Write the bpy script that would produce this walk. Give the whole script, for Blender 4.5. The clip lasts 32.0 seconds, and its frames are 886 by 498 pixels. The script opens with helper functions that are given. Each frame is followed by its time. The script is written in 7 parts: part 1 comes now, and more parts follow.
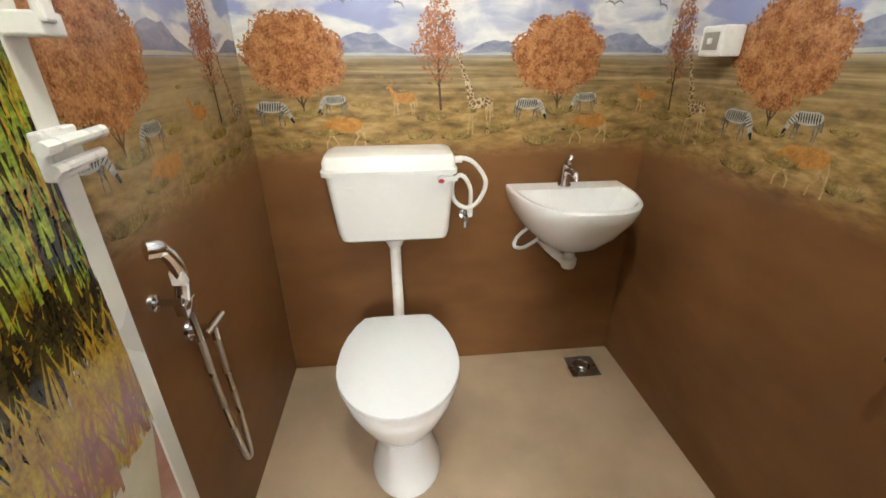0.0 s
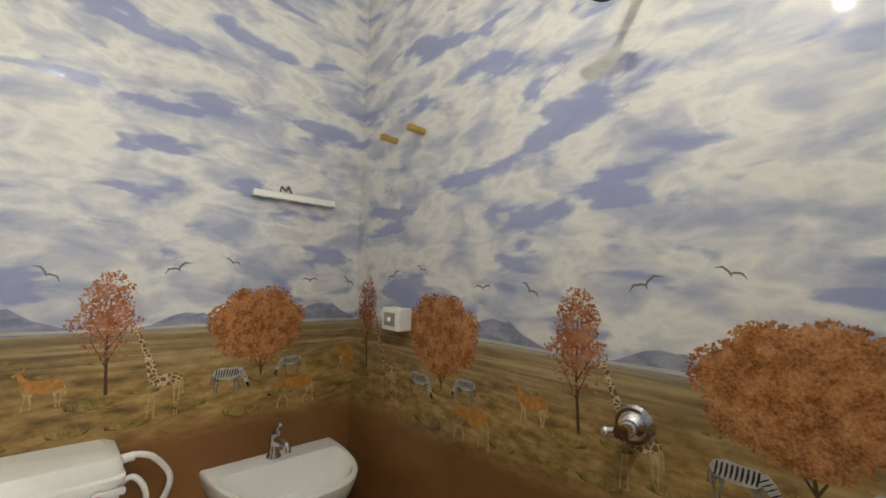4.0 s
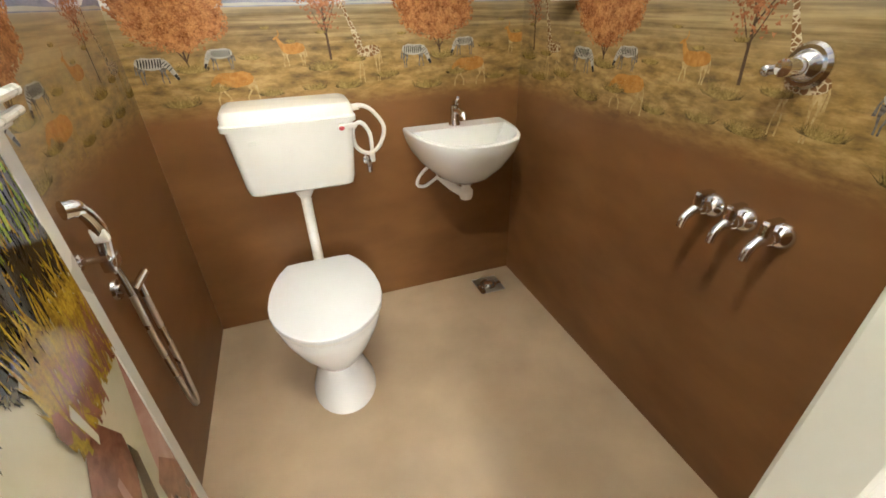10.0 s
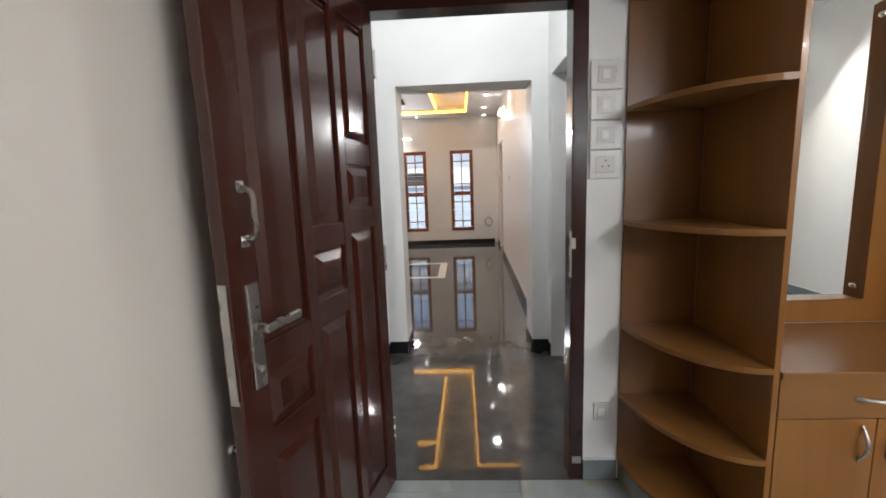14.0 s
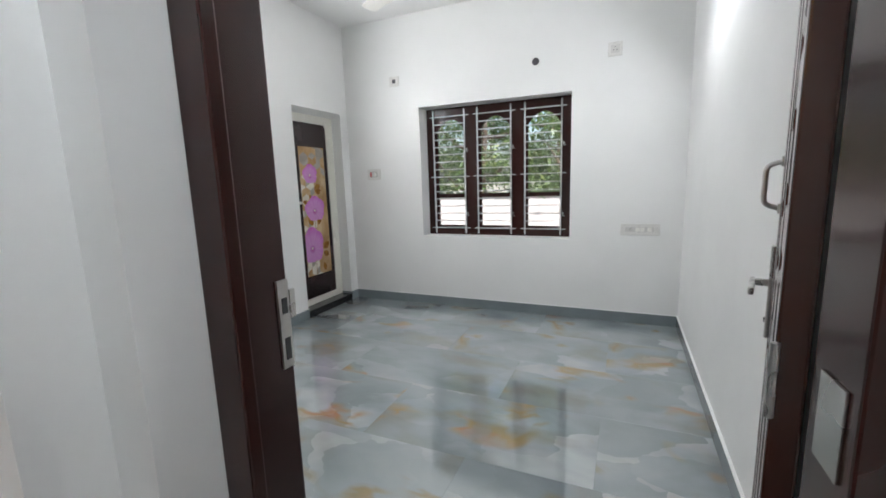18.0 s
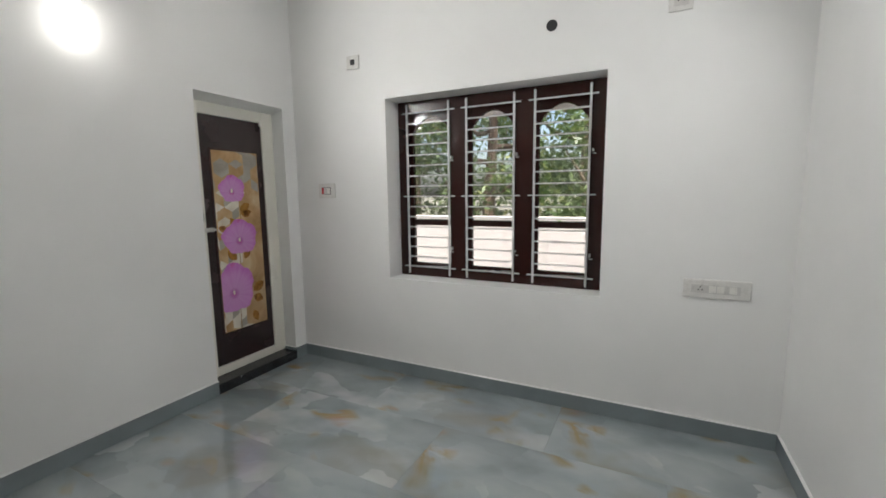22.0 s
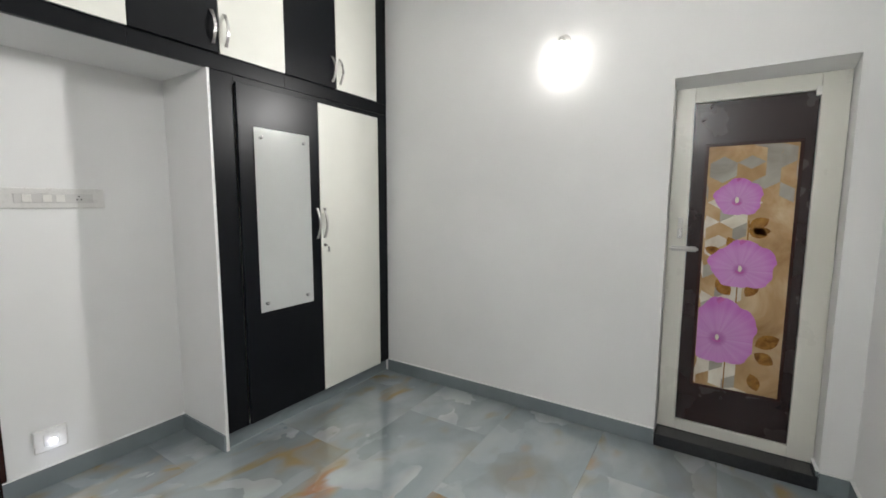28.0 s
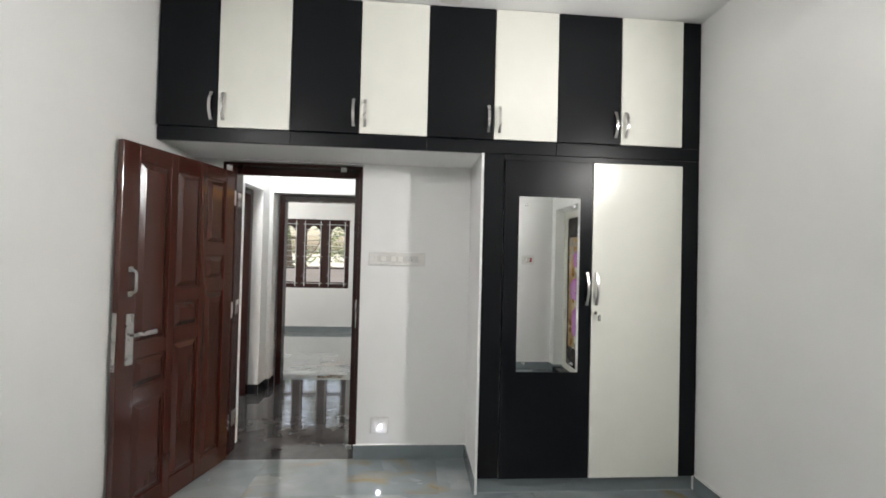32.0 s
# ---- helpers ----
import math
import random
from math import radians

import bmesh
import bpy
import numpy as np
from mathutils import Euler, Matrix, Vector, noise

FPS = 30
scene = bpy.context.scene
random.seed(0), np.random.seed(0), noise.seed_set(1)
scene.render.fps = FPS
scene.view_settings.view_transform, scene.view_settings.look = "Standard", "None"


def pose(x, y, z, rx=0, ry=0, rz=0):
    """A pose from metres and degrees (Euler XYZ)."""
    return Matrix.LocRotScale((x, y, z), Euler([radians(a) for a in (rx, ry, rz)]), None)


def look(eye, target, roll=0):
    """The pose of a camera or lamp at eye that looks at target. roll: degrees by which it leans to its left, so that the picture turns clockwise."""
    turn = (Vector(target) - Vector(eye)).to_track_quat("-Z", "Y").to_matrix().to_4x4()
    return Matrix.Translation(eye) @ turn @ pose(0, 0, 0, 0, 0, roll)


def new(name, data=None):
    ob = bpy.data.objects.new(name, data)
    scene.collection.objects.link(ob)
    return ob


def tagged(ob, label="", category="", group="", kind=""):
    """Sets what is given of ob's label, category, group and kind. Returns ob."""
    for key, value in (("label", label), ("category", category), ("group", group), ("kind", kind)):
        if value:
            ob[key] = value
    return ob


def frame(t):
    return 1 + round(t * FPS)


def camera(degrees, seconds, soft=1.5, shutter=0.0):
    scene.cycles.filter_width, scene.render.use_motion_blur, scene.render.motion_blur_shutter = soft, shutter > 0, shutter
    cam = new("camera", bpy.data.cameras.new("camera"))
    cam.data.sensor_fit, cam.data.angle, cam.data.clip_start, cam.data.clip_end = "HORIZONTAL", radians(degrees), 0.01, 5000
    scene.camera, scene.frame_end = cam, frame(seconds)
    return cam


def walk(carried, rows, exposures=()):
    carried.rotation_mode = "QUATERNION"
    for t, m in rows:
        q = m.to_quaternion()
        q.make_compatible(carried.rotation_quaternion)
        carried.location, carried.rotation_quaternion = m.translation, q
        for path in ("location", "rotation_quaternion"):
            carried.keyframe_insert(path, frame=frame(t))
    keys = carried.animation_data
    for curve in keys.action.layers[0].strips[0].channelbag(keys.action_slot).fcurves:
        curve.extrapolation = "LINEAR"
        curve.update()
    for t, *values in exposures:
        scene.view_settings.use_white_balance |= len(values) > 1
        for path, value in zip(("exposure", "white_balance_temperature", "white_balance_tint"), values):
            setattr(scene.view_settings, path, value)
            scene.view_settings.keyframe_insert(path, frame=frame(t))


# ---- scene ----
# ---- camera and walk ----
cam = camera(93.6, 32.0, soft=1.7)
PATH = [
    (0, (1.828, 1.074, 1.296), (2.018, 2.881, 0.461), -0.2),
    (0.5, (1.841, 1.089, 1.334), (2.08, 2.914, 0.552), -0.3),
    (1, (1.844, 1.08, 1.356), (2.144, 2.936, 0.674), -0.2),
    (1.5, (1.834, 1.078, 1.384), (2.242, 2.949, 0.809), -0.1),
    (2, (1.824, 1.097, 1.407), (2.393, 2.96, 0.957), 0.1),
    (2.5, (1.836, 1.105, 1.432), (2.59, 2.93, 1.116), 0.5),
    (3, (1.829, 1.111, 1.452), (2.808, 2.845, 1.267), 0.9),
    (3.5, (1.833, 1.115, 1.469), (3.028, 2.719, 1.449), 1.4),
    (4, (1.826, 1.116, 1.491), (3.211, 2.552, 1.632), 2.0),
    (4.5, (1.824, 1.111, 1.516), (3.351, 2.371, 1.802), 2.0),
    (6.5, (1.921, 1.122, 1.454), (3.674, 2.065, 1.646), 1.1),
    (7, (1.94, 1.126, 1.42), (3.688, 2.095, 1.35), 0.6),
    (7.5, (1.955, 1.122, 1.387), (3.636, 2.143, 1.025), -0.2),
    (8, (1.939, 1.143, 1.343), (3.497, 2.234, 0.725), -0.8),
    (8.5, (1.922, 1.149, 1.321), (3.27, 2.369, 0.487), -1.9),
    (9, (1.881, 1.139, 1.308), (2.967, 2.511, 0.339), -2.5),
    (9.5, (1.859, 1.032, 1.305), (2.667, 2.548, 0.28), -2.4),
    (10, (1.799, 0.889, 1.306), (2.368, 2.508, 0.281), -1.3),
    (10.5, (1.688, 0.665, 1.326), (2.180, 2.336, 0.342), 0.6),
    (11, (1.720, 0.370, 1.336), (2.329, 2.065, 0.465), 2.1),
    (11.5, (1.724, 0.124, 1.331), (2.725, 1.697, 0.607), 1.8),
    (12, (1.765, -0.095, 1.356), (3.228, 1.138, 0.775), 0.3),
    (12.5, (1.878, -0.174, 1.375), (3.639, 0.64, 0.889), -1.2),
    (13, (2.146, -0.081, 1.37), (4.048, 0.381, 0.962), -2.1),
    (13.5, (2.501, 0.016, 1.368), (4.457, 0.252, 1.023), -2.3),
    (15.5, (4.171, 0.134, 1.332), (6.129, -0.195, 1.1), -1.0),
    (16, (4.487, 0.092, 1.336), (6.376, -0.522, 1.098), -1.1),
    (16.5, (4.778, 0.02, 1.332), (6.514, -0.941, 1.08), -1.4),
    (17, (5.009, -0.062, 1.324), (6.489, -1.38, 1.053), -1.8),
    (17.5, (5.214, -0.135, 1.342), (6.357, -1.749, 1.045), -1.9),
    (18, (5.385, -0.22, 1.35), (6.179, -2.028, 1.031), -1.8),
    (18.5, (5.51, -0.375, 1.348), (6.01, -2.284, 1.022), -1.7),
    (19, (5.587, -0.535, 1.344), (5.901, -2.484, 1.025), -1.3),
    (19.5, (5.641, -0.71, 1.353), (5.872, -2.672, 1.046), -0.8),
    (20, (5.631, -0.912, 1.382), (5.884, -2.874, 1.091), -0.4),
    (20.5, (5.666, -1.09, 1.387), (6.005, -3.042, 1.113), -0.3),
    (21, (5.65, -1.267, 1.398), (6.14, -3.187, 1.128), -0.2),
    (21.5, (5.619, -1.433, 1.413), (6.293, -3.297, 1.145), -0.4),
    (22, (5.607, -1.615, 1.416), (6.487, -3.392, 1.155), -0.7),
    (22.5, (5.579, -1.764, 1.421), (6.658, -3.429, 1.168), -1.1),
    (23, (5.504, -1.959, 1.457), (6.806, -3.455, 1.201), -1.3),
    (23.5, (5.497, -2.115, 1.438), (6.977, -3.44, 1.205), -1.4),
    (24, (5.42, -2.324, 1.398), (7.083, -3.417, 1.202), -1.3),
    (24.5, (5.372, -2.538, 1.425), (7.18, -3.368, 1.219), -1.0),
    (26.5, (5.425, -3.246, 1.445), (7.401, -3.022, 1.233), -0.4),
    (27, (5.467, -3.449, 1.444), (7.386, -2.929, 1.227), -0.1),
    (27.5, (5.548, -3.574, 1.432), (7.365, -2.768, 1.216), 0.1),
    (28, (5.656, -3.657, 1.434), (7.326, -2.579, 1.219), 0.2),
    (28.5, (5.765, -3.764, 1.429), (7.237, -2.425, 1.222), 0.3),
    (29, (5.876, -3.814, 1.406), (7.114, -2.255, 1.216), 0.3),
    (29.5, (6.011, -3.835, 1.416), (6.994, -2.104, 1.227), 0.5),
    (30, (6.155, -3.891, 1.43), (6.883, -2.038, 1.242), 0.6),
    (30.5, (6.273, -3.926, 1.43), (6.776, -1.998, 1.256), 0.8),
    (31, (6.367, -3.937, 1.444), (6.705, -1.971, 1.306), 0.9),
    (31.5, (6.431, -3.95, 1.475), (6.65, -1.963, 1.404), 1.1),
    (32, (6.472, -3.974, 1.491), (6.613, -1.979, 1.521), 1.4),
]
EXPOSURES = [
    (0.0, 3.0, 6350, 10), (1.5, 2.8, 6450, 10), (3.0, 2.35, 6750, 10), (4.0, 1.95, 6650, 10), (7.0, 2.25, 6750, 10), (8.0, 3.0, 6750, 10), (9.0, 3.1, 7100, 10), (10.0, 3.1, 6700, 10), (11.0, 2.08, 7250, 10),
    (12.0, 1.66, 6600, 10), (13.0, 1.12, 6450, 10), (13.5, 1.18, 6400, 10), (15.5, 1.6, 6550, 10), (17.0, 1.12, 6400, 10), (18.0, 1.6, 6150, 10), (19.0, 1.72, 6300, 10), (20.0, 1.6, 6450, 10), (21.0, 1.25, 6500, 10), (23.0, 1.25, 6500, 10), (24.0, 1.4, 6500, 10), (27.0, 1.7, 6450, 10), (32.0, 1.74, 6550, 10),
]
walk(cam, [(t, look(eye, target, roll)) for t, eye, target, roll in PATH], EXPOSURES)

# ---- world, sun, lamps ----
world = bpy.data.worlds.new("sky_world")
scene.world = world
world.use_nodes = True
_wn = world.node_tree.nodes
_sky = _wn.new("ShaderNodeTexSky")
_sky.sky_type = "NISHITA"
_sky.sun_disc = False
_sky.dust_density, _sky.ozone_density = 5.0, 0.5
_sky.sun_elevation, _sky.sun_rotation = radians(64), radians(-40)
_wn["Background"].inputs["Strength"].default_value = 0.15
world.node_tree.links.new(_sky.outputs["Color"], _wn["Background"].inputs["Color"])
_sun = new("sun", bpy.data.lights.new("sun", "SUN"))
_sun.data.energy, _sun.data.angle, _sun.data.color = 4.5, radians(0.6), (1.0, 0.95, 0.86)
_sun.matrix_world = look((0, 0, 0), (-math.sin(radians(-40)) * 0.438, -math.cos(radians(-40)) * 0.438, -0.899))


def lamp(name, kind, m, energy, color, size=0.1, size_y=None):
    data = bpy.data.lights.new(name, kind)
    data.energy, data.color = energy, color
    if kind == "AREA":
        data.shape, data.size, data.size_y = "RECTANGLE", size, size_y or size
    else:
        data.shadow_soft_size = size
    ob = new(name, data)
    ob.matrix_world = m
    return ob


lamp("lamp_bedroom_2_east", "POINT", pose(8.24, -2.82, 2.27), 0.35, (1.0, 0.97, 0.92), 0.05)
lamp("lamp_bedroom_2_bulb", "AREA", look((8.245, -2.82, 2.29), (6.0, -2.75, 2.25)), 13.0, (1.0, 0.985, 0.96), 0.10)
lamp("lamp_bedroom_2_west", "AREA", look((5.0, -3.0, 2.48), (6.4, -2.8, 1.3)), 7.5, (1.0, 0.985, 0.97), 1.1, 0.04)
lamp("lamp_bath", "POINT", pose(1.82, 1.16, 2.52), 7.5, (0.96, 0.945, 0.79), 0.03)
lamp("lamp_bedroom_1", "AREA", look((1.47, -2.93, 2.47), (3.2, -1.8, 1.0)), 25, (1.0, 0.95, 0.88), 1.1, 0.03)
lamp("lamp_living_end", "AREA", look((12.70, 1.76, 2.47), (9.5, 1.7, 1.0)), 24, (0.98, 0.985, 1.0), 1.1, 0.05)
lamp("lamp_living_wall", "POINT", pose(10.6, -0.60, 2.55), 1.0, (1.0, 0.95, 0.88), 0.05)
for _x, _y in ((9.37, -0.41), (10.53, -0.415), (11.70, -0.44), (7.9, -0.3), (8.0, 1.6), (12.4, 3.2), (8.0, 3.4)):
    lamp("lamp_downlight", "SPOT", pose(_x, _y, 2.90), 9, (1.0, 0.96, 0.9), 0.04).data.spot_size = radians(120)
lamp("lamp_foot", "POINT", pose(6.262, -0.95, 0.22), 0.033, (0.8, 0.85, 1.0), 0.02)
# fill light added for the third bedroom, out of view
lamp("lamp_bedroom_3_fill", "AREA", look((3.2, 2.6, 2.5), (5, 2.4, 1.0)), 15, (1.0, 0.98, 0.95), 1.1, 0.05)
# fill light added to brighten the hall, its source out of view
lamp("lamp_hall_fill", "POINT", pose(4.97, 0.02, 2.50), 8.6, (0.96, 0.985, 1.0), 0.04)
# daylight in the bathroom ventilator's opening
lamp("lamp_ventilator", "AREA", look((1.29, 1.61, 2.565), (2.6, 1.75, 2.2)), 0.14, (1.0, 0.97, 0.92), 0.24, 0.40)
# daylight in the first bedroom's window opening
lamp("lamp_window_bedroom_1", "AREA", look((1.36, -1.92, 1.97), (3.4, -1.4, 0.7)), 21, (0.97, 0.98, 1.0), 1.30, 0.30)

# ---- mesh helpers ----
def box(bm, x0, x1, y0, y1, z0, z1, bevel=0.0, m=None):
    made = bmesh.ops.create_cube(bm, size=1.0)["verts"]
    bmesh.ops.scale(bm, vec=(abs(x1 - x0), abs(y1 - y0), abs(z1 - z0)), verts=made)
    bmesh.ops.translate(bm, vec=((x0 + x1) / 2, (y0 + y1) / 2, (z0 + z1) / 2), verts=made)
    if bevel:
        edges = list({e for v in made for e in v.link_edges})
        made = [v for v in bmesh.ops.bevel(bm, geom=edges, offset=bevel, segments=2, affect="EDGES", profile=0.5)["verts"]]
    if m is not None:
        bmesh.ops.transform(bm, matrix=m, verts=made)
    return made


def rod(bm, p0, p1, r, seg=10, r1=None):
    p0, p1 = Vector(p0), Vector(p1)
    d = p1 - p0
    m = Matrix.Translation((p0 + p1) / 2) @ d.to_track_quat("Z", "Y").to_matrix().to_4x4()
    return bmesh.ops.create_cone(bm, cap_ends=True, segments=seg, radius1=r, radius2=r if r1 is None else r1, depth=d.length, matrix=m)["verts"]


def ball(bm, c, r, seg=12, scale=(1, 1, 1)):
    m = Matrix.Translation(c) @ Matrix.Diagonal((*scale, 1))
    return bmesh.ops.create_uvsphere(bm, u_segments=seg, v_segments=max(6, seg // 2), radius=r, matrix=m)["verts"]


def loft(bm, rings, caps=True, closed=True):
    """Skins rings of points, each ring with the same count."""
    rows = [[bm.verts.new(p) for p in ring] for ring in rings]
    n = len(rows[0])
    for a, b in zip(rows, rows[1:]):
        for i in range(n if closed else n - 1):
            j = (i + 1) % n
            bm.faces.new((a[i], a[j], b[j], b[i]))
    if caps:
        bm.faces.new(rows[0][::-1])
        bm.faces.new(rows[-1])
    return [v for row in rows for v in row]


def tube(bm, pts, r, seg=8, caps=True):
    pts = [Vector(p) for p in pts]
    rings, up = [], Vector((0.13, 0.21, 0.97)).normalized()
    for i, p in enumerate(pts):
        d = (pts[min(i + 1, len(pts) - 1)] - pts[max(i - 1, 0)]).normalized()
        side = d.cross(up)
        side = side.normalized() if side.length > 1e-4 else d.orthogonal().normalized()
        up = side.cross(d).normalized()
        rr = r[i] if isinstance(r, (list, tuple)) else r
        rings.append([p + rr * (math.cos(a) * side + math.sin(a) * up) for a in [2 * math.pi * k / seg for k in range(seg)]])
    return loft(bm, rings, caps)


def spline(ctrl, n=8):
    """Smooth points through the control points."""
    ctrl = [Vector(c) for c in ctrl]
    out = []
    for i in range(len(ctrl) - 1):
        p0, p1, p2, p3 = ctrl[max(i - 1, 0)], ctrl[i], ctrl[i + 1], ctrl[min(i + 2, len(ctrl) - 1)]
        for k in range(n):
            t = k / n
            out.append(0.5 * (2 * p1 + (p2 - p0) * t + (2 * p0 - 5 * p1 + 4 * p2 - p3) * t * t + (3 * p1 - p0 - 3 * p2 + p3) * t ** 3))
    return out + [ctrl[-1]]


def prism(bm, poly, axis, a, b):
    """A polygon in the plane across the axis, pushed from a to b. For axis x the polygon is (y, z), for y (x, z), for z (x, y)."""
    put = {"x": lambda p, d: (d, p[0], p[1]), "y": lambda p, d: (p[0], d, p[1]), "z": lambda p, d: (p[0], p[1], d)}[axis]
    return loft(bm, [[put(p, a) for p in poly], [put(p, b) for p in poly]])


def lathe(bm, profile, center=(0, 0, 0), seg=20, axis="z"):
    cx, cy, cz = center
    rings = []
    for r, h in profile:
        ring = []
        for k in range(seg):
            c, s = r * math.cos(2 * math.pi * k / seg), r * math.sin(2 * math.pi * k / seg)
            ring.append({"z": (cx + c, cy + s, cz + h), "x": (cx + h, cy + c, cz + s), "y": (cx + c, cy + h, cz + s)}[axis])
        rings.append(ring)
    return loft(bm, rings)


def fresh():
    return bmesh.new()


def mesh_of(name, bm, material, smooth=None):
    bmesh.ops.recalc_face_normals(bm, faces=bm.faces)
    me = bpy.data.meshes.new(name)
    if smooth:
        for f in bm.faces:
            f.smooth = True
        for e in bm.edges:
            if len(e.link_faces) == 2 and e.calc_face_angle(0) > radians(smooth):
                e.smooth = False
    bm.to_mesh(me)
    bm.free()
    me.materials.append(material)
    return me


def part(name, bm, material, parent, label="", smooth=None):
    ob = new(name, mesh_of(name, bm, material, smooth))
    ob.parent = parent
    if parent is not None:
        ob.matrix_parent_inverse = parent.matrix_basis.inverted()
        if parent.parent is not None:
            ob.matrix_parent_inverse = (parent.parent.matrix_basis @ parent.matrix_parent_inverse @ parent.matrix_basis).inverted()
    return tagged(ob, label) if label else ob


def thing(name, label, category, at=(0, 0, 0), group=""):
    ob = new(name)
    ob.empty_display_size = 0.1
    ob.location = at
    return tagged(ob, label, category, group)


def piece(name, bm, material, label, category, group="", smooth=None):
    """A thing that is one mesh."""
    return tagged(part(name, bm, material, None, smooth=smooth), label, category, group)


def setting(name, bm, material, label, category="", smooth=None):
    return tagged(part(name, bm, material, None, smooth=smooth), label, category or name.split("_")[0], kind="structure")


def holed(bm, axis, a, b, u0, u1, z0, z1, holes):
    """A slab from a to b across the axis, from u0 to u1 and z0 to z1, with holes (u0, u1, z0, z1) right through it."""
    us = sorted({u0, u1, *[h[0] for h in holes], *[h[1] for h in holes]})
    us = [u for u in us if u0 <= u <= u1]
    for s, e in zip(us, us[1:]):
        mid = (s + e) / 2
        cuts = sorted((h[2], h[3]) for h in holes if h[0] <= mid <= h[1])
        z = z0
        for lo, hi in cuts + [(z1, z1)]:
            if lo > z + 1e-5:
                if axis == "x":
                    box(bm, a, b, s, e, z, lo)
                else:
                    box(bm, s, e, a, b, z, lo)
            z = max(z, hi)



# ---- materials ----
def material(name, rough=0.5, metal=0.0, coat=0.0, spec=0.5):
    mat = bpy.data.materials.new(name)
    mat.use_nodes = True
    b = mat.node_tree.nodes["Principled BSDF"]
    b.inputs["Roughness"].default_value, b.inputs["Metallic"].default_value = rough, metal
    b.inputs["Coat Weight"].default_value, b.inputs["Specular IOR Level"].default_value = coat, spec
    b.inputs["Coat Roughness"].default_value = 0.06
    return mat, mat.node_tree, b


def node(nt, kind, **values):
    n = nt.nodes.new("ShaderNode" + kind)
    for key, value in values.items():
        if key in n.inputs:
            n.inputs[key].default_value = value
    return n


def coords(nt, scale=(1, 1, 1), rot=(0, 0, 0), kind="Object"):
    tc = nt.nodes.new("ShaderNodeTexCoord")
    mp = nt.nodes.new("ShaderNodeMapping")
    mp.inputs["Scale"].default_value = scale
    mp.inputs["Rotation"].default_value = rot
    nt.links.new(tc.outputs[kind], mp.inputs["Vector"])
    return mp.outputs["Vector"]


def ntex(nt, vec, scale, detail=4.0, rough=0.55, distortion=0.0):
    n = node(nt, "TexNoise", Scale=scale, Detail=detail, Roughness=rough, Distortion=distortion)
    nt.links.new(vec, n.inputs["Vector"])
    return n.outputs["Fac"]


def ramp(nt, fac, stops, smooth=False):
    n = nt.nodes.new("ShaderNodeValToRGB")
    if smooth:
        n.color_ramp.interpolation = "EASE"
    el = n.color_ramp.elements
    while len(el) < len(stops):
        el.new(0.5)
    for e, (p, c) in zip(el, stops):
        e.position = p
        e.color = (*c, 1) if len(c) == 3 else c
    nt.links.new(fac, n.inputs["Fac"])
    return n.outputs["Color"]


def mix(nt, fac, a, b, mode="MIX"):
    n = nt.nodes.new("ShaderNodeMix")
    n.data_type, n.blend_type = "RGBA", mode
    for sock, v in ((n.inputs[0], fac), (n.inputs[6], a), (n.inputs[7], b)):
        if hasattr(v, "links"):
            nt.links.new(v, sock)
        else:
            sock.default_value = v if isinstance(v, float) else (*v, 1)
    return n.outputs[2]


def math_node(nt, op, a, b=0.0):
    n = nt.nodes.new("ShaderNodeMath")
    n.operation = op
    for sock, v in ((n.inputs[0], a), (n.inputs[1], b)):
        if hasattr(v, "links"):
            nt.links.new(v, sock)
        else:
            sock.default_value = v
    return n.outputs[0]


def bump(nt, b, height, strength=0.1, dist=0.002):
    n = node(nt, "Bump", Strength=strength, Distance=dist)
    nt.links.new(height, n.inputs["Height"])
    nt.links.new(n.outputs["Normal"], b.inputs["Normal"])


def grey_rough(nt, b, fac, lo, hi):
    r = ramp(nt, fac, [(0.3, (lo,) * 3), (0.7, (hi,) * 3)])
    nt.links.new(r, b.inputs["Roughness"])


def paint(name, color, rough=0.45, vary=0.05, spec=0.4):
    mat, nt, b = material(name, rough, spec=spec)
    v = coords(nt)
    big, fine = ntex(nt, v, 1.3, 3), ntex(nt, v, 90, 2)
    lo = tuple(c * (1 - vary) for c in color)
    nt.links.new(ramp(nt, big, [(0.35, lo), (0.65, color)]), b.inputs["Base Color"])
    grey_rough(nt, b, ntex(nt, v, 4, 3), rough * 0.85, min(1, rough * 1.15))
    bump(nt, b, fine, 0.06, 0.0015)
    return mat


def plain(name, color, rough=0.4, metal=0.0, coat=0.0, vary=0.06, scale=14.0, spec=0.5, worn=0.2):
    mat, nt, b = material(name, rough, metal, coat, spec)
    v = coords(nt)
    lo = tuple(c * (1 - vary) for c in color)
    nt.links.new(ramp(nt, ntex(nt, v, scale, 4), [(0.35, lo), (0.65, color)]), b.inputs["Base Color"])
    grey_rough(nt, b, ntex(nt, v, scale * 2.5, 3), rough * (1 - worn), min(1.0, rough * (1 + worn)))
    return mat


def wood(name, dark, light, grain=(22, 22, 1.6), rough=0.3, coat=0.3, scale=1.0):
    mat, nt, b = material(name, rough, coat=coat)
    v = coords(nt, grain)
    w = ntex(nt, v, 1.1 * scale, 6, 0.6, 1.2)
    fine = ntex(nt, v, 6.0 * scale, 3, 0.6)
    base = ramp(nt, w, [(0.25, dark), (0.5, tuple((d + l) / 2 for d, l in zip(dark, light))), (0.75, light)])
    c = mix(nt, 0.22, base, ramp(nt, fine, [(0.3, dark), (0.7, light)]))
    nt.links.new(c, b.inputs["Base Color"])
    grey_rough(nt, b, fine, rough * 0.8, rough * 1.25)
    bump(nt, b, fine, 0.08, 0.001)
    return mat


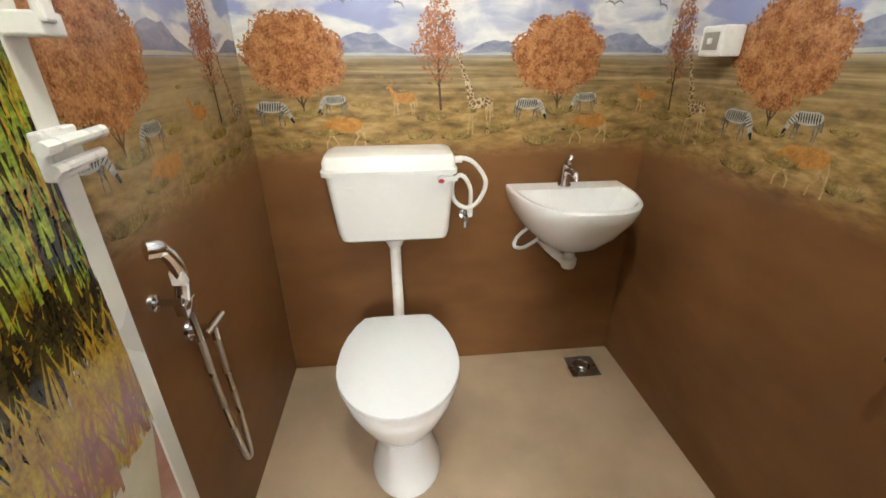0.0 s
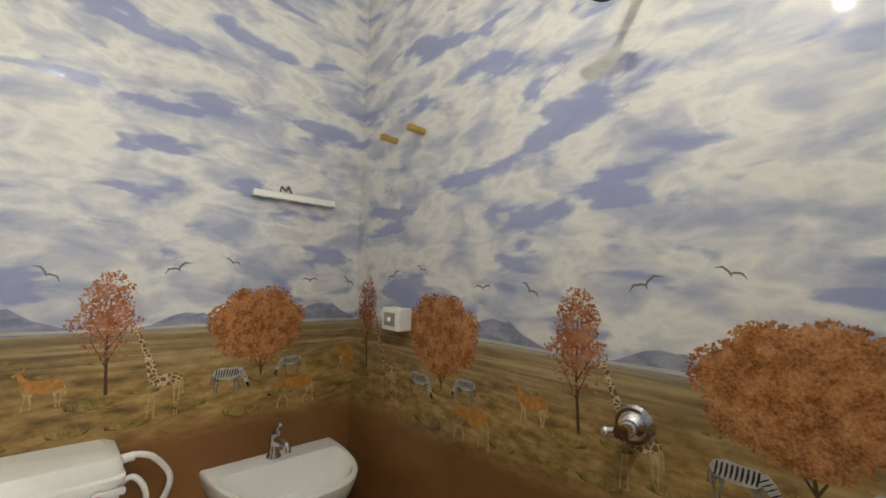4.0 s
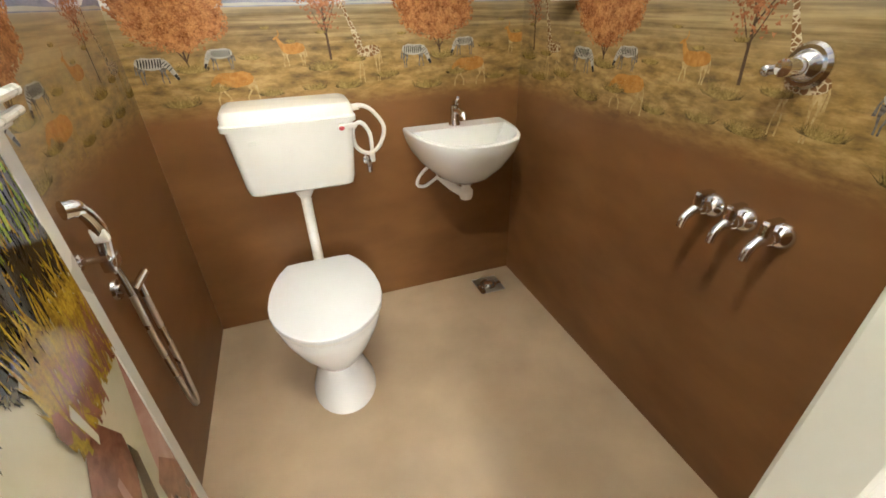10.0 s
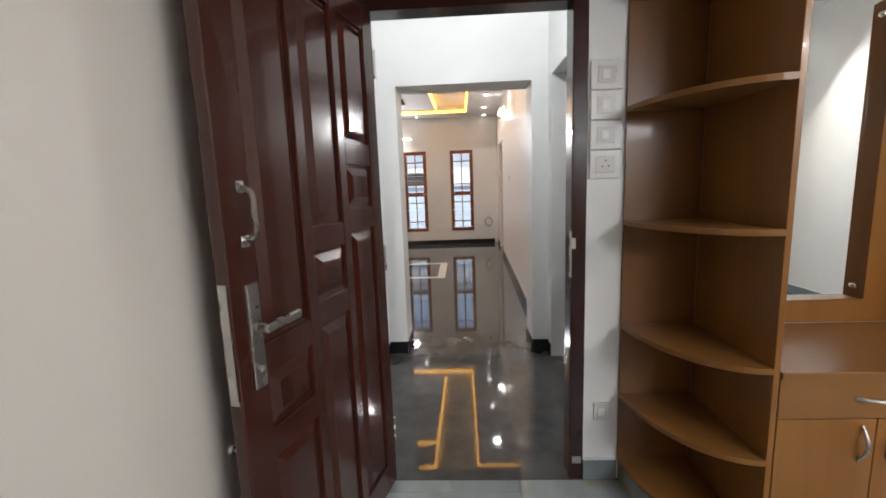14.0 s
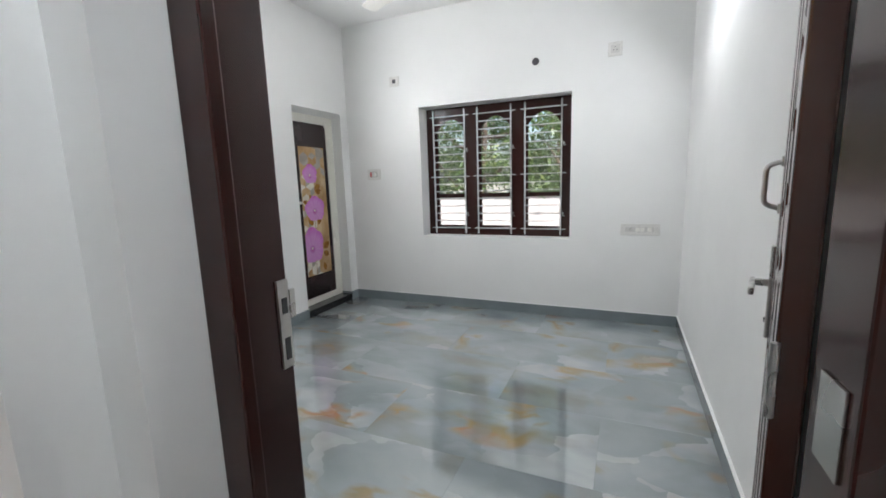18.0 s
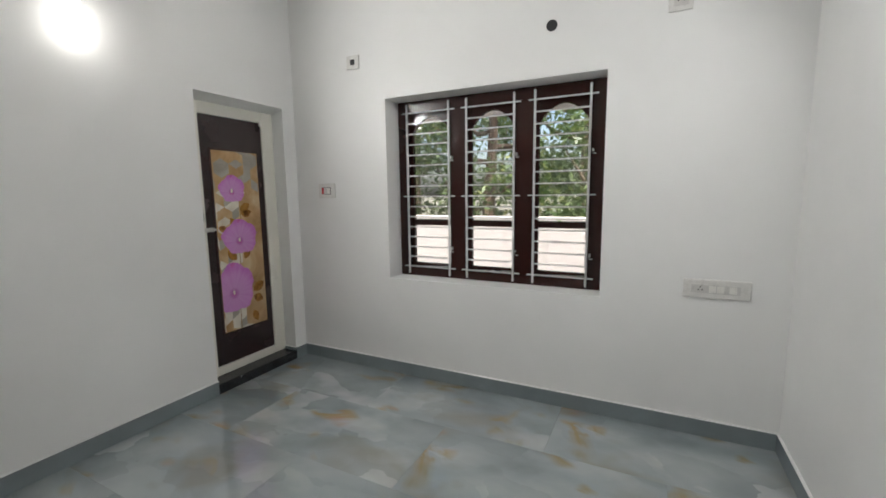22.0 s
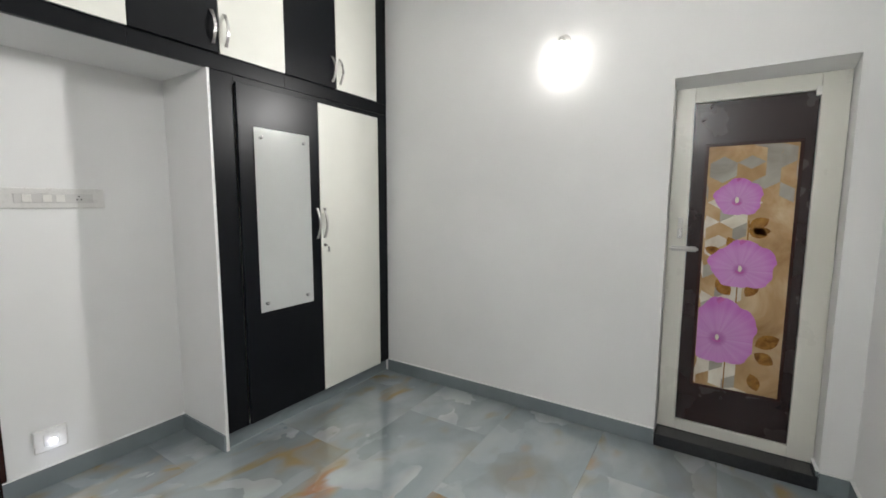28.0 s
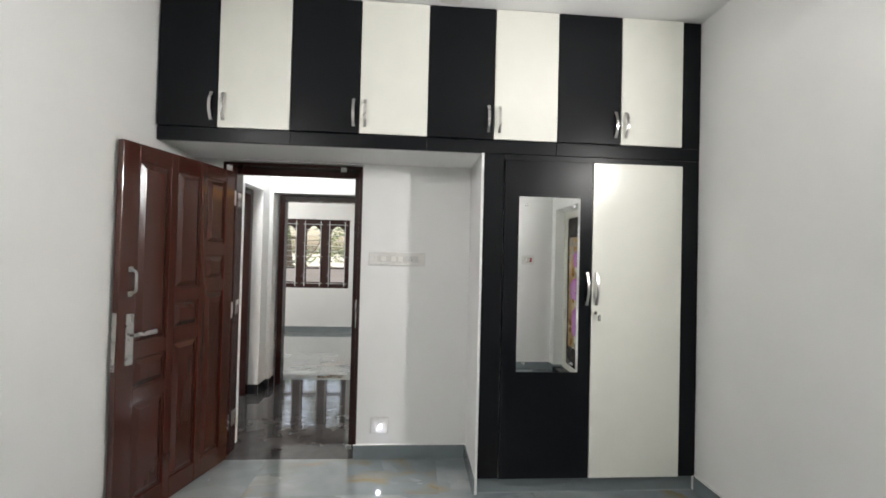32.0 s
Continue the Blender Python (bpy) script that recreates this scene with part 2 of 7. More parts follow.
def laminate(name, dark, light, grain):
    """Printed teak: soft long figure with a faint fine grain."""
    mat, nt, b = material(name, 0.34, coat=0.1, spec=0.4)
    v = coords(nt, grain)
    broad = ntex(nt, v, 0.7, 3, 0.5, 0.5)
    fine = ntex(nt, v, 7.0, 2, 0.5)
    base = ramp(nt, broad, [(0.25, dark), (0.75, light)], True)
    c = mix(nt, 0.15, base, ramp(nt, fine, [(0.3, dark), (0.7, light)]))
    nt.links.new(c, b.inputs["Base Color"])
    grey_rough(nt, b, broad, 0.30, 0.38)
    bump(nt, b, fine, 0.04, 0.0005)
    return mat


def metal(name, color, rough=0.18):
    mat, nt, b = material(name, rough, 1.0)
    v = coords(nt)
    b.inputs["Base Color"].default_value = (*color, 1)
    grey_rough(nt, b, ntex(nt, v, 9, 2), rough * 0.85, rough * 1.2)
    return mat


def glow(name, color, strength):
    mat, nt, b = material(name)
    b.inputs["Base Color"].default_value = (*color, 1)
    b.inputs["Emission Color"].default_value = (*color, 1)
    b.inputs["Emission Strength"].default_value = strength
    return mat


def glass(name, tint=(0.95, 0.97, 0.96), rough=0.02):
    mat, nt, b = material(name, rough)
    b.inputs["Base Color"].default_value = (*tint, 1)
    b.inputs["Transmission Weight"].default_value = 1.0
    b.inputs["IOR"].default_value = 1.45
    return mat


def marble(name):
    """Polished blue-grey onyx porcelain: cloudy slabs, broken white edges, rust and olive smears; every tile cut from another place."""
    mat, nt, b = material(name, 0.05, coat=0.9, spec=0.6)
    b.inputs["Coat Roughness"].default_value = 0.015
    b.inputs["Coat IOR"].default_value = 1.75
    info = nt.nodes.new("ShaderNodeObjectInfo")
    shift = nt.nodes.new("ShaderNodeVectorMath")
    shift.operation = "MULTIPLY_ADD"
    shift.inputs[1].default_value = (41.0, 23.0, 7.0)
    nt.links.new(info.outputs["Random"], shift.inputs[0])
    nt.links.new(coords(nt, (1.0, 1.5, 1.0), (0, 0, 0.6)), shift.inputs[2])
    v = shift.outputs[0]
    base = ramp(nt, ntex(nt, v, 1.5, 4, 0.48, 0.4), [(0.30, (0.185, 0.215, 0.23)), (0.44, (0.25, 0.287, 0.302)), (0.56, (0.305, 0.34, 0.35)), (0.74, (0.38, 0.415, 0.42))])
    wob = node(nt, "TexNoise", Scale=1.2, Detail=4.0, Roughness=0.55)
    nt.links.new(v, wob.inputs["Vector"])
    bent = nt.nodes.new("ShaderNodeVectorMath")
    bent.operation = "MULTIPLY_ADD"
    bent.inputs[1].default_value = (0.9, 0.9, 0.9)
    nt.links.new(wob.outputs["Color"], bent.inputs[0]); nt.links.new(v, bent.inputs[2])
    shard = node(nt, "TexVoronoi", Scale=2.6)
    nt.links.new(bent.outputs[0], shard.inputs["Vector"])
    tone = nt.nodes.new("ShaderNodeSeparateColor")
    nt.links.new(shard.outputs["Color"], tone.inputs[0])
    c = mix(nt, math_node(nt, "MULTIPLY", tone.outputs[0], 0.28), base, (0.16, 0.185, 0.20))
    pale = ramp(nt, tone.outputs[1], [(0.74, (0, 0, 0)), (0.78, (1, 1, 1))])
    fade = ramp(nt, ntex(nt, v, 2.0, 3, 0.5), [(0.40, (0, 0, 0)), (0.65, (1, 1, 1))])
    c = mix(nt, math_node(nt, "MULTIPLY", math_node(nt, "MULTIPLY", pale, fade), 0.55), c, (0.50, 0.53, 0.53))
    brown = ramp(nt, ntex(nt, v, 1.4, 3, 0.5, 0.4), [(0.54, (0, 0, 0)), (0.68, (1, 1, 1))])
    c = mix(nt, math_node(nt, "MULTIPLY", brown, 0.5), c, (0.19, 0.165, 0.12))
    streak = ramp(nt, ntex(nt, v, 1.1, 4, 0.5, 0.8), [(0.45, (0, 0, 0)), (0.50, (1, 1, 1)), (0.54, (0.5, 0.5, 0.5)), (0.60, (0, 0, 0))], True)
    where = ramp(nt, ntex(nt, v, 1.9, 2, 0.5), [(0.51, (0, 0, 0)), (0.62, (1, 1, 1))], True)
    hue = ramp(nt, ntex(nt, v, 2.2, 3), [(0.35, (0.22, 0.165, 0.055)), (0.55, (0.31, 0.20, 0.05)), (0.68, (0.38, 0.14, 0.03))])
    c = mix(nt, math_node(nt, "MULTIPLY", math_node(nt, "MULTIPLY", streak, where), 0.75), c, hue)
    nt.links.new(c, b.inputs["Base Color"])
    grey_rough(nt, b, ntex(nt, v, 5, 3), 0.03, 0.06)
    wave = ntex(nt, coords(nt), 8.0, 2, 0.5)
    n = node(nt, "Bump", Strength=0.35, Distance=0.003)
    nt.links.new(wave, n.inputs["Height"])
    nt.links.new(n.outputs["Normal"], b.inputs["Coat Normal"])
    return mat


M = {}
M["wall"] = paint("wall_paint", (0.80, 0.80, 0.79))
M["ceiling"] = paint("ceiling_paint", (0.82, 0.82, 0.81), 0.6)
_mat, _nt, _b = material("living_paint", 0.33)
_nt.links.new(mix(_nt, ntex(_nt, coords(_nt), 0.35, 0), (0.80, 0.73, 0.675), (0.83, 0.765, 0.715)), _b.inputs["Base Color"])
M["living_wall"] = _mat
M["marble"] = marble("onyx_tile")
M["grout"] = plain("grey_tile_joint", (0.13, 0.15, 0.155), 0.6)
M["skirt"] = plain("skirting_tile", (0.205, 0.24, 0.255), 0.12, vary=0.15, scale=3)
M["granite"] = plain("black_granite", (0.078, 0.076, 0.077), 0.05, vary=0.3, scale=7, spec=0.6, worn=0.06)
M["granite_skirt"] = plain("granite_skirting", (0.02, 0.021, 0.024), 0.12, vary=0.3, scale=60)
M["inlay"] = plain("cream_inlay", (0.62, 0.6, 0.55), 0.08, vary=0.06, scale=5)
M["door_wood"] = wood("mahogany_door", (0.050, 0.0125, 0.0080), (0.058, 0.0150, 0.0092), grain=(5, 5, 0.7), rough=0.2, coat=0.25)
M["frame_wood"] = plain("mahogany_frame", (0.030, 0.0080, 0.0062), 0.22, coat=0.12, vary=0.10, scale=2, spec=0.4)
M["panel_wood"] = wood("ceiling_panel_wood", (0.07, 0.028, 0.014), (0.13, 0.055, 0.028), rough=0.85, coat=0.0)
M["panel_wood"].node_tree.nodes["Principled BSDF"].inputs["Specular IOR Level"].default_value = 0.08
M["teak"] = wood("living_window_wood", (0.16, 0.05, 0.018), (0.3, 0.1, 0.04), rough=0.25)
M["ply"] = laminate("teak_laminate", (0.205, 0.080, 0.015), (0.27, 0.114, 0.024), (9, 9, 0.9))
M["ply_flat"] = laminate("teak_laminate_shelf", (0.195, 0.082, 0.019), (0.250, 0.114, 0.031), (9, 0.9, 9))
# same teak, its colour darkened to stand for shade inside the units
M["ply_shaded"] = laminate("teak_laminate_shaded", (0.150, 0.058, 0.011), (0.185, 0.074, 0.016), (9, 9, 0.9))
M["black"] = plain("black_laminate", (0.0035, 0.0042, 0.0058), 0.34, vary=0.10, scale=2, spec=0.2, worn=0.08)
M["ivory"] = plain("ivory_laminate", (0.74, 0.74, 0.68), 0.22, vary=0.03, scale=5)
M["chrome"] = metal("chrome", (0.75, 0.75, 0.76), 0.08)
M["steel"] = metal("brushed_steel", (0.55, 0.54, 0.52), 0.28)
M["brass"] = metal("brass", (0.55, 0.38, 0.13), 0.3)
M["ceramic"] = plain("white_ceramic", (0.82, 0.82, 0.8), 0.07, coat=0.5, vary=0.02, scale=3)
M["pvc"] = plain("white_plastic", (0.78, 0.77, 0.73), 0.3, vary=0.04)
M["cistern"] = plain("cistern_plastic", (0.79, 0.78, 0.73), 0.22, vary=0.03, scale=4)
M["lid"] = plain("white_seat_plastic", (0.80, 0.81, 0.82), 0.2, vary=0.02, scale=4)
M["plate"] = plain("switch_plate_plastic", (0.70, 0.69, 0.665), 0.3, vary=0.04)
M["module"] = plain("switch_module_plastic", (0.60, 0.59, 0.57), 0.3, vary=0.04)
M["red"] = plain("red_plastic", (0.5, 0.04, 0.05), 0.3)
M["dark"] = plain("dark_rubber", (0.03, 0.03, 0.032), 0.5)
M["grill"] = plain("white_grille_paint", (0.62, 0.62, 0.62), 0.35, vary=0.1)
M["mirror"] = metal("mirror_silver", (0.9, 0.92, 0.91), 0.004)
M["glass"] = glass("window_glass")
M["bulb"] = glow("lamp_bulb", (1.0, 0.97, 0.92), 6.0)
M["tube"] = glow("tube_lamp", (0.95, 0.98, 1.0), 5.0)
M["cove"] = glow("cove_strip", (1.0, 0.50, 0.07), 2.6)
M["spot"] = glow("downlight_disc", (1.0, 0.97, 0.92), 8.0)
M["epoxy"] = plain("tan_floor_coat", (0.52, 0.395, 0.265), 0.14, vary=0.22, scale=2.2)
M["upvc"] = plain("cream_door_frame", (0.70, 0.69, 0.62), 0.32, vary=0.03, scale=2)
M["doorskin"] = plain("dark_brown_door_skin", (0.024, 0.011, 0.011), 0.25, vary=0.15, scale=2)
M["compound"] = paint("compound_wall_paint", (0.62, 0.575, 0.57), 0.6, 0.08)
M["compound_blue"] = paint("pale_blue_compound_paint", (0.42, 0.52, 0.66), 0.6, 0.08)
M["wall_cream"] = paint("cream_wall_paint", (0.82, 0.775, 0.72))
M["ground"] = plain("paved_ground", (0.17, 0.155, 0.12), 0.8, vary=0.3, scale=3)



# ---- the plan ----
CEIL = 3.06
BX0, BX1, BY0, BY1 = 1.306, 2.81, 0.97, 2.672    # bathroom, inside
BD0, BD1 = 1.455, 2.147                           # bathroom door opening
WY = 0.745                                       # bedroom one, the wall to the bathroom
DX = 4.69                                        # bedroom one, the wall with the hall door
RX0, RY0 = 1.40, -3.7                            # bedroom one, far walls
HX0, HX1 = 4.89, 6.202                           # hall, inside
HY0, HY1 = -0.60, 0.70
D1A, D1B = -0.446, 0.50                          # hall door of bedroom one, outside of its frame
OP0, OP1, OPZ = -0.477, 0.551, 2.124             # wide opening to the living hall
LX0, LX1, LY0, LY1 = 6.50, 12.767, -0.70, 5.6    # living hall
LCEIL = 2.92                                     # its lowered ceiling
B2X0, B2X1, B2Y0, B2Y1 = 4.917, 8.33, -4.31, -0.898  # bedroom two
D2A, D2B = 5.10, 6.07                            # its door, outside of its frame
W2 = (5.86, 7.41, 0.77, 2.125)                   # its window opening
FD = (-4.185, -3.44, 2.122)                      # flower door opening in its east wall
WARD = -1.378                                    # wardrobe front
D3A, D3B = 4.95, 6.05                            # door of bedroom three
R3Y0, R3Y1 = 1.0, 4.0
R3W = (3.88, 5.26, 0.815, 2.11)                  # its window
DOORZ = 2.125

# floors
bm = fresh(); box(bm, BX0 - 0.1, BX1 + 0.1, BY0 - 0.09, BY1 + 0.1, -0.14, -0.02)
setting("floor_bathroom", bm, M["epoxy"], "glossy tan coated bathroom floor", "floor")
bm = fresh(); box(bm, RX0 - 0.1, DX - 0.01, RY0 - 0.1, BY0 - 0.09, -0.14, -0.008)
floor_1 = setting("floor_bedroom_1", bm, M["grout"], "polished grey onyx tile floor with ochre veins", "floor")
bm = fresh(); box(bm, DX - 0.01, LX1 + 0.1, B2Y1 + 0.0005, LY1 + 0.1, -0.14, 0.0); box(bm, 10.9, 12.4, -1.6, B2Y1, -0.14, 0.0)
setting("floor_hall", bm, M["granite"], "polished black granite hall floor", "floor")
bm = fresh(); box(bm, B2X0 - 0.1, B2X1 + 0.25, B2Y0 - 0.1, B2Y1, -0.14, -0.008)
floor_2 = setting("floor_bedroom_2", bm, M["grout"], "polished grey onyx tile floor with ochre veins", "floor")
bm = fresh(); box(bm, 2.9, 6.5, R3Y0, R3Y1 + 0.1, -0.14, -0.005)
floor_3 = setting("floor_bedroom_3", bm, M["grout"], "polished grey onyx tile floor with ochre veins", "floor")
bm = fresh()
for x0, x1, y0, y1 in ((9.03, 9.15, 0.35, 3.4), (10.17, 10.29, 0.35, 3.4), (9.15, 10.17, 0.35, 0.47), (9.15, 10.17, 3.28, 3.4)):
    box(bm, x0, x1, y0, y1, -0.02, 0.004)
setting("trim_floor_inlay", bm, M["inlay"], "cream stone border inlaid in the granite floor", "floor inlay")



def tiles(floor, x0, x1, y0, y1, top, off=0.0):
    """Large polished tiles laid in running rows, cut at the walls."""
    cache = {}
    row, y = 0, y0
    while y < y1 - 0.01:
        ye = min(y + 0.6, y1)
        x = x0 - (0.6 if row % 2 else 0.0) - off
        while x < x1 - 0.01:
            a, b = max(x, x0), min(x + 1.2, x1)
            x += 1.2
            if b - a < 0.01:
                continue
            size = (round(b - a - 0.0008, 4), round(ye - y - 0.0008, 4))
            if size not in cache:
                bm = fresh(); box(bm, -size[0] / 2, size[0] / 2, -size[1] / 2, size[1] / 2, -0.0078, 0.0, 0.0004)
                cache[size] = mesh_of("tile", bm, M["marble"])
            ob = new("tile", cache[size])
            ob.parent = floor
            ob.location = ((a + b) / 2, (y + ye) / 2, top)
        y, row = ye, row + 1


# walls: name, axis, a, b, u0, u1, holes
def wall(name, axis, a, b, u0, u1, holes=(), mat="wall", z1=CEIL, label="smooth white painted wall"):
    bm = fresh()
    holed(bm, axis, a, b, u0, u1, -0.14, z1, [(h[0], h[1], max(h[2], -0.14), h[3]) for h in holes])
    return setting(name, bm, M[mat], label, "wall")

wall("wall_bath_front", "y", WY, BY0 - 0.01, RX0 - 0.1, HX0, [(BD0, BD1, -0.14, 2.1)], "wall_cream", label="smooth cream painted wall")
wall("wall_bath_left", "x", BX0 - 0.2, BX0 - 0.01, BY0 - 0.01, BY1 + 0.2, [(1.46, 1.76, 2.33, 2.80)])
wall("wall_bath_back", "y", BY1 + 0.01, BY1 + 0.2, BX0 - 0.01, BX1 + 0.2)
wall("wall_bath_right", "x", BX1 + 0.01, BX1 + 0.2, BY0 - 0.01, BY1 + 0.01)
wall("wall_bedroom_1_door", "x", DX, HX0, B2Y1, WY, [(D1A, D1B, -0.14, DOORZ)])
wall("wall_bedroom_1_back", "x", RX0 - 0.2, RX0, RY0 - 0.2, WY, [(-2.65, -1.2, 0.77, 2.08)], "wall_cream", label="smooth cream painted wall")
wall("wall_bedroom_1_south", "y", RY0 - 0.2, RY0, RX0, DX)
# hall sides: doors sit back in deep recesses
wall("wall_hall_south", "y", B2Y1, HY0, HX0, LX0, [(5.135, D2B + 0.02, -0.14, DOORZ + 0.01)])
wall("wall_hall_north", "y", HY1, R3Y0, HX0, LX0 - 0.2, [(D3A - 0.02, D3B + 0.02, -0.14, DOORZ + 0.01)])
wall("wall_hall_end", "x", HX1, LX0, HY0, HY1, [(OP0, OP1, -0.14, OPZ)])
bm = fresh()
for x0, x1, z0, z1 in ((LX0, 11.05, -0.14, CEIL), (11.05, 12.1, 2.2, CEIL), (12.1, LX1, -0.14, CEIL)):
    ya, yb = [-0.585 - 0.2 * (x - 6.5) / 6.267 for x in (x0, x1)]
    loft(bm, [[(x0, ya, z0), (x1, yb, z0), (x1, yb - 0.05, z0), (x0, ya - 0.05, z0)], [(x0, ya, z1), (x1, yb, z1), (x1, yb - 0.05, z1), (x0, ya - 0.05, z1)]])
setting("wall_living_south", bm, M["living_wall"], "satin cream painted living hall wall", "wall")
bm = fresh(); box(bm, 10.9, 12.4, -1.6, -1.5, -0.14, CEIL); box(bm, 10.9, 11.0, -1.5, -0.76, -0.14, CEIL); box(bm, 12.3, 12.4, -1.5, -0.80, -0.14, CEIL)
setting("wall_living_niche", bm, M["wall"], "white painted wall of a side passage", "wall")
wall("wall_living_end", "x", LX1, LX1 + 0.2, -0.88, LY1, [(u, u + 0.525, 0.315, 2.177) for u in (-0.217, 0.865, 1.945, 3.025)], label="smooth white painted wall with slim windows")
wall("wall_living_north", "y", LY1, LY1 + 0.2, LX0, LX1, mat="living_wall")
wall("wall_living_west", "x", LX0 - 0.2, LX0, R3Y0, LY1)
wall("wall_bedroom_2_west", "x", DX, B2X0, B2Y0, B2Y1)
wall("wall_bedroom_2_window", "y", B2Y0 - 0.23, B2Y0, B2X0 - 0.03, B2X1 + 0.23, [W2])
wall("wall_bedroom_2_north", "y", B2Y1, -0.80, LX0, B2X1 + 0.23)
wall("wall_bedroom_2_east", "x", B2X1, B2X1 + 0.23, B2Y0, B2Y1 + 0.01, [(FD[0], FD[1], -0.14, FD[2])])
wall("wall_bedroom_3_window", "y", R3Y1, R3Y1 + 0.23, 2.9, LX0 - 0.2, [R3W])
wall("wall_bedroom_3_west", "x", 2.99, 3.1, R3Y0, R3Y1)
bm = fresh(); box(bm, RX0 - 0.3, LX1 + 0.3, B2Y0 - 0.3, LY1 + 0.3, CEIL, CEIL + 0.15)
setting("ceiling", bm, M["ceiling"], "flat white painted ceiling", "ceiling")

# skirting
BEADS = []


def skirt(bm, axis, face, out, u0, u1, h=0.10, t=0.012):
    BEADS.append((axis, face, out, u0, u1, h))
    a, b = sorted((face, face + out * t))
    if axis == "x":
        box(bm, a, b, u0, u1, 0.001, h, 0.002)
    else:
        box(bm, u0, u1, a, b, 0.001, h, 0.002)

bm = fresh()
skirt(bm, "y", WY, -1, RX0, BD0); skirt(bm, "y", WY, -1, BD1, DX)
skirt(bm, "x", DX, -1, D1B, WY); skirt(bm, "x", DX, -1, -0.595, D1A)
skirt(bm, "x", RX0, 1, RY0, WY); skirt(bm, "y", RY0, 1, RX0, 4.25)
setting("baseboard_bedroom_1", bm, M["skirt"], "grey tile skirting", "baseboard")
bm = fresh()
skirt(bm, "y", B2Y0, 1, B2X0, B2X1); skirt(bm, "x", B2X0, 1, B2Y0, B2Y1)
skirt(bm, "x", B2X1, -1, B2Y0, FD[0]); skirt(bm, "x", B2X1, -1, FD[1], WARD)
skirt(bm, "y", B2Y1, -1, D2B, 6.905); skirt(bm, "y", B2Y1, -1, B2X0, D2A)
skirt(bm, "y", FD[0], 1, B2X1, B2X1 + 0.12)
setting("baseboard_bedroom_2", bm, M["skirt"], "grey tile skirting", "baseboard")
bm = fresh()
skirt(bm, "y", R3Y1, -1, 3.1, 6.3)
setting("baseboard_bedroom_3", bm, M["skirt"], "grey tile skirting", "baseboard")
bm = fresh()
for axis, face, out, u0, u1, h in BEADS:
    a, b = sorted((face, face + out * 0.013))
    box(bm, *((a, b, u0, u1) if axis == "x" else (u0, u1, a, b)), h + 0.0003, h + 0.005)
setting("trim_skirting_bead", bm, M["ceiling"], "white filler line along the skirting", "trim")
bm = fresh()
for s, y0, y1 in ((1, OP1, HY1), (-1, HY0, OP0)):
    skirt(bm, "x", HX1, -1, y0, y1)
skirt(bm, "y", OP0, 1, HX1, LX0); skirt(bm, "y", OP1, -1, HX1, LX0)
skirt(bm, "y", HY0, 1, HX0, 5.135); skirt(bm, "y", HY0, 1, D2B + 0.02, HX1)
skirt(bm, "x", HX0, 1, D1B, HY1); skirt(bm, "x", HX0, 1, HY0, D1A)
skirt(bm, "y", D1B, -1, DX + 0.10, HX0); skirt(bm, "y", D1A, 1, DX + 0.10, HX0)
skirt(bm, "x", D3A - 0.02, 1, HY1, HY1 + 0.14)
skirt(bm, "y", HY1, -1, HX0, D3A - 0.02); skirt(bm, "y", HY1, -1, D3B + 0.02, HX1)

for x0, x1 in ((LX0, 11.05), (12.1, LX1)):
    ya, yb = [-0.585 - 0.2 * (x - 6.5) / 6.267 for x in (x0, x1)]
    loft(bm, [[(x0, ya - 0.01, 0.001), (x1, yb - 0.01, 0.001), (x1, yb + 0.012, 0.001), (x0, ya + 0.012, 0.001)], [(x0, ya - 0.01, 0.1), (x1, yb - 0.01, 0.1), (x1, yb + 0.012, 0.1), (x0, ya + 0.012, 0.1)]])
skirt(bm, "x", LX1, -1, LY0, LY1)
skirt(bm, "x", LX0, 1, OP1, LY1)
setting("baseboard_hall", bm, M["granite_skirt"], "black granite skirting", "baseboard")


# ---- timber doors ----
def local(name, bm, mat, parent, label="", smooth=None):
    """A part whose mesh is in its thing's own frame."""
    ob = new(name, mesh_of(name, bm, mat, smooth))
    ob.parent = parent
    return tagged(ob, label) if label else ob


def raised(bm, x0, x1, z0, z1, y, out, depth=0.012, edge=0.028):
    """A raised field with sloping edges on the face y, standing out by depth."""
    a = [(x0, y, z0), (x1, y, z0), (x1, y, z1), (x0, y, z1)]
    e = min(edge, (x1 - x0) * 0.3)
    b = [(x0 + e, y + out * depth, z0 + e), (x1 - e, y + out * depth, z0 + e), (x1 - e, y + out * depth, z1 - e), (x0 + e, y + out * depth, z1 - e)]
    loft(bm, [a, b])


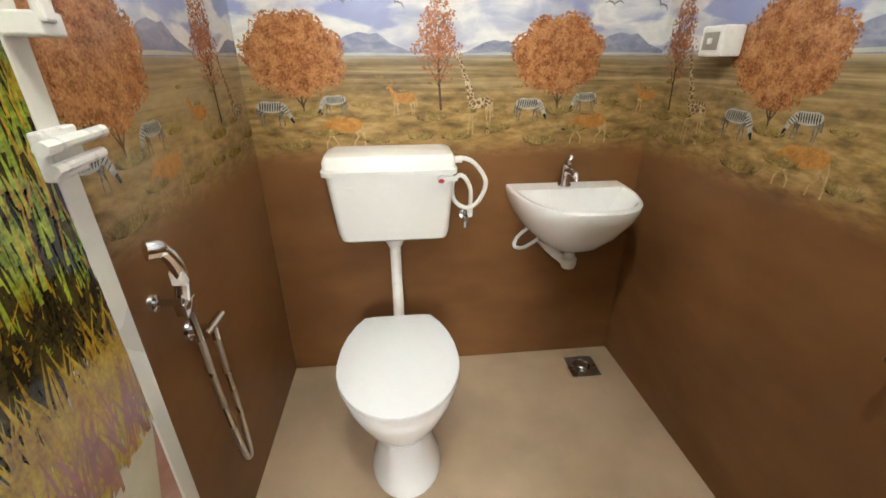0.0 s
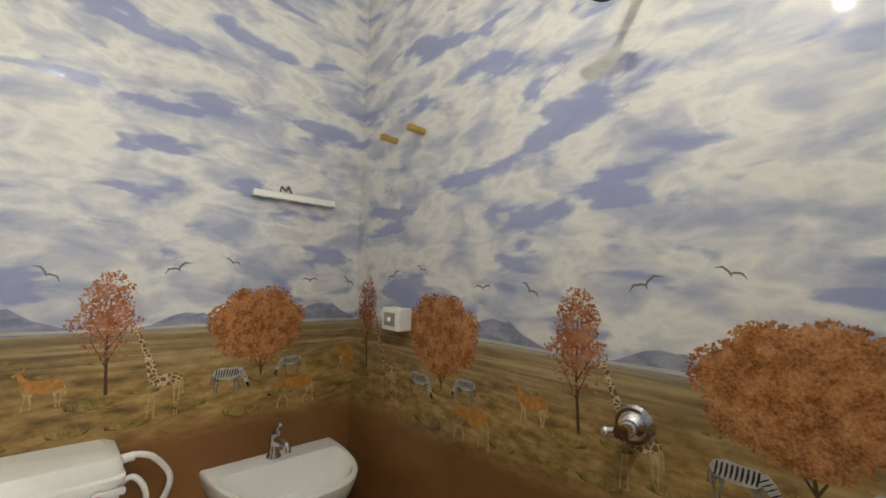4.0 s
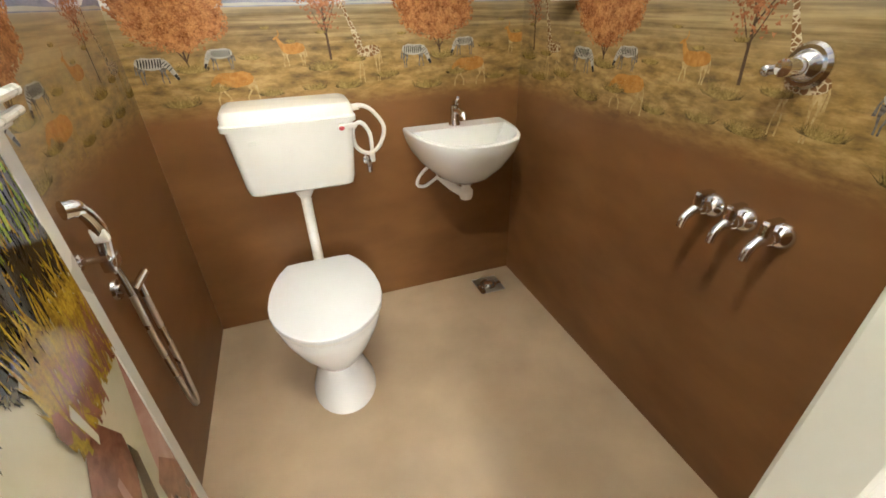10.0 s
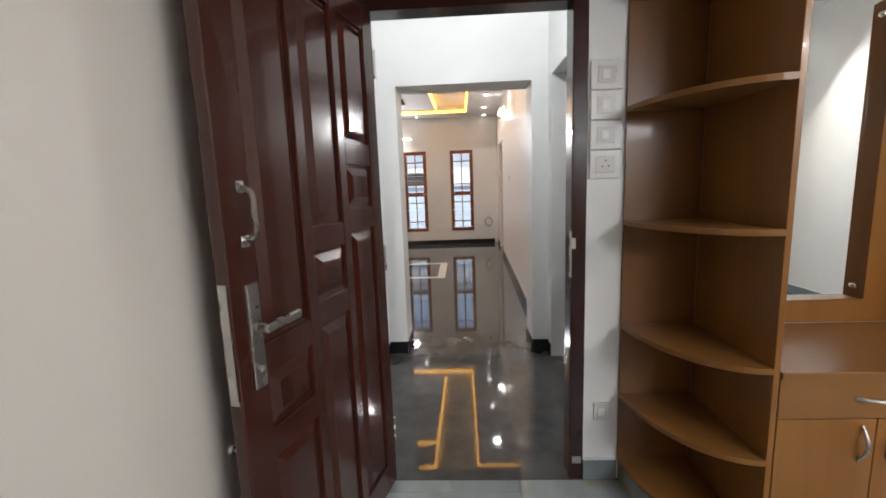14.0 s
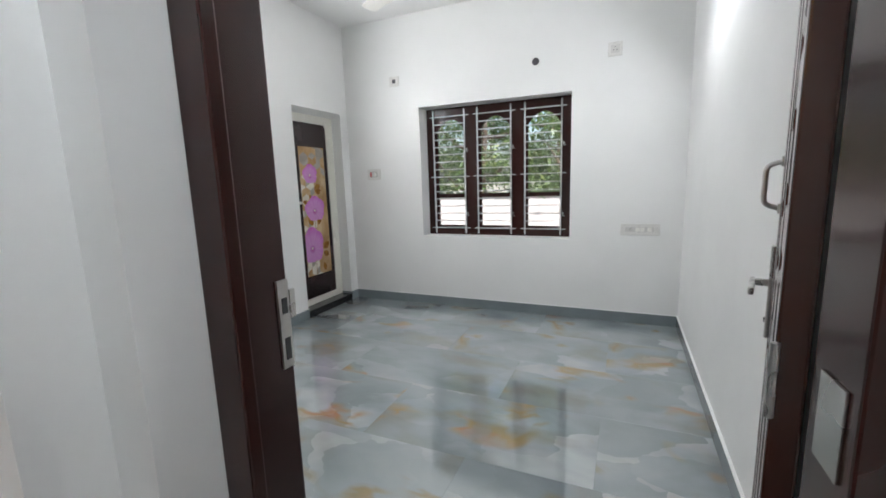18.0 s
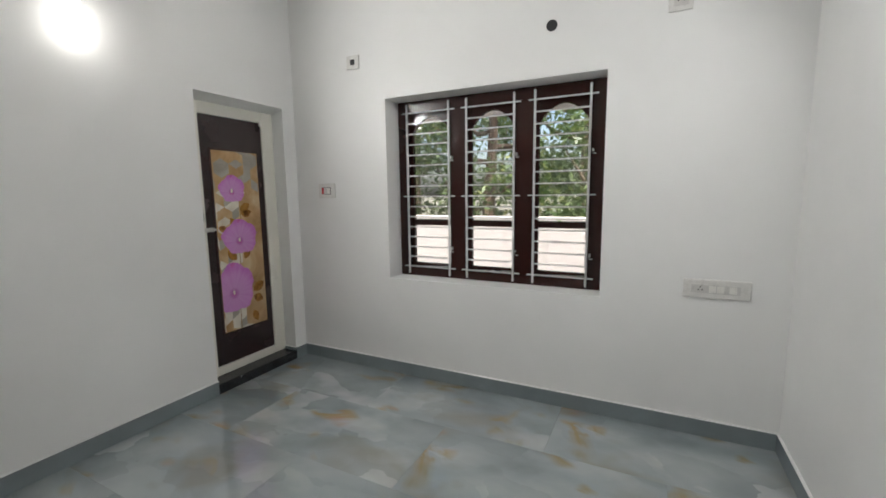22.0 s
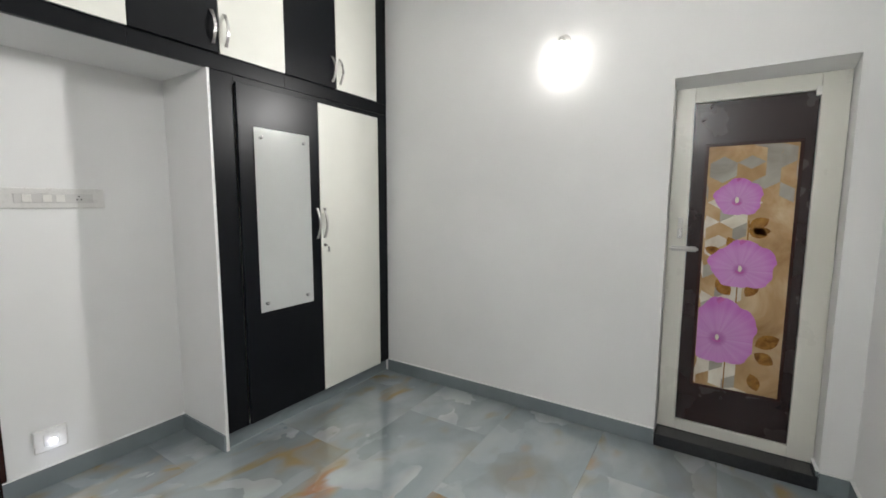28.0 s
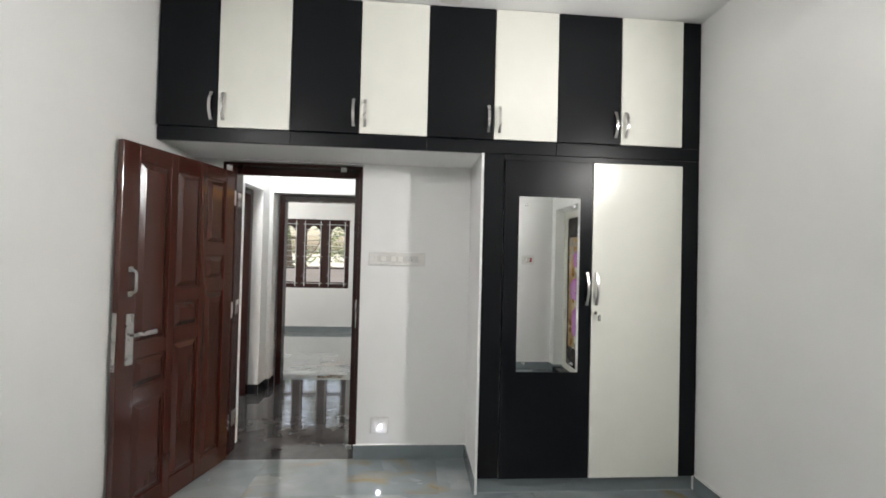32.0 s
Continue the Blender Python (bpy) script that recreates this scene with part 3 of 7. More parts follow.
def panel_door(name, m, w, h, side, label, faces=(-1, 1)):
    """A mahogany door of raised fields; its hinges at the origin, its free edge along +x. side: the face (+1 or -1) that shows the lock's long plate."""
    door = new(name)
    door.matrix_basis = m
    tagged(door, label, "door", kind="structure")
    t = 0.019
    cols = [(w - 0.10 - 0.205, w - 0.10, ((0.12, 0.64), (0.72, 0.88), (0.96, 1.95))),
            (w - 0.10 - 0.205 - 0.05 - 0.19, w - 0.10 - 0.205 - 0.05, ((0.12, 0.92), (1.0, 1.16), (1.24, 1.95))),
            (0.085, w - 0.10 - 0.205 - 0.05 - 0.19 - 0.05, ((0.12, 1.20), (1.28, 1.44), (1.52, 1.95)))]
    bm = fresh()
    box(bm, 0.012, w - 0.012, -0.008, 0.008, 0.012, h - 0.012)
    local("core_board", bm, M["door_wood"], door)
    # stiles and rails
    xs = [(0.0, cols[2][0]), (cols[2][1], cols[1][0]), (cols[1][1], cols[0][0]), (cols[0][1], w)]
    for a, b in xs:
        bm = fresh()
        box(bm, a, b, -t, t, 0.0, h, 0.004)
        local("stile", bm, M["door_wood"], door)
    for x0, x1, cells in cols:
        cuts = [0.0] + [z for c in cells for z in c] + [h]
        for a, b in zip(cuts[::2], cuts[1::2]):
            bm = fresh()
            box(bm, x0 - 0.002, x1 + 0.002, -t + 0.001, t - 0.001, a, b, 0.003)
            local("rail", bm, M["door_wood"], door)
        for z0, z1 in cells:
            bm = fresh()
            for s in (-1, 1):
                raised(bm, x0 + 0.012, x1 - 0.012, z0 + 0.012, z1 - 0.012, s * 0.008, s)
            local("raised_panel", bm, M["door_wood"], door)
    # lock plates, levers, pull handle, bolt, stop
    for s in faces:
        bm = fresh()
        box(bm, w - 0.085, w - 0.043, s * t, s * (t + 0.010), 0.86, 1.13, 0.003)
        plate = local("lock_plate", bm, M["steel"], door, "satin steel lock plate")
        bm = fresh()
        rod(bm, (w - 0.064, s * t, 1.02), (w - 0.064, s * (t + 0.05), 1.02), 0.011)
        box(bm, w - 0.19, w - 0.052, s * (t + 0.040), s * (t + 0.054), 1.008, 1.032, 0.004)
        ob = local("lever_handle", bm, M["steel"], plate, "satin steel lever")
        bm = fresh()
        rod(bm, (w - 0.064, s * (t + 0.009), 0.91), (w - 0.064, s * (t + 0.014), 0.91), 0.009)
        local("key_cylinder", bm, M["chrome"], plate)
    bm = fresh()
    box(bm, w - 0.0005, w + 0.003, -0.012, 0.012, 0.84, 1.14)
    local("latch_plate", bm, M["steel"], door)
    bm = fresh()
    s = side
    for z in (1.235, 1.365):
        box(bm, w - 0.075, w - 0.05, s * t, s * (t + 0.006), z - 0.014, z + 0.014, 0.002)
    tube(bm, spline([(w - 0.0625, s * t, 1.235), (w - 0.0625, s * (t + 0.035), 1.25), (w - 0.0625, s * (t + 0.038), 1.3), (w - 0.0625, s * (t + 0.035), 1.35), (w - 0.0625, s * t, 1.365)], 5), 0.007)
    local("pull_handle", bm, M["steel"], door, "steel bow pull handle", smooth=40)
    if len(faces) > 1:
        bm = fresh()
        rod(bm, (w - 0.05, -s * t, 0.68), (w - 0.05, -s * (t + 0.05), 0.68), 0.008)
        rod(bm, (w - 0.05, -s * (t + 0.05), 0.68), (w - 0.05, -s * (t + 0.062), 0.68), 0.013)
        local("door_stop", bm, M["chrome"], door)
    for z in (0.25, 1.05, 1.85):
        bm = fresh()
        rod(bm, (-0.006, s * t, z - 0.055), (-0.006, s * t, z + 0.055), 0.006)
        local("hinge", bm, M["steel"], door)
    return door


def door_frame(name, axis, face0, face1, u0, u1, z1, label, wide=0.062):
    """Two jambs and a head in the wall between face0 and face1; axis is the wall's normal."""
    fr = new(name)
    fr.location = (face0, u0, 0) if axis == "x" else (u0, face0, 0)
    tagged(fr, label, "door frame", kind="structure")

    def bar(n, a, b, z0, z2):
        bm = fresh()
        if axis == "x":
            box(bm, face0, face1, a, b, z0, z2, 0.004)
        else:
            box(bm, a, b, face0, face1, z0, z2, 0.004)
        return part(n, bm, M["frame_wood"], fr)
    left = bar("jamb", u0, u0 + wide, 0.001, z1)
    right = bar("jamb", u1 - wide, u1, 0.001, z1)
    bar("head", u0 + wide, u1 - wide, z1 - wide, z1)
    return fr, left, right


fr1, _, j1 = door_frame("door_frame_1", "x", DX - 0.006, DX + 0.10, D1A, D1B, DOORZ, "dark mahogany door frame of the bedroom")
d = Vector((3.84 - 4.69, 0.635 - 0.432, 0))
w1 = d.length
panel_door("door_1", pose(4.685, 0.434, 0.012, 0, 0, math.degrees(math.atan2(d.y, d.x))), w1, 2.04, 1, "open dark mahogany door with raised panels and steel lock")
fr2, k2, j2 = door_frame("door_frame_2", "y", B2Y1 - 0.006, B2Y1 + 0.145, D2A, D2B + 0.0185, DOORZ, "dark mahogany door frame of the second bedroom", 0.022)
for n_, a_, b_, z_, y_ in (("door_stop_bead", D2A + 0.0225, D2A + 0.068, DOORZ, 0.0645), ("door_stop_bead", D2B - 0.056, D2B + 0.0185, DOORZ, 0.1455)):
    bm = fresh(); box(bm, a_, b_, B2Y1 + y_, B2Y1 + 0.178, 0.001, z_, 0.004)
    part(n_, bm, M["frame_wood"], fr2)
bm = fresh(); box(bm, D2A + 0.068, D2B - 0.056, B2Y1 + 0.1455, B2Y1 + 0.178, DOORZ - 0.064, DOORZ, 0.004)
part("head_bead", bm, M["frame_wood"], fr2)
panel_door("door_2", pose(5.168, -0.90, 0.012, 0, 0, math.degrees(math.atan2(-1.72 + 0.90, 4.952 - 5.168))), 0.85, 2.04, 1, "open red-brown mahogany door with raised panels and steel lock", (1,))
fr3, j3, _ = door_frame("door_frame_3", "y", HY1 + 0.14, HY1 + 0.26, D3A, D3B, DOORZ, "dark mahogany door frame of the third bedroom")
panel_door("door_3", pose(D3B - 0.066, R3Y0 - 0.02, 0.012, 0, 0, 84), 0.95, 2.04, 1, "open dark mahogany door of the third bedroom")

# striker plates on the jambs, hinge leaves, small stickers
bm = fresh(); box(bm, D2B - 0.009, D2B - 0.003, B2Y1 - 0.004, B2Y1 + 0.028, 0.95, 1.15, 0.001); box(bm, D2B - 0.011, D2B - 0.004, B2Y1 - 0.020, B2Y1 - 0.004, 1.06, 1.125, 0.001)
part("striker_plate", bm, M["steel"], j2, "worn steel striker plate")
bm = fresh(); box(bm, D2B - 0.0105, D2B - 0.0085, B2Y1 + 0.004, B2Y1 + 0.019, 0.97, 1.02); box(bm, D2B - 0.0105, D2B - 0.0085, B2Y1 + 0.004, B2Y1 + 0.019, 1.075, 1.11)
part("latch_hole", bm, M["dark"], j2)
bm = fresh(); box(bm, DX - 0.006, DX + 0.016, D1A + 0.060, D1A + 0.066, 0.955, 1.155, 0.001); box(bm, DX - 0.014, DX - 0.004, D1A + 0.045, D1A + 0.066, 1.08, 1.125, 0.001)
part("striker_plate", bm, M["steel"], j1, "worn steel striker plate")
bm = fresh(); box(bm, DX + 0.0, DX + 0.012, D1A + 0.0655, D1A + 0.0675, 0.975, 1.04); box(bm, DX + 0.0, DX + 0.012, D1A + 0.0655, D1A + 0.0675, 1.09, 1.125)
part("latch_hole", bm, M["dark"], j1)
for z in (0.25, 1.07, 1.86):
    bm = fresh(); box(bm, D3B - 0.066, D3B - 0.061, HY1 + 0.19, HY1 + 0.255, z - 0.06, z + 0.06, 0.001)
    part("hinge_leaf", bm, M["steel"], fr3, "bare steel hinge leaf")
    bm = fresh(); box(bm, D2A + 0.068, D2A + 0.0715, B2Y1 + 0.095, B2Y1 + 0.155, z - 0.05, z + 0.055, 0.001)
    part("hinge_leaf", bm, M["steel"], fr2, "bare steel hinge leaf")
for x, y, z, ax in ((DX - 0.009, D1A + 0.10, DOORZ - 0.03, "x"), (DX - 0.009, D1A + 0.03, 0.10, "x"), (D2B - 0.12, B2Y1 - 0.009, DOORZ - 0.03, "y"), (D2B - 0.03, B2Y1 - 0.009, 0.09, "y")):
    bm = fresh(); box(bm, x - (0.004 if ax == "x" else 0.02), x + (0.004 if ax == "x" else 0.02), y - (0.004 if ax == "y" else 0.02), y + (0.004 if ax == "y" else 0.02), z - 0.016, z + 0.016, 0.002)
    part("magnet_catch", bm, M["steel"], fr1 if ax == "x" else fr2, "small steel door catch")



# ---- bedroom two: wardrobe and loft cupboards ----
def bow_handle(bm, x, z0, z1, y, out=-1, r=0.0055):
    n = 9
    pts = [(x, y + out * 0.032 * math.sin(math.pi * k / (n - 1)), z0 + (z1 - z0) * k / (n - 1)) for k in range(n)]
    rings = []
    for k, (px, py, pz) in enumerate(pts):
        a = 0.008 if 0 < k < n - 1 else 0.010
        rings.append([(px - a, py - 0.003, pz), (px + a, py - 0.003, pz), (px + a, py + 0.003, pz), (px - a, py + 0.003, pz)])
    loft(bm, rings)


WT, WB = 2.145, 0.10
ward = thing("wardrobe", "built-in wardrobe with one black mirrored door and one ivory door", "wardrobe", (7.6, WARD, 0.0))
bm = fresh(); box(bm, 6.905, B2X1 - 0.004, WARD + 0.022, B2Y1 - 0.004, WB, WT - 0.002)
part("carcass", bm, M["ivory"], ward)
bm = fresh(); box(bm, 6.905, B2X1 - 0.004, WARD + 0.03, B2Y1 - 0.004, 0.001, WB)
part("plinth", bm, M["skirt"], ward, "grey tile plinth")
bm = fresh(); box(bm, 6.90, 7.032, WARD, WARD + 0.022, WB, WT - 0.002, 0.002); part("front_post", bm, M["black"], ward)
bm = fresh(); box(bm, 8.207, B2X1 - 0.004, WARD, WARD + 0.022, WB, WT - 0.002, 0.002); part("front_post", bm, M["black"], ward)
bm = fresh(); box(bm, 7.032, 8.207, WARD, WARD + 0.022, 2.09, WT - 0.002, 0.002); part("top_rail", bm, M["black"], ward)
bm = fresh(); box(bm, 7.036, 7.606, WARD - 0.018, WARD, WB + 0.005, 2.105, 0.003)
db = part("door", bm, M["black"], ward, "matt black wardrobe door")
bm = fresh(); box(bm, 7.610, 8.203, WARD - 0.018, WARD, WB + 0.005, 2.105, 0.003)
dw = part("door", bm, M["ivory"], ward, "ivory wardrobe door")
bm = fresh(); box(bm, 7.128, 7.524, WARD - 0.0235, WARD - 0.0185, 0.772, 1.874, 0.001)
part("mirror", bm, M["mirror"], db, "frameless dressing mirror")
for x in (7.175, 7.478):
    for z in (0.825, 1.82):
        bm = fresh(); lathe(bm, [(0.0001, -0.036), (0.009, -0.035), (0.011, -0.031), (0.011, -0.0238)], (x, WARD, z), 12, "y")
        part("mirror_stud", bm, M["chrome"], db, smooth=40)
for x, par in ((7.578, db), (7.640, dw)):
    bm = fresh(); bow_handle(bm, x, 1.195, 1.405, WARD - 0.018)
    part("handle", bm, M["steel"], par, "bowed satin steel handle", smooth=40)
bm = fresh(); lathe(bm, [(0.011, 0.0), (0.011, -0.008), (0.0001, -0.009)], (7.636, WARD - 0.018, 1.148), 12, "y")
part("lock", bm, M["steel"], dw)
bm = fresh(); box(bm, 7.633, 7.639, WARD - 0.045, WARD - 0.027, 1.143, 1.153); box(bm, 7.642, 7.658, WARD - 0.047, WARD - 0.043, 1.10, 1.138, 0.003)
part("key", bm, M["steel"], dw, "key left in the lock")

bm = fresh(); box(bm, 6.888, 6.904, WARD, B2Y1, 0.001, WT)
setting("wall_wardrobe_side", bm, M["wall"], "white painted side wall of the wardrobe", "wall")
bm = fresh(); box(bm, 6.876, 6.888, WARD + 0.004, B2Y1 - 0.012, 0.001, 0.10, 0.002)
setting("baseboard_alcove", bm, M["skirt"], "grey tile skirting", "baseboard")

bm = fresh(); box(bm, B2X0, B2X1, WARD + 0.024, B2Y1, WT, WT + 0.06)
setting("ceiling_loft_soffit", bm, M["ceiling"], "white painted underside of the loft", "ceiling")
lofts = [4.925, 5.273, 5.70, 6.118, 6.538, 6.957, 7.367, 7.783, 8.197]
rail = thing("loft_rail", "long black laminate rail under the loft cupboards", "rail", (6.6, WARD, WT))
for xa, xb in zip([B2X0 + 0.003] + lofts[2:-1:2], lofts[2:-1:2] + [B2X1 - 0.003]):
    bm = fresh(); box(bm, xa + 0.0005, xb - 0.0005, WARD, WARD + 0.022, WT, 2.225, 0.002)
    part("board", bm, M["black"], rail)
for i in range(0, 8, 2):
    cab = thing("loft_cupboard", "loft cupboard with a black and an ivory door", "cupboard", ((lofts[i] + lofts[i + 2]) / 2, WARD, 2.225), "loft cupboards")
    bm = fresh(); box(bm, lofts[i], lofts[i + 2] - 0.002, WARD + 0.002, B2Y1 - 0.004, 2.226, CEIL - 0.002)
    part("body", bm, M["black"], cab)
    for k, mat in ((i, "black"), (i + 1, "ivory")):
        bm = fresh(); box(bm, lofts[k] + 0.002, lofts[k + 1] - 0.002, WARD - 0.017, WARD + 0.001, 2.229, CEIL - 0.006, 0.003)
        dr = part("door", bm, M[mat], cab, "black laminate door" if mat == "black" else "ivory laminate door")
        x = lofts[i + 1] + (-0.035 if k == i else 0.035)
        bm = fresh(); bow_handle(bm, x, 2.27, 2.44, WARD - 0.017)
        part("handle", bm, M["steel"], dr, "bowed satin steel handle", smooth=40)
bm = fresh(); box(bm, 8.199, B2X1 - 0.003, WARD - 0.001, WARD + 0.022, 2.226, CEIL - 0.002, 0.002)
piece("loft_end_post", bm, M["black"], "black laminate end post of the loft cupboards", "post")


# ---- windows ----
def window(name, axis, face, out, u0, u1, z0, z1, bays, label, mat="frame_wood", rows=14, transom=1.195, arch=True, stile=0.085, mull=0.12):
    """A timber window with a steel grille on its room side. face: the frame's room face; out: the sign of the way outside."""
    win = new(name)
    win.location = (face, u0, z0) if axis == "x" else (u0, face, z0)
    tagged(win, label, "window", kind="structure")

    def bx(bm, a, b, d0, d1, lo, hi, bev=0.003):
        p, q = sorted((face + out * d0, face + out * d1))
        if axis == "x":
            box(bm, p, q, a, b, lo, hi, bev)
        else:
            box(bm, a, b, p, q, lo, hi, bev)

    def bar(p, n, a, b, d0, d1, lo, hi, m=mat, label="", bev=0.003):
        bm = fresh(); bx(bm, a, b, d0, d1, lo, hi, bev)
        return part(n, bm, M[m], p, label)
    bar(win, "frame_side", u0, u0 + stile, 0, 0.09, z0, z1)
    bar(win, "frame_side", u1 - stile, u1, 0, 0.09, z0, z1)
    bar(win, "frame_head", u0 + stile, u1 - stile, 0, 0.09, z1 - 0.085, z1)
    bar(win, "frame_sill", u0 + stile, u1 - stile, 0, 0.09, z0, z0 + 0.075)
    wide = (u1 - u0 - 2 * stile - (bays - 1) * mull) / bays
    lo, hi = z0 + 0.075, z1 - 0.085
    for k in range(bays):
        a = u0 + stile + k * (wide + mull)
        b = a + wide
        if k:
            bar(win, "mullion", a - mull, a, 0, 0.09, lo, hi)
        sash = bar(win, "sash", a + 0.001, a + 0.03, 0.045, 0.08, lo, hi)
        bar(sash, "sash_stile", b - 0.03, b - 0.001, 0.045, 0.08, lo, hi)
        bar(sash, "sash_rail", a + 0.03, b - 0.03, 0.045, 0.08, transom - 0.022, transom + 0.022)
        bar(sash, "sash_rail", a + 0.03, b - 0.03, 0.045, 0.08, lo, lo + 0.035)
        if arch:
            n = 10
            mid, half = (a + b) / 2, wide / 2 - 0.03
            low = [(mid - half + 2 * half * i / n, hi - 0.15 + 0.115 * math.sin(math.pi * i / n) ** 0.8) for i in range(n + 1)]
            poly = [(mid - half, hi)] + low + [(mid + half, hi)]
            bm = fresh()
            p, q = face + out * 0.047, face + out * 0.078
            for (ua, za), (ub, zb) in zip(low, low[1:]):
                quad = [(ua, za), (ub, zb), (ub, hi), (ua, hi)]
                prism(bm, quad, axis, p, q)
            part("arched_head", bm, M[mat], sash)
        pane = bar(sash, "pane", a + 0.028, b - 0.028, 0.060, 0.065, lo + 0.03, hi, "glass", bev=0)
        pane.visible_shadow = False
        gr = None
        bm = fresh()
        for u in (a + 0.012, b - 0.012):
            bx(bm, u - 0.007, u + 0.007, -0.022, -0.010, z0 + 0.03, z1 - 0.03, 0.002)
        gr = part("grille_upright", bm, M["grill"], win, "white painted steel grille")
        glo, ghi = lo + 0.012, hi - 0.008
        for r in range(rows + 1):
            z = glo + (ghi - glo) * r / rows
            ext = 0.045 if r in (0, rows // 2, rows) else 0.0
            bm = fresh(); bx(bm, a + 0.012 - ext, b - 0.012 + ext, -0.012, -0.003, z - 0.0045, z + 0.0045, 0)
            part("grille_bar", bm, M["grill"], gr)
        for z in (lo + 0.17, hi - 0.36):
            bm = fresh(); bx(bm, a - 0.014, a - 0.004, -0.03, 0.0, z - 0.012, z + 0.012, 0.002); bx(bm, a - 0.03, a - 0.006, -0.034, -0.028, z - 0.026, z - 0.018, 0.002)
            part("catch", bm, M["steel"], win)
        bm = fresh()
        q = face + out * -0.012
        put = (lambda u, d, z: (face + out * d, u, z)) if axis == "x" else (lambda u, d, z: (u, face + out * d, z))
        rod(bm, put(a + 0.03, 0.035, lo + 0.018), put(b - 0.06, 0.03, lo + 0.006), 0.004, 6)
        part("stay_bar", bm, M["steel"], win)
    return win


window("window_bedroom_2", "y", B2Y0 - 0.18, -1, W2[0] + 0.01, W2[1] + 0.01, W2[2] - 0.012, W2[3] + 0.005, 3, "three-bay mahogany window with white steel grille", rows=15)
window("window_bedroom_3", "y", R3Y1 + 0.05, 1, R3W[0], R3W[1], R3W[2], R3W[3], 3, "mahogany window with white steel grille", rows=11, stile=0.08, mull=0.14)
window("window_bedroom_1", "x", RX0 - 0.06, -1, -2.65, -1.2, 0.77, 2.08, 3, "mahogany window with white steel grille", rows=13)


# ---- flower door of the second bedroom's bathroom ----
XF = B2X1 + 0.125
fl = new("door_4"); fl.location = (XF, FD[0], 0)
tagged(fl, "closed brown bathroom door with a printed panel of pink flowers", "door", kind="structure")
FZ0, FZ1 = 0.075, 2.085
for n, a, b, lo, hi in (("frame_side", FD[0] + 0.002, -4.072, FZ0, FZ1), ("frame_side", -3.538, FD[1] - 0.002, FZ0, FZ1), ("frame_head", -4.072, -3.538, 2.002, FZ1), ("frame_sill", -4.072, -3.538, FZ0, 0.14)):
    bm = fresh(); box(bm, XF - 0.004, XF + 0.06, a, b, lo, hi, 0.004); part(n, bm, M["upvc"], fl, "cream plastic door frame")
bm = fresh(); prism(bm, [(B2X1 + 0.001, FD[2] - 0.001), (XF + 0.06, FD[2] - 0.001), (XF + 0.06, FZ1 + 0.001), (XF - 0.004, FZ1 + 0.001)], "y", FD[0] + 0.001, FD[1] - 0.001)
setting("wall_reveal_head", bm, M["wall"], "white plastered head of the door recess", "wall")
LY_0, LY_1 = -4.07, -3.54
bm = fresh(); box(bm, XF + 0.006, XF + 0.04, LY_0, LY_1, 0.142, 2.0, 0.003)
leaf = part("leaf", bm, M["doorskin"], fl, "dark brown door leaf")
PY0, PY1, PZ0, PZ1 = -4.012, -3.62, 0.385, 1.755
bm = fresh()
for a, b, lo, hi in ((PY0 - 0.016, PY1 + 0.016, PZ1, PZ1 + 0.016), (PY0 - 0.016, PY1 + 0.016, PZ0 - 0.016, PZ0), (PY0 - 0.016, PY0, PZ0, PZ1), (PY1, PY1 + 0.016, PZ0, PZ1)):
    box(bm, XF + 0.001, XF + 0.007, a, b, lo, hi, 0.002)
part("panel_beading", bm, M["frame_wood"], leaf)


def flat_poly(bm, pts, x, mi=0):
    f = bm.faces.new([bm.verts.new((x, p[0], p[1])) for p in pts])
    f.material_index = mi


def print_mat(name, stops, scale=9.0, rough=0.25, detail=4, stretch=(1, 1, 1), distortion=0.6):
    mat, nt, b = material(name, rough, coat=0.08, spec=0.3)
    v = coords(nt, stretch)
    nt.links.new(ramp(nt, ntex(nt, v, scale, detail, 0.6, distortion), stops), b.inputs["Base Color"])
    return mat


M["print_tan"] = print_mat("print_tan", [(0.3, (0.30, 0.17, 0.07)), (0.5, (0.45, 0.29, 0.14)), (0.7, (0.6, 0.45, 0.28))], 4)
M["print_cream"] = print_mat("print_cream", [(0.35, (0.55, 0.48, 0.38)), (0.65, (0.75, 0.71, 0.62))], 5)
M["print_grey"] = print_mat("print_grey", [(0.35, (0.27, 0.25, 0.21)), (0.65, (0.42, 0.39, 0.33))], 5)
M["petal_deep"] = print_mat("petal_magenta", [(0.3, (0.35, 0.06, 0.26)), (0.7, (0.55, 0.14, 0.42))], 16)
M["leaf_brown"] = print_mat("leaf_brown", [(0.3, (0.15, 0.055, 0.01)), (0.7, (0.4, 0.2, 0.04))], 22)
bm = fresh(); box(bm, XF + 0.0025, XF + 0.006, PY0, PY1, PZ0, PZ1)
pic = part("printed_panel", bm, M["print_tan"], leaf, "printed panel of pink flowers on faceted hexagons")
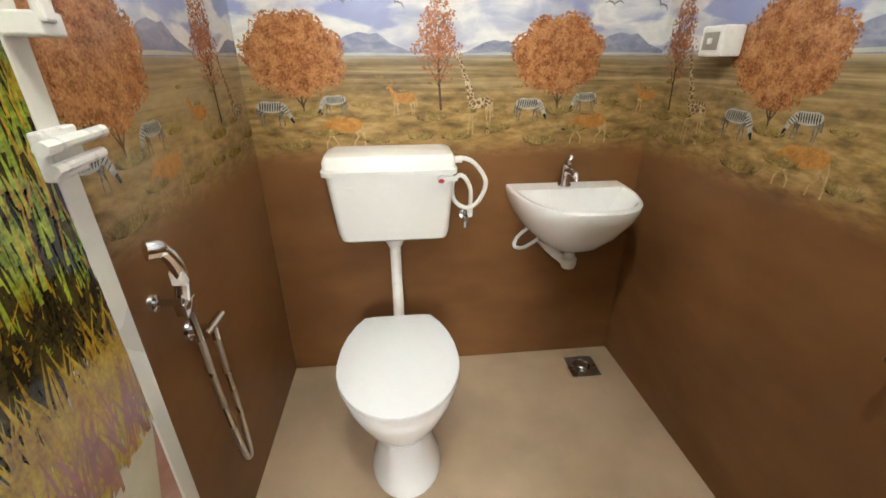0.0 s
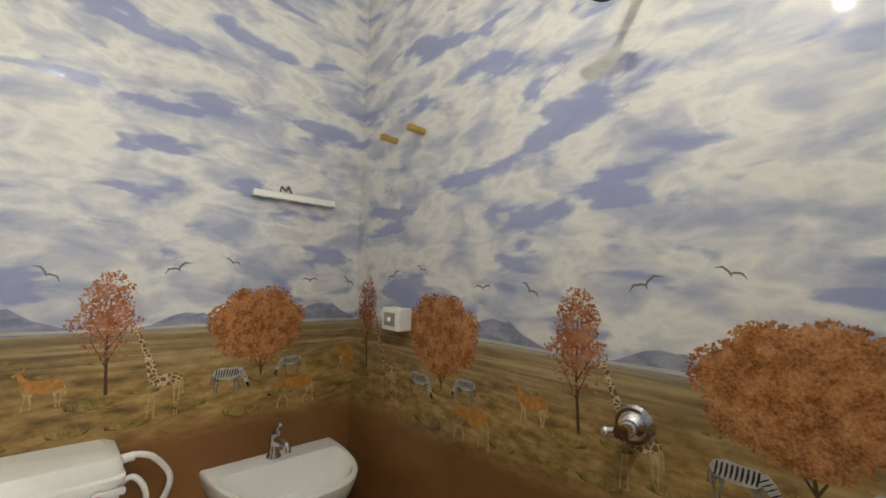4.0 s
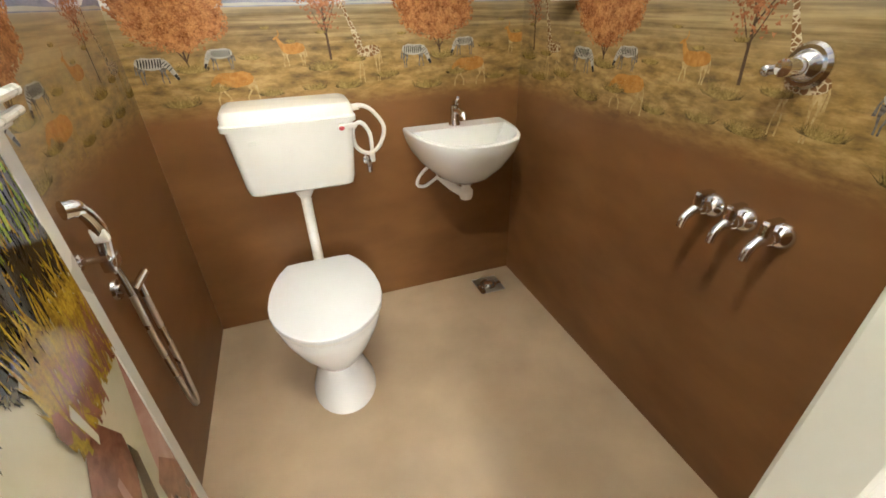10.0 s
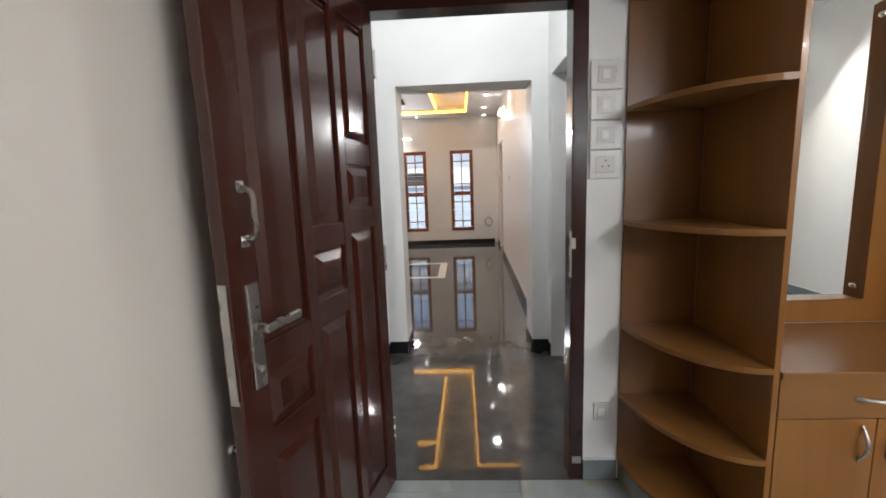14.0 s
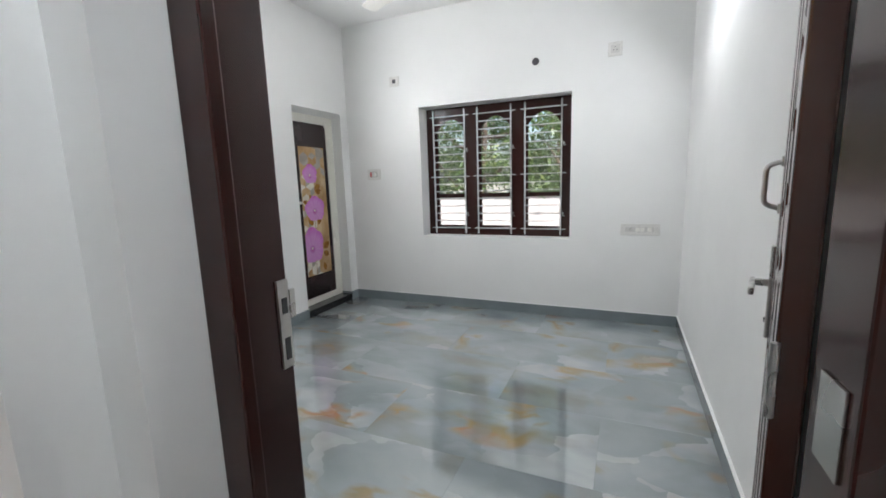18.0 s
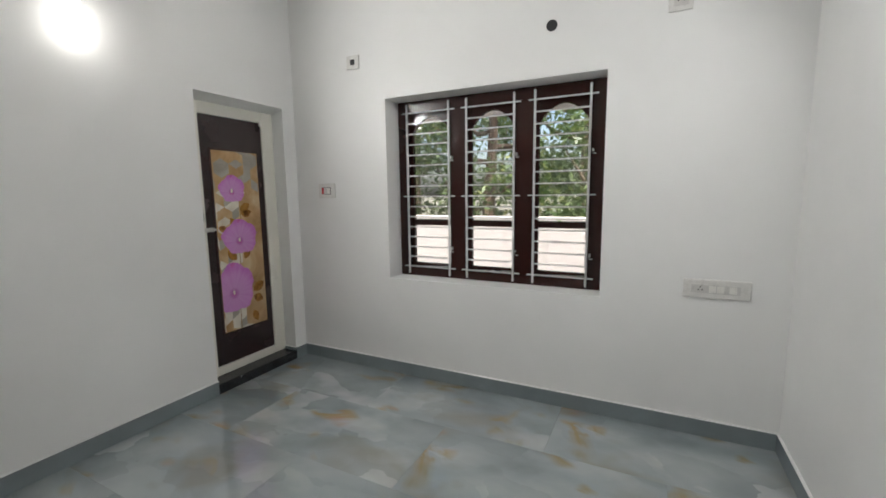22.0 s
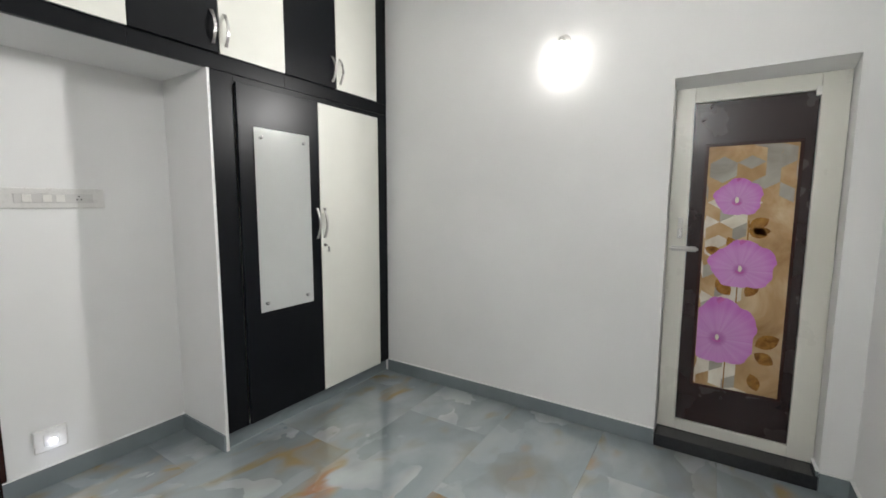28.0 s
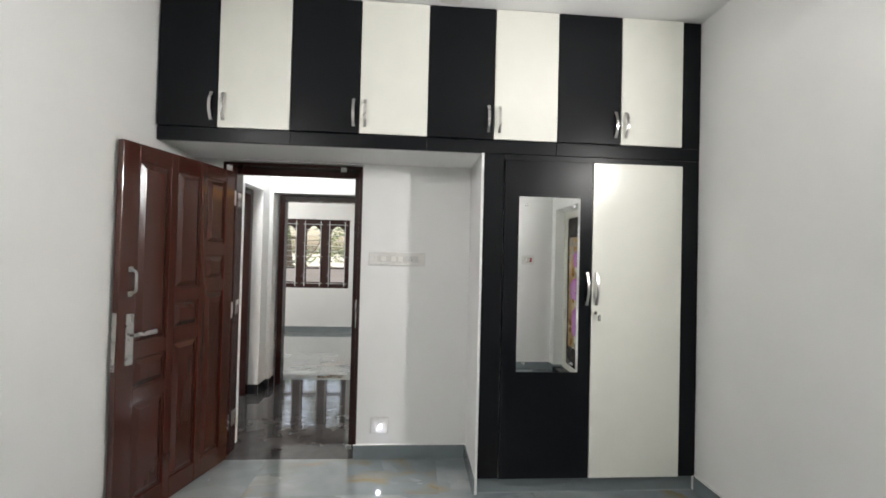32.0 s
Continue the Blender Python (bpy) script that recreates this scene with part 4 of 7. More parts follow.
# hexagon facets of the print
random.seed(5)
facets = {"print_cream": fresh(), "print_grey": fresh()}
hexr = 0.072
for row in range(14):
    for col in range(5):
        cy = PY1 - 0.01 - col * hexr * 1.74 - (row % 2) * hexr * 0.87
        cz = PZ1 - 0.02 - row * hexr * 1.5
        if not (PY0 + 0.16 < cy + 0.02) and row > 2:
            continue
        for q in range(3):
            if random.random() < 0.6:
                a0 = math.radians(30 + 120 * q)
                pts = [(cy, cz)] + [(cy + hexr * math.cos(a0 + math.radians(60 * i)), cz + hexr * math.sin(a0 + math.radians(60 * i))) for i in range(3)]
                pts = [(min(max(y, PY0 + 0.001), PY1 - 0.001), min(max(z, PZ0 + 0.001), PZ1 - 0.001)) for y, z in pts]
                area = abs(sum(pts[i][0] * pts[(i + 1) % 4][1] - pts[(i + 1) % 4][0] * pts[i][1] for i in range(4)))
                if area > 1e-5:
                    flat_poly(facets["print_grey" if (q == 1 or row < 3) else "print_cream"], pts, XF + 0.0021)
for key, fb in facets.items():
    part("print_facets", fb, M[key], pic)


def petal_mat(ey, ez, r):
    """Printed petals: deep throat, pale flare, violet rim, faint radial veins."""
    mat, nt, b = material("petal_print", 0.25, coat=0.4)
    tc = nt.nodes.new("ShaderNodeTexCoord")
    mp = nt.nodes.new("ShaderNodeMapping")
    mp.inputs["Location"].default_value = (0, -ey / r, -ez / r)
    mp.inputs["Scale"].default_value = (0, 1 / r, 1 / r)
    nt.links.new(tc.outputs["Object"], mp.inputs["Vector"])
    ln = nt.nodes.new("ShaderNodeVectorMath"); ln.operation = "LENGTH"
    nt.links.new(mp.outputs["Vector"], ln.inputs[0])
    base = ramp(nt, ln.outputs["Value"], [(0.0, (0.22, 0.05, 0.20)), (0.10, (0.40, 0.13, 0.38)), (0.25, (0.56, 0.27, 0.56)), (0.6, (0.58, 0.26, 0.58)), (0.95, (0.53, 0.16, 0.52))], True)
    sep = nt.nodes.new("ShaderNodeSeparateXYZ")
    nt.links.new(mp.outputs["Vector"], sep.inputs[0])
    ang = math_node(nt, "ARCTAN2", sep.outputs["Z"], sep.outputs["Y"])
    w = nt.nodes.new("ShaderNodeTexNoise"); w.noise_dimensions = "1D"
    w.inputs["Scale"].default_value, w.inputs["Detail"].default_value = 4.0, 3.0
    nt.links.new(ang, w.inputs["W"])
    vein = ramp(nt, w.outputs["Fac"], [(0.36, (0.42, 0.10, 0.42)), (0.52, (0.58, 0.26, 0.58)), (0.68, (0.68, 0.42, 0.68))])
    nt.links.new(mix(nt, 0.16, base, vein), b.inputs["Base Color"])
    return mat


def flower(cy, cz, ry, rz, cut=None):
    """A flat printed bloom: ruffled corolla, a notch at the top, a crease and a pale style in the throat."""
    lim = lambda y: min(max(y, PY0 + 0.002), PY1 - 0.002)
    bm = fresh()
    ring = []
    for k in range(60):
        a = 2 * math.pi * k / 60
        r = 1 + 0.06 * math.sin(5 * a + 0.6) + 0.03 * math.sin(3 * a + 2.0) + 0.022 * math.sin(11 * a) + 0.012 * math.sin(19 * a + 1)
        ring.append((lim(cy + ry * r * math.cos(a)), cz + rz * r * math.sin(a)))
    flat_poly(bm, ring, XF + 0.0014)
    ey, ez = cy + ry * 0.06, cz - rz * 0.22
    fl_ = part("printed_flower", bm, petal_mat(ey, ez, max(ry, rz) * 1.15), pic)
    bm = fresh()
    flat_poly(bm, [(lim(ey - ry * 0.16), cz + rz * 1.0), (lim(ey - ry * 0.02), cz + rz * 1.08), (lim(ey + ry * 0.10), cz + rz * 0.98), (lim(ey + ry * 0.03), cz + rz * 0.84)], XF + 0.0010)
    flat_poly(bm, [(ey + 0.022 * math.cos(a), ez - 0.004 + 0.016 * math.sin(a)) for a in [math.pi + math.pi * i / 8 for i in range(9)]] + [(ey + 0.014 * math.cos(a), ez - 0.004 + 0.007 * math.sin(a)) for a in [2 * math.pi - math.pi * i / 8 for i in range(9)]], XF + 0.0010)
    part("petal_fold", bm, M["petal_deep"], fl_)
    bm = fresh()
    flat_poly(bm, [(ey + 0.009 * math.cos(a), ez + 0.017 * math.sin(a) + 0.008) for a in [math.pi * 2 * i / 12 for i in range(12)]], XF + 0.0006)
    part("flower_eye", bm, M["print_cream"], fl_)


def leaf_print(cy, cz, ln, wd, ang):
    c, s = math.cos(math.radians(ang)), math.sin(math.radians(ang))
    pts = [(t * ln, wd * math.sin(math.pi * t) ** 0.8 * sg) for sg, seq in ((1, [0, .15, .3, .5, .7, .85]), (-1, [1, .85, .7, .5, .3, .15])) for t in seq]
    bm = fresh()
    flat_poly(bm, [(min(max(cy + u * c - v * s, PY0 + 0.001), PY1 - 0.001), cz + u * s + v * c) for u, v in pts], XF + 0.0017)
    part("printed_leaf", bm, M["leaf_brown"], pic)


pm = (PY0 + PY1) / 2
for y, z, ln, wd, an in ((pm - .01, 1.30, .09, .03, 200), (pm - .01, 1.31, .10, .032, 150), (pm - .03, 1.29, .08, .022, 175), (pm + .03, 1.17, .10, .028, 60), (pm + .10, 1.16, .09, .026, 20), (pm + .05, .93, .11, .035, 50), (pm - .02, .93, .10, .03, 120), (pm - .08, .66, .12, .04, 150), (pm - .08, .62, .1, .035, 210), (pm - .07, .5, .1, .03, 250)):
    leaf_print(y, z, ln, wd, an)
bm = fresh()
for y, z0_, z1_ in ((pm - .01, 1.15, 1.35), (pm + .02, .85, 1.0), (pm + .05, PZ0 + .002, .56)):
    flat_poly(bm, [(y - .003, z0_), (y + .003, z0_), (y + .003, z1_), (y - .003, z1_)], XF + 0.0018)
part("printed_stem", bm, M["leaf_brown"], pic)
flower(pm + 0.045, 1.475, 0.108, 0.100)
flower(pm + 0.005, 1.105, 0.150, 0.132)
flower(pm + 0.085, 0.715, 0.172, 0.19)
bm = fresh(); box(bm, XF - 0.022, XF - 0.004, -3.515, -3.49, 1.24, 1.36, 0.003)
part("pull_grip", bm, M["steel"], fl, "steel pull grip")
bm = fresh(); box(bm, XF - 0.016, XF - 0.004, -3.59, -3.465, 1.165, 1.195, 0.003); rod(bm, (XF - 0.024, -3.60, 1.18), (XF - 0.024, -3.455, 1.18), 0.007)
part("slide_bolt", bm, M["steel"], fl, "steel slide bolt")
bm = fresh(); box(bm, XF - 0.012, XF + 0.004, LY_0 - 0.004, LY_0 + 0.018, 1.975, 2.02, 0.002)
part("closer_tab", bm, M["pvc"], fl)
bm = fresh(); box(bm, B2X1 - 0.008, XF + 0.05, FD[0] + 0.001, FD[1] - 0.001, 0.001, FZ0 - 0.001, 0.003)
setting("trim_threshold", bm, M["granite_skirt"], "black granite door threshold", "threshold")


# ---- switch plates, sockets ----
def plate(name, axis, face, out, u0, u1, z0, z1, kind, label, category="switch"):
    pl = thing(name, label, category, (face, (u0 + u1) / 2, z0) if axis == "x" else ((u0 + u1) / 2, face, z0))

    def bx(n, a, b, d0, d1, lo, hi, mat, par, bev=0.002):
        bm = fresh()
        p, q = sorted((face + out * d0, face + out * d1))
        if axis == "x":
            box(bm, p, q, a, b, lo, hi, bev)
        else:
            box(bm, a, b, p, q, lo, hi, bev)
        return part(n, bm, M[mat], par)
    u, v, zm = u0, u1, (z0 + z1) / 2
    bx("plate", u0, u1, 0.0, 0.012, z0, z1, "plate", pl, 0.005)
    w, h = u1 - u0, z1 - z0
    um = (u0 + u1) / 2

    def socket(cu, cz, s=1.0, par=pl):
        for du, dz in ((0, 0.013), (-0.011, -0.006), (0.011, -0.006)):
            bx("pin_hole", cu + du * s - 0.0032, cu + du * s + 0.0032, 0.0148, 0.0162, cz + dz * s - 0.0032, cz + dz * s + 0.0032, "dark", par, 0)
    if kind == "wide":
        body = bx("module_strip", u0 + 0.15 * w, u1 - 0.12 * w, 0.012, 0.0145, z0 + 0.27 * h, z1 - 0.27 * h, "module", pl)
        for f in (0.26, 0.44, 0.56):
            bx("rocker", u0 + f * w - 0.017, u0 + f * w + 0.017, 0.0145, 0.0175, z0 + 0.32 * h, z1 - 0.32 * h, "pvc", pl, 0.001)
        socket(u0 + 0.74 * w, zm, 0.8)
    elif kind == "red":
        bx("module_strip", u0 + 0.24 * w, u1 - 0.2 * w, 0.012, 0.015, z0 + 0.26 * h, z1 - 0.26 * h, "dark", pl)
        bx("rocker", u0 + 0.26 * w, u0 + 0.44 * w, 0.015, 0.019, z0 + 0.29 * h, z1 - 0.29 * h, "pvc", pl, 0.001)
        bx("rocker", u0 + 0.45 * w, u0 + 0.64 * w, 0.015, 0.019, z0 + 0.29 * h, z1 - 0.29 * h, "module", pl, 0.001)
        bx("indicator", u0 + 0.66 * w, u1 - 0.22 * w, 0.015, 0.018, z0 + 0.29 * h, z1 - 0.29 * h, "red", pl, 0.001)
    elif kind == "socket":
        bx("module", u0 + 0.2 * w, u1 - 0.2 * w, 0.012, 0.015, z0 + 0.22 * h, z1 - 0.22 * h, "module", pl)
        socket(um, zm, min(1.2, h / 0.09))
    elif kind == "hook":
        bx("module", u0 + 0.22 * w, u1 - 0.22 * w, 0.012, 0.015, z0 + 0.22 * h, z1 - 0.22 * h, "module", pl)
        bx("rocker", um - 0.012, um + 0.018, 0.015, 0.019, zm - 0.018, zm + 0.018, "pvc", pl)
    elif kind == "hole":
        bx("module", um - 0.02, um + 0.02, 0.012, 0.014, zm - 0.02, zm + 0.02, "dark", pl)
    elif kind == "foot":
        bx("light_window", um - 0.03, um + 0.03, 0.012, 0.0135, zm - 0.03, zm + 0.03, "module", pl)
    return pl


plate("switch_board", "y", B2Y1, -1, 6.147, 6.559, 1.405, 1.505, "wide", "long white switch board with a socket on the wall")
ft = plate("foot_light", "y", B2Y1, -1, 6.19, 6.32, 0.185, 0.302, "foot", "square white foot light glowing near the floor", "light")
bm = fresh(); ball(bm, (6.262, B2Y1 - 0.016, 0.235), 0.010, 10, (1.3, 0.5, 1.0)); part("lens", bm, M["bulb"], ft)
plate("switch_board", "y", B2Y0, 1, 5.093, 5.413, 0.822, 0.927, "wide", "long white switch board below the window's sill")
plate("wall_socket", "y", B2Y0, 1, 5.447, 5.564, 2.37, 2.487, "socket", "white wall socket high beside the window", "socket")
plate("cable_outlet", "y", B2Y0, 1, 7.63, 7.745, 2.37, 2.47, "hole", "white cable outlet plate high on the wall", "outlet")
plate("geyser_switch", "y", B2Y0, 1, 7.915, 8.085, 1.395, 1.515, "red", "white switch plate with a red indicator")
bm = fresh(); lathe(bm, [(0.033, 0.0), (0.033, 0.004), (0.026, 0.005), (0.0001, 0.0055)], (6.187, B2Y0, 2.42), 20, "y")
piece("vent_hole", bm, M["dark"], "round dark pipe hole in the wall above the window", "hole")


# ---- wall lamps, fan ----
def bulb_lamp(axis, face, out, u, z, label, name="wall_lamp"):
    put = (lambda d, du, dz: (face + out * d, u + du, z + dz)) if axis == "x" else (lambda d, du, dz: (u + du, face + out * d, z + dz))
    la = thing(name, label, "lamp", put(0, 0, 0))
    bm = fresh(); lathe(bm, [(0.045, 0.0), (0.045, out * 0.012), (0.03, out * 0.02), (0.0001, out * 0.021)], put(0, 0, 0.03), 16, axis)
    part("base", bm, M["pvc"], la, smooth=40)
    bm = fresh(); tube(bm, [put(0.015, 0, 0.03), put(0.05, 0, 0.035), put(0.065, 0, 0.01)], 0.018, 10)
    part("holder", bm, M["pvc"], la, smooth=50)
    bm = fresh(); lathe(bm, [(0.014, 0.0), (0.02, -0.015), (0.032, -0.045), (0.034, -0.065), (0.026, -0.088), (0.0001, -0.096)], put(0.065, 0, 0.0), 16)
    part("bulb", bm, M["bulb"], la, "lit white bulb", smooth=60)
    return put(0.07, 0, -0.14)



# ---- bedroom one: dresser with rounded end shelves ----
FX, BXK = 4.21, DX - 0.004
SY0, SY1 = -0.597, -0.902


def quarter(bm, z, t, inset=0.0):
    """A quarter-round shelf, its curve from the wall's left end to the front."""
    n = 12
    pts = [(BXK - (BXK - FX - inset) * math.sin(math.pi / 2 * k / n), SY1 + (SY0 - inset - SY1) * math.cos(math.pi / 2 * k / n)) for k in range(n + 1)]
    pts = [(BXK, SY1)] + pts
    prism(bm, pts, "z", z - t, z)


dres = thing("corner_shelf_unit", "teak laminate open shelf unit with quarter-round shelves", "shelf", (4.45, -0.75, 0.0))
bm = fresh(); quarter(bm, 0.098, 0.097, 0.008); part("plinth", bm, M["marble"], dres, "curved grey tile plinth")
for z in (0.118, 0.428, 0.748, 1.195, 1.65, 2.06):
    bm = fresh(); quarter(bm, z, 0.020); part("shelf", bm, M["ply_flat"], dres)
# back panel takes the darkened teak: shelf shade put into its colour
bm = fresh(); box(bm, BXK - 0.012, BXK, SY1, SY0, 0.12, 2.13); part("back_panel", bm, M["ply_shaded"], dres)
bm = fresh(); box(bm, FX, BXK - 0.012, SY1 - 0.020, SY1, 0.10, 2.13, 0.002); part("side_panel", bm, M["ply"], dres)

DY0, DY1 = -0.924, -1.875
dt = thing("dressing_table", "teak laminate dressing table with drawers and cupboard doors", "dresser", (4.45, -1.3, 0.0))
bm = fresh(); box(bm, FX + 0.03, BXK, DY1, DY0, 0.001, 0.098); part("plinth", bm, M["marble"], dt, "grey tile plinth")
# carcass in the same teak with shade in its colour
bm = fresh(); box(bm, FX + 0.02, BXK, DY1, DY0, 0.099, 0.712); part("carcass", bm, M["ply_shaded"], dt)
bm = fresh(); box(bm, FX - 0.008, BXK - 0.02, DY1, DY0, 0.713, 0.738, 0.003); part("worktop", bm, M["ply_flat"], dt)
bm = fresh(); box(bm, BXK - 0.02, BXK, DY1, DY0, 0.739, 2.13); part("back_panel", bm, M["ply"], dt)


def pull(par, p0, p1, out):
    """A slim bowed pull between two points."""
    a, b = Vector(p0), Vector(p1)
    o = Vector(out)
    bm = fresh(); tube(bm, [a + (b - a) * (k / 8) + o * 0.028 * math.sin(math.pi * k / 8) for k in range(9)], 0.006, 8)
    part("handle", bm, M["steel"], par, "bowed satin steel handle", smooth=60)


ys = [DY0, -1.237, -1.556, DY1]
for k, (a, b) in enumerate(zip(ys, ys[1:])):
    bm = fresh(); box(bm, FX, FX + 0.019, b + 0.0015, a - 0.0015, 0.101, 0.573, 0.002)
    d_ = part("door", bm, M["ply"], dt, "teak laminate cupboard door")
    y = (b + 0.045) if k != 1 else (a - 0.045)
    pull(d_, (FX, y, 0.43), (FX, y, 0.55), (-1, 0, 0))
bm = fresh(); box(bm, FX, FX + 0.019, -1.556 + 0.0015, DY0 - 0.0015, 0.576, 0.711, 0.002)
d_ = part("drawer_front", bm, M["ply_flat"], dt, "teak laminate drawer front with a figured grain")
pull(d_, (FX, -1.16, 0.645), (FX, -1.30, 0.645), (-1, 0, 0))
bm = fresh(); box(bm, FX, FX + 0.019, DY1 + 0.0015, -1.556 - 0.0015, 0.576, 0.711, 0.002)
d_ = part("drawer_front", bm, M["ply_flat"], dt); pull(d_, (FX, -1.65, 0.645), (FX, -1.78, 0.645), (-1, 0, 0))
mr = thing("dressing_mirror", "frameless dressing mirror on four steel studs", "mirror", (BXK - 0.02, -1.33, 0.83))
bm = fresh(); box(bm, BXK - 0.034, BXK - 0.028, -1.568, -1.04, 0.84, 2.0, 0.001); part("pane", bm, M["mirror"], mr)
for y in (-1.09, -1.52):
    for z in (0.90, 1.94):
        bm = fresh(); lathe(bm, [(0.010, 0.014), (0.010, -0.006), (0.008, -0.012), (0.0001, -0.013)], (BXK - 0.034, y, z), 12, "x"); part("stud", bm, M["chrome"], mr, smooth=40)
tw = thing("tall_cupboard", "tall teak laminate cupboard beside the dressing table", "cupboard", (4.45, -2.2, 0.0))
bm = fresh(); box(bm, FX + 0.02, BXK, -2.75, DY1 - 0.002, 0.001, 2.13, 0.002); part("carcass", bm, M["ply"], tw)
for a, b in ((DY1 - 0.004, -2.31), (-2.313, -2.748)):
    bm = fresh(); box(bm, FX, FX + 0.019, b, a, 0.101, 2.128, 0.002); part("door", bm, M["ply"], tw)

# loft over the door
bm = fresh(); box(bm, 4.395, BXK, -2.75, WY - 0.001, 2.155, 2.20)
setting("ceiling_loft_bedroom_1", bm, M["ceiling"], "white painted underside of the loft", "ceiling")
lf = thing("loft_cupboard", "teak laminate loft cupboard over the door", "cupboard", (4.39, -0.5, 2.15))
bm = fresh(); box(bm, 4.372, 4.392, -2.75, WY - 0.002, 2.145, 2.235, 0.002); part("rail", bm, M["ply"], lf)
for k in range(8):
    a = WY - 0.004 - k * 0.436
    bm = fresh(); box(bm, 4.372, 4.391, a - 0.432, a, 2.238, CEIL - 0.003, 0.002); part("door", bm, M["ply"], lf)

# four plates in a column by the door
for k, kd in enumerate(("hook", "hook", "hook", "socket")):
    z = 1.838 - 0.1175 * (k + 1)
    plate("switch_plate", "x", DX, -1, -0.580, -0.453, z, z + 0.1165, kd, "square white switch plate in a column by the door" if kd != "socket" else "square white socket plate in a column by the door", "switch" if kd != "socket" else "socket")
plate("wall_switch", "x", DX, -1, -0.56, -0.49, 0.295, 0.38, "hook", "small white switch plate near the skirting")
tl = thing("tube_light", "lit fluorescent tube light on the bedroom wall", "lamp", (RX0, -2.93, 2.47))
bm = fresh(); box(bm, RX0, RX0 + 0.03, -3.53, -2.33, 2.45, 2.49, 0.004); part("batten", bm, M["pvc"], tl)
bm = fresh(); rod(bm, (RX0 + 0.045, -3.50, 2.47), (RX0 + 0.045, -2.36, 2.47), 0.013, 12); part("tube", bm, M["tube"], tl, "glowing white tube")
tl = thing("tube_light", "lit fluorescent tube light high on the bedroom wall", "lamp", (B2X0, -3.0, 2.48))
bm = fresh(); box(bm, B2X0, B2X0 + 0.03, -3.6, -2.4, 2.46, 2.50, 0.004); part("batten", bm, M["pvc"], tl)
bm = fresh(); rod(bm, (B2X0 + 0.045, -3.57, 2.48), (B2X0 + 0.045, -2.43, 2.48), 0.013, 12); part("tube", bm, M["tube"], tl, "glowing white tube")
# assumed tube out of sight, added to go with bedroom three's fill
tl = thing("tube_light", "added unseen tube light to brighten the third bedroom", "lamp", (3.1, 2.6, 2.5))
bm = fresh(); box(bm, 3.1, 3.13, 2.0, 3.2, 2.48, 2.52, 0.004); part("batten", bm, M["pvc"], tl)
bm = fresh(); rod(bm, (3.145, 2.03, 2.5), (3.145, 3.17, 2.5), 0.013, 12); part("tube", bm, M["tube"], tl, "glowing white tube")
bulb_lamp("x", B2X1, -1, -2.82, 2.40, "lit white bulb on the bedroom wall")


def ceiling_fan(x, y, z, top, turn, body, blade, label):
    fan = thing("ceiling_fan", label, "fan", (x, y, top))
    bm = fresh(); rod(bm, (x, y, top), (x, y, z + 0.05), 0.011); part("downrod", bm, M[body], fan)
    bm = fresh(); lathe(bm, [(0.055, 0), (0.05, -0.03), (0.02, -0.06)], (x, y, top), 18); part("canopy", bm, M[body], fan, smooth=40)
    bm = fresh(); lathe(bm, [(0.03, 0.07), (0.09, 0.045), (0.10, 0.01), (0.10, -0.025), (0.07, -0.05), (0.0001, -0.055)], (x, y, z), 24); part("motor", bm, M[body], fan, smooth=40)
    for k in range(3):
        bm = fresh()
        box(bm, 0.09, 0.20, -0.02, 0.02, -0.004, 0.002, 0.002)
        prism(bm, [(0.18, -0.045), (0.30, -0.062), (0.60, -0.058), (0.62, -0.03), (0.62, 0.03), (0.60, 0.055), (0.30, 0.06), (0.18, 0.045)], "z", -0.003, 0.003)
        bmesh.ops.transform(bm, matrix=pose(x, y, z, 0, 0, turn + 120 * k) @ pose(0, 0, 0, 9, 0, 0), verts=bm.verts)
        part("blade", bm, M[blade], fan)


ceiling_fan(6.62, -2.75, 2.62, CEIL, 212, "pvc", "cistern", "cream three-bladed ceiling fan at rest")



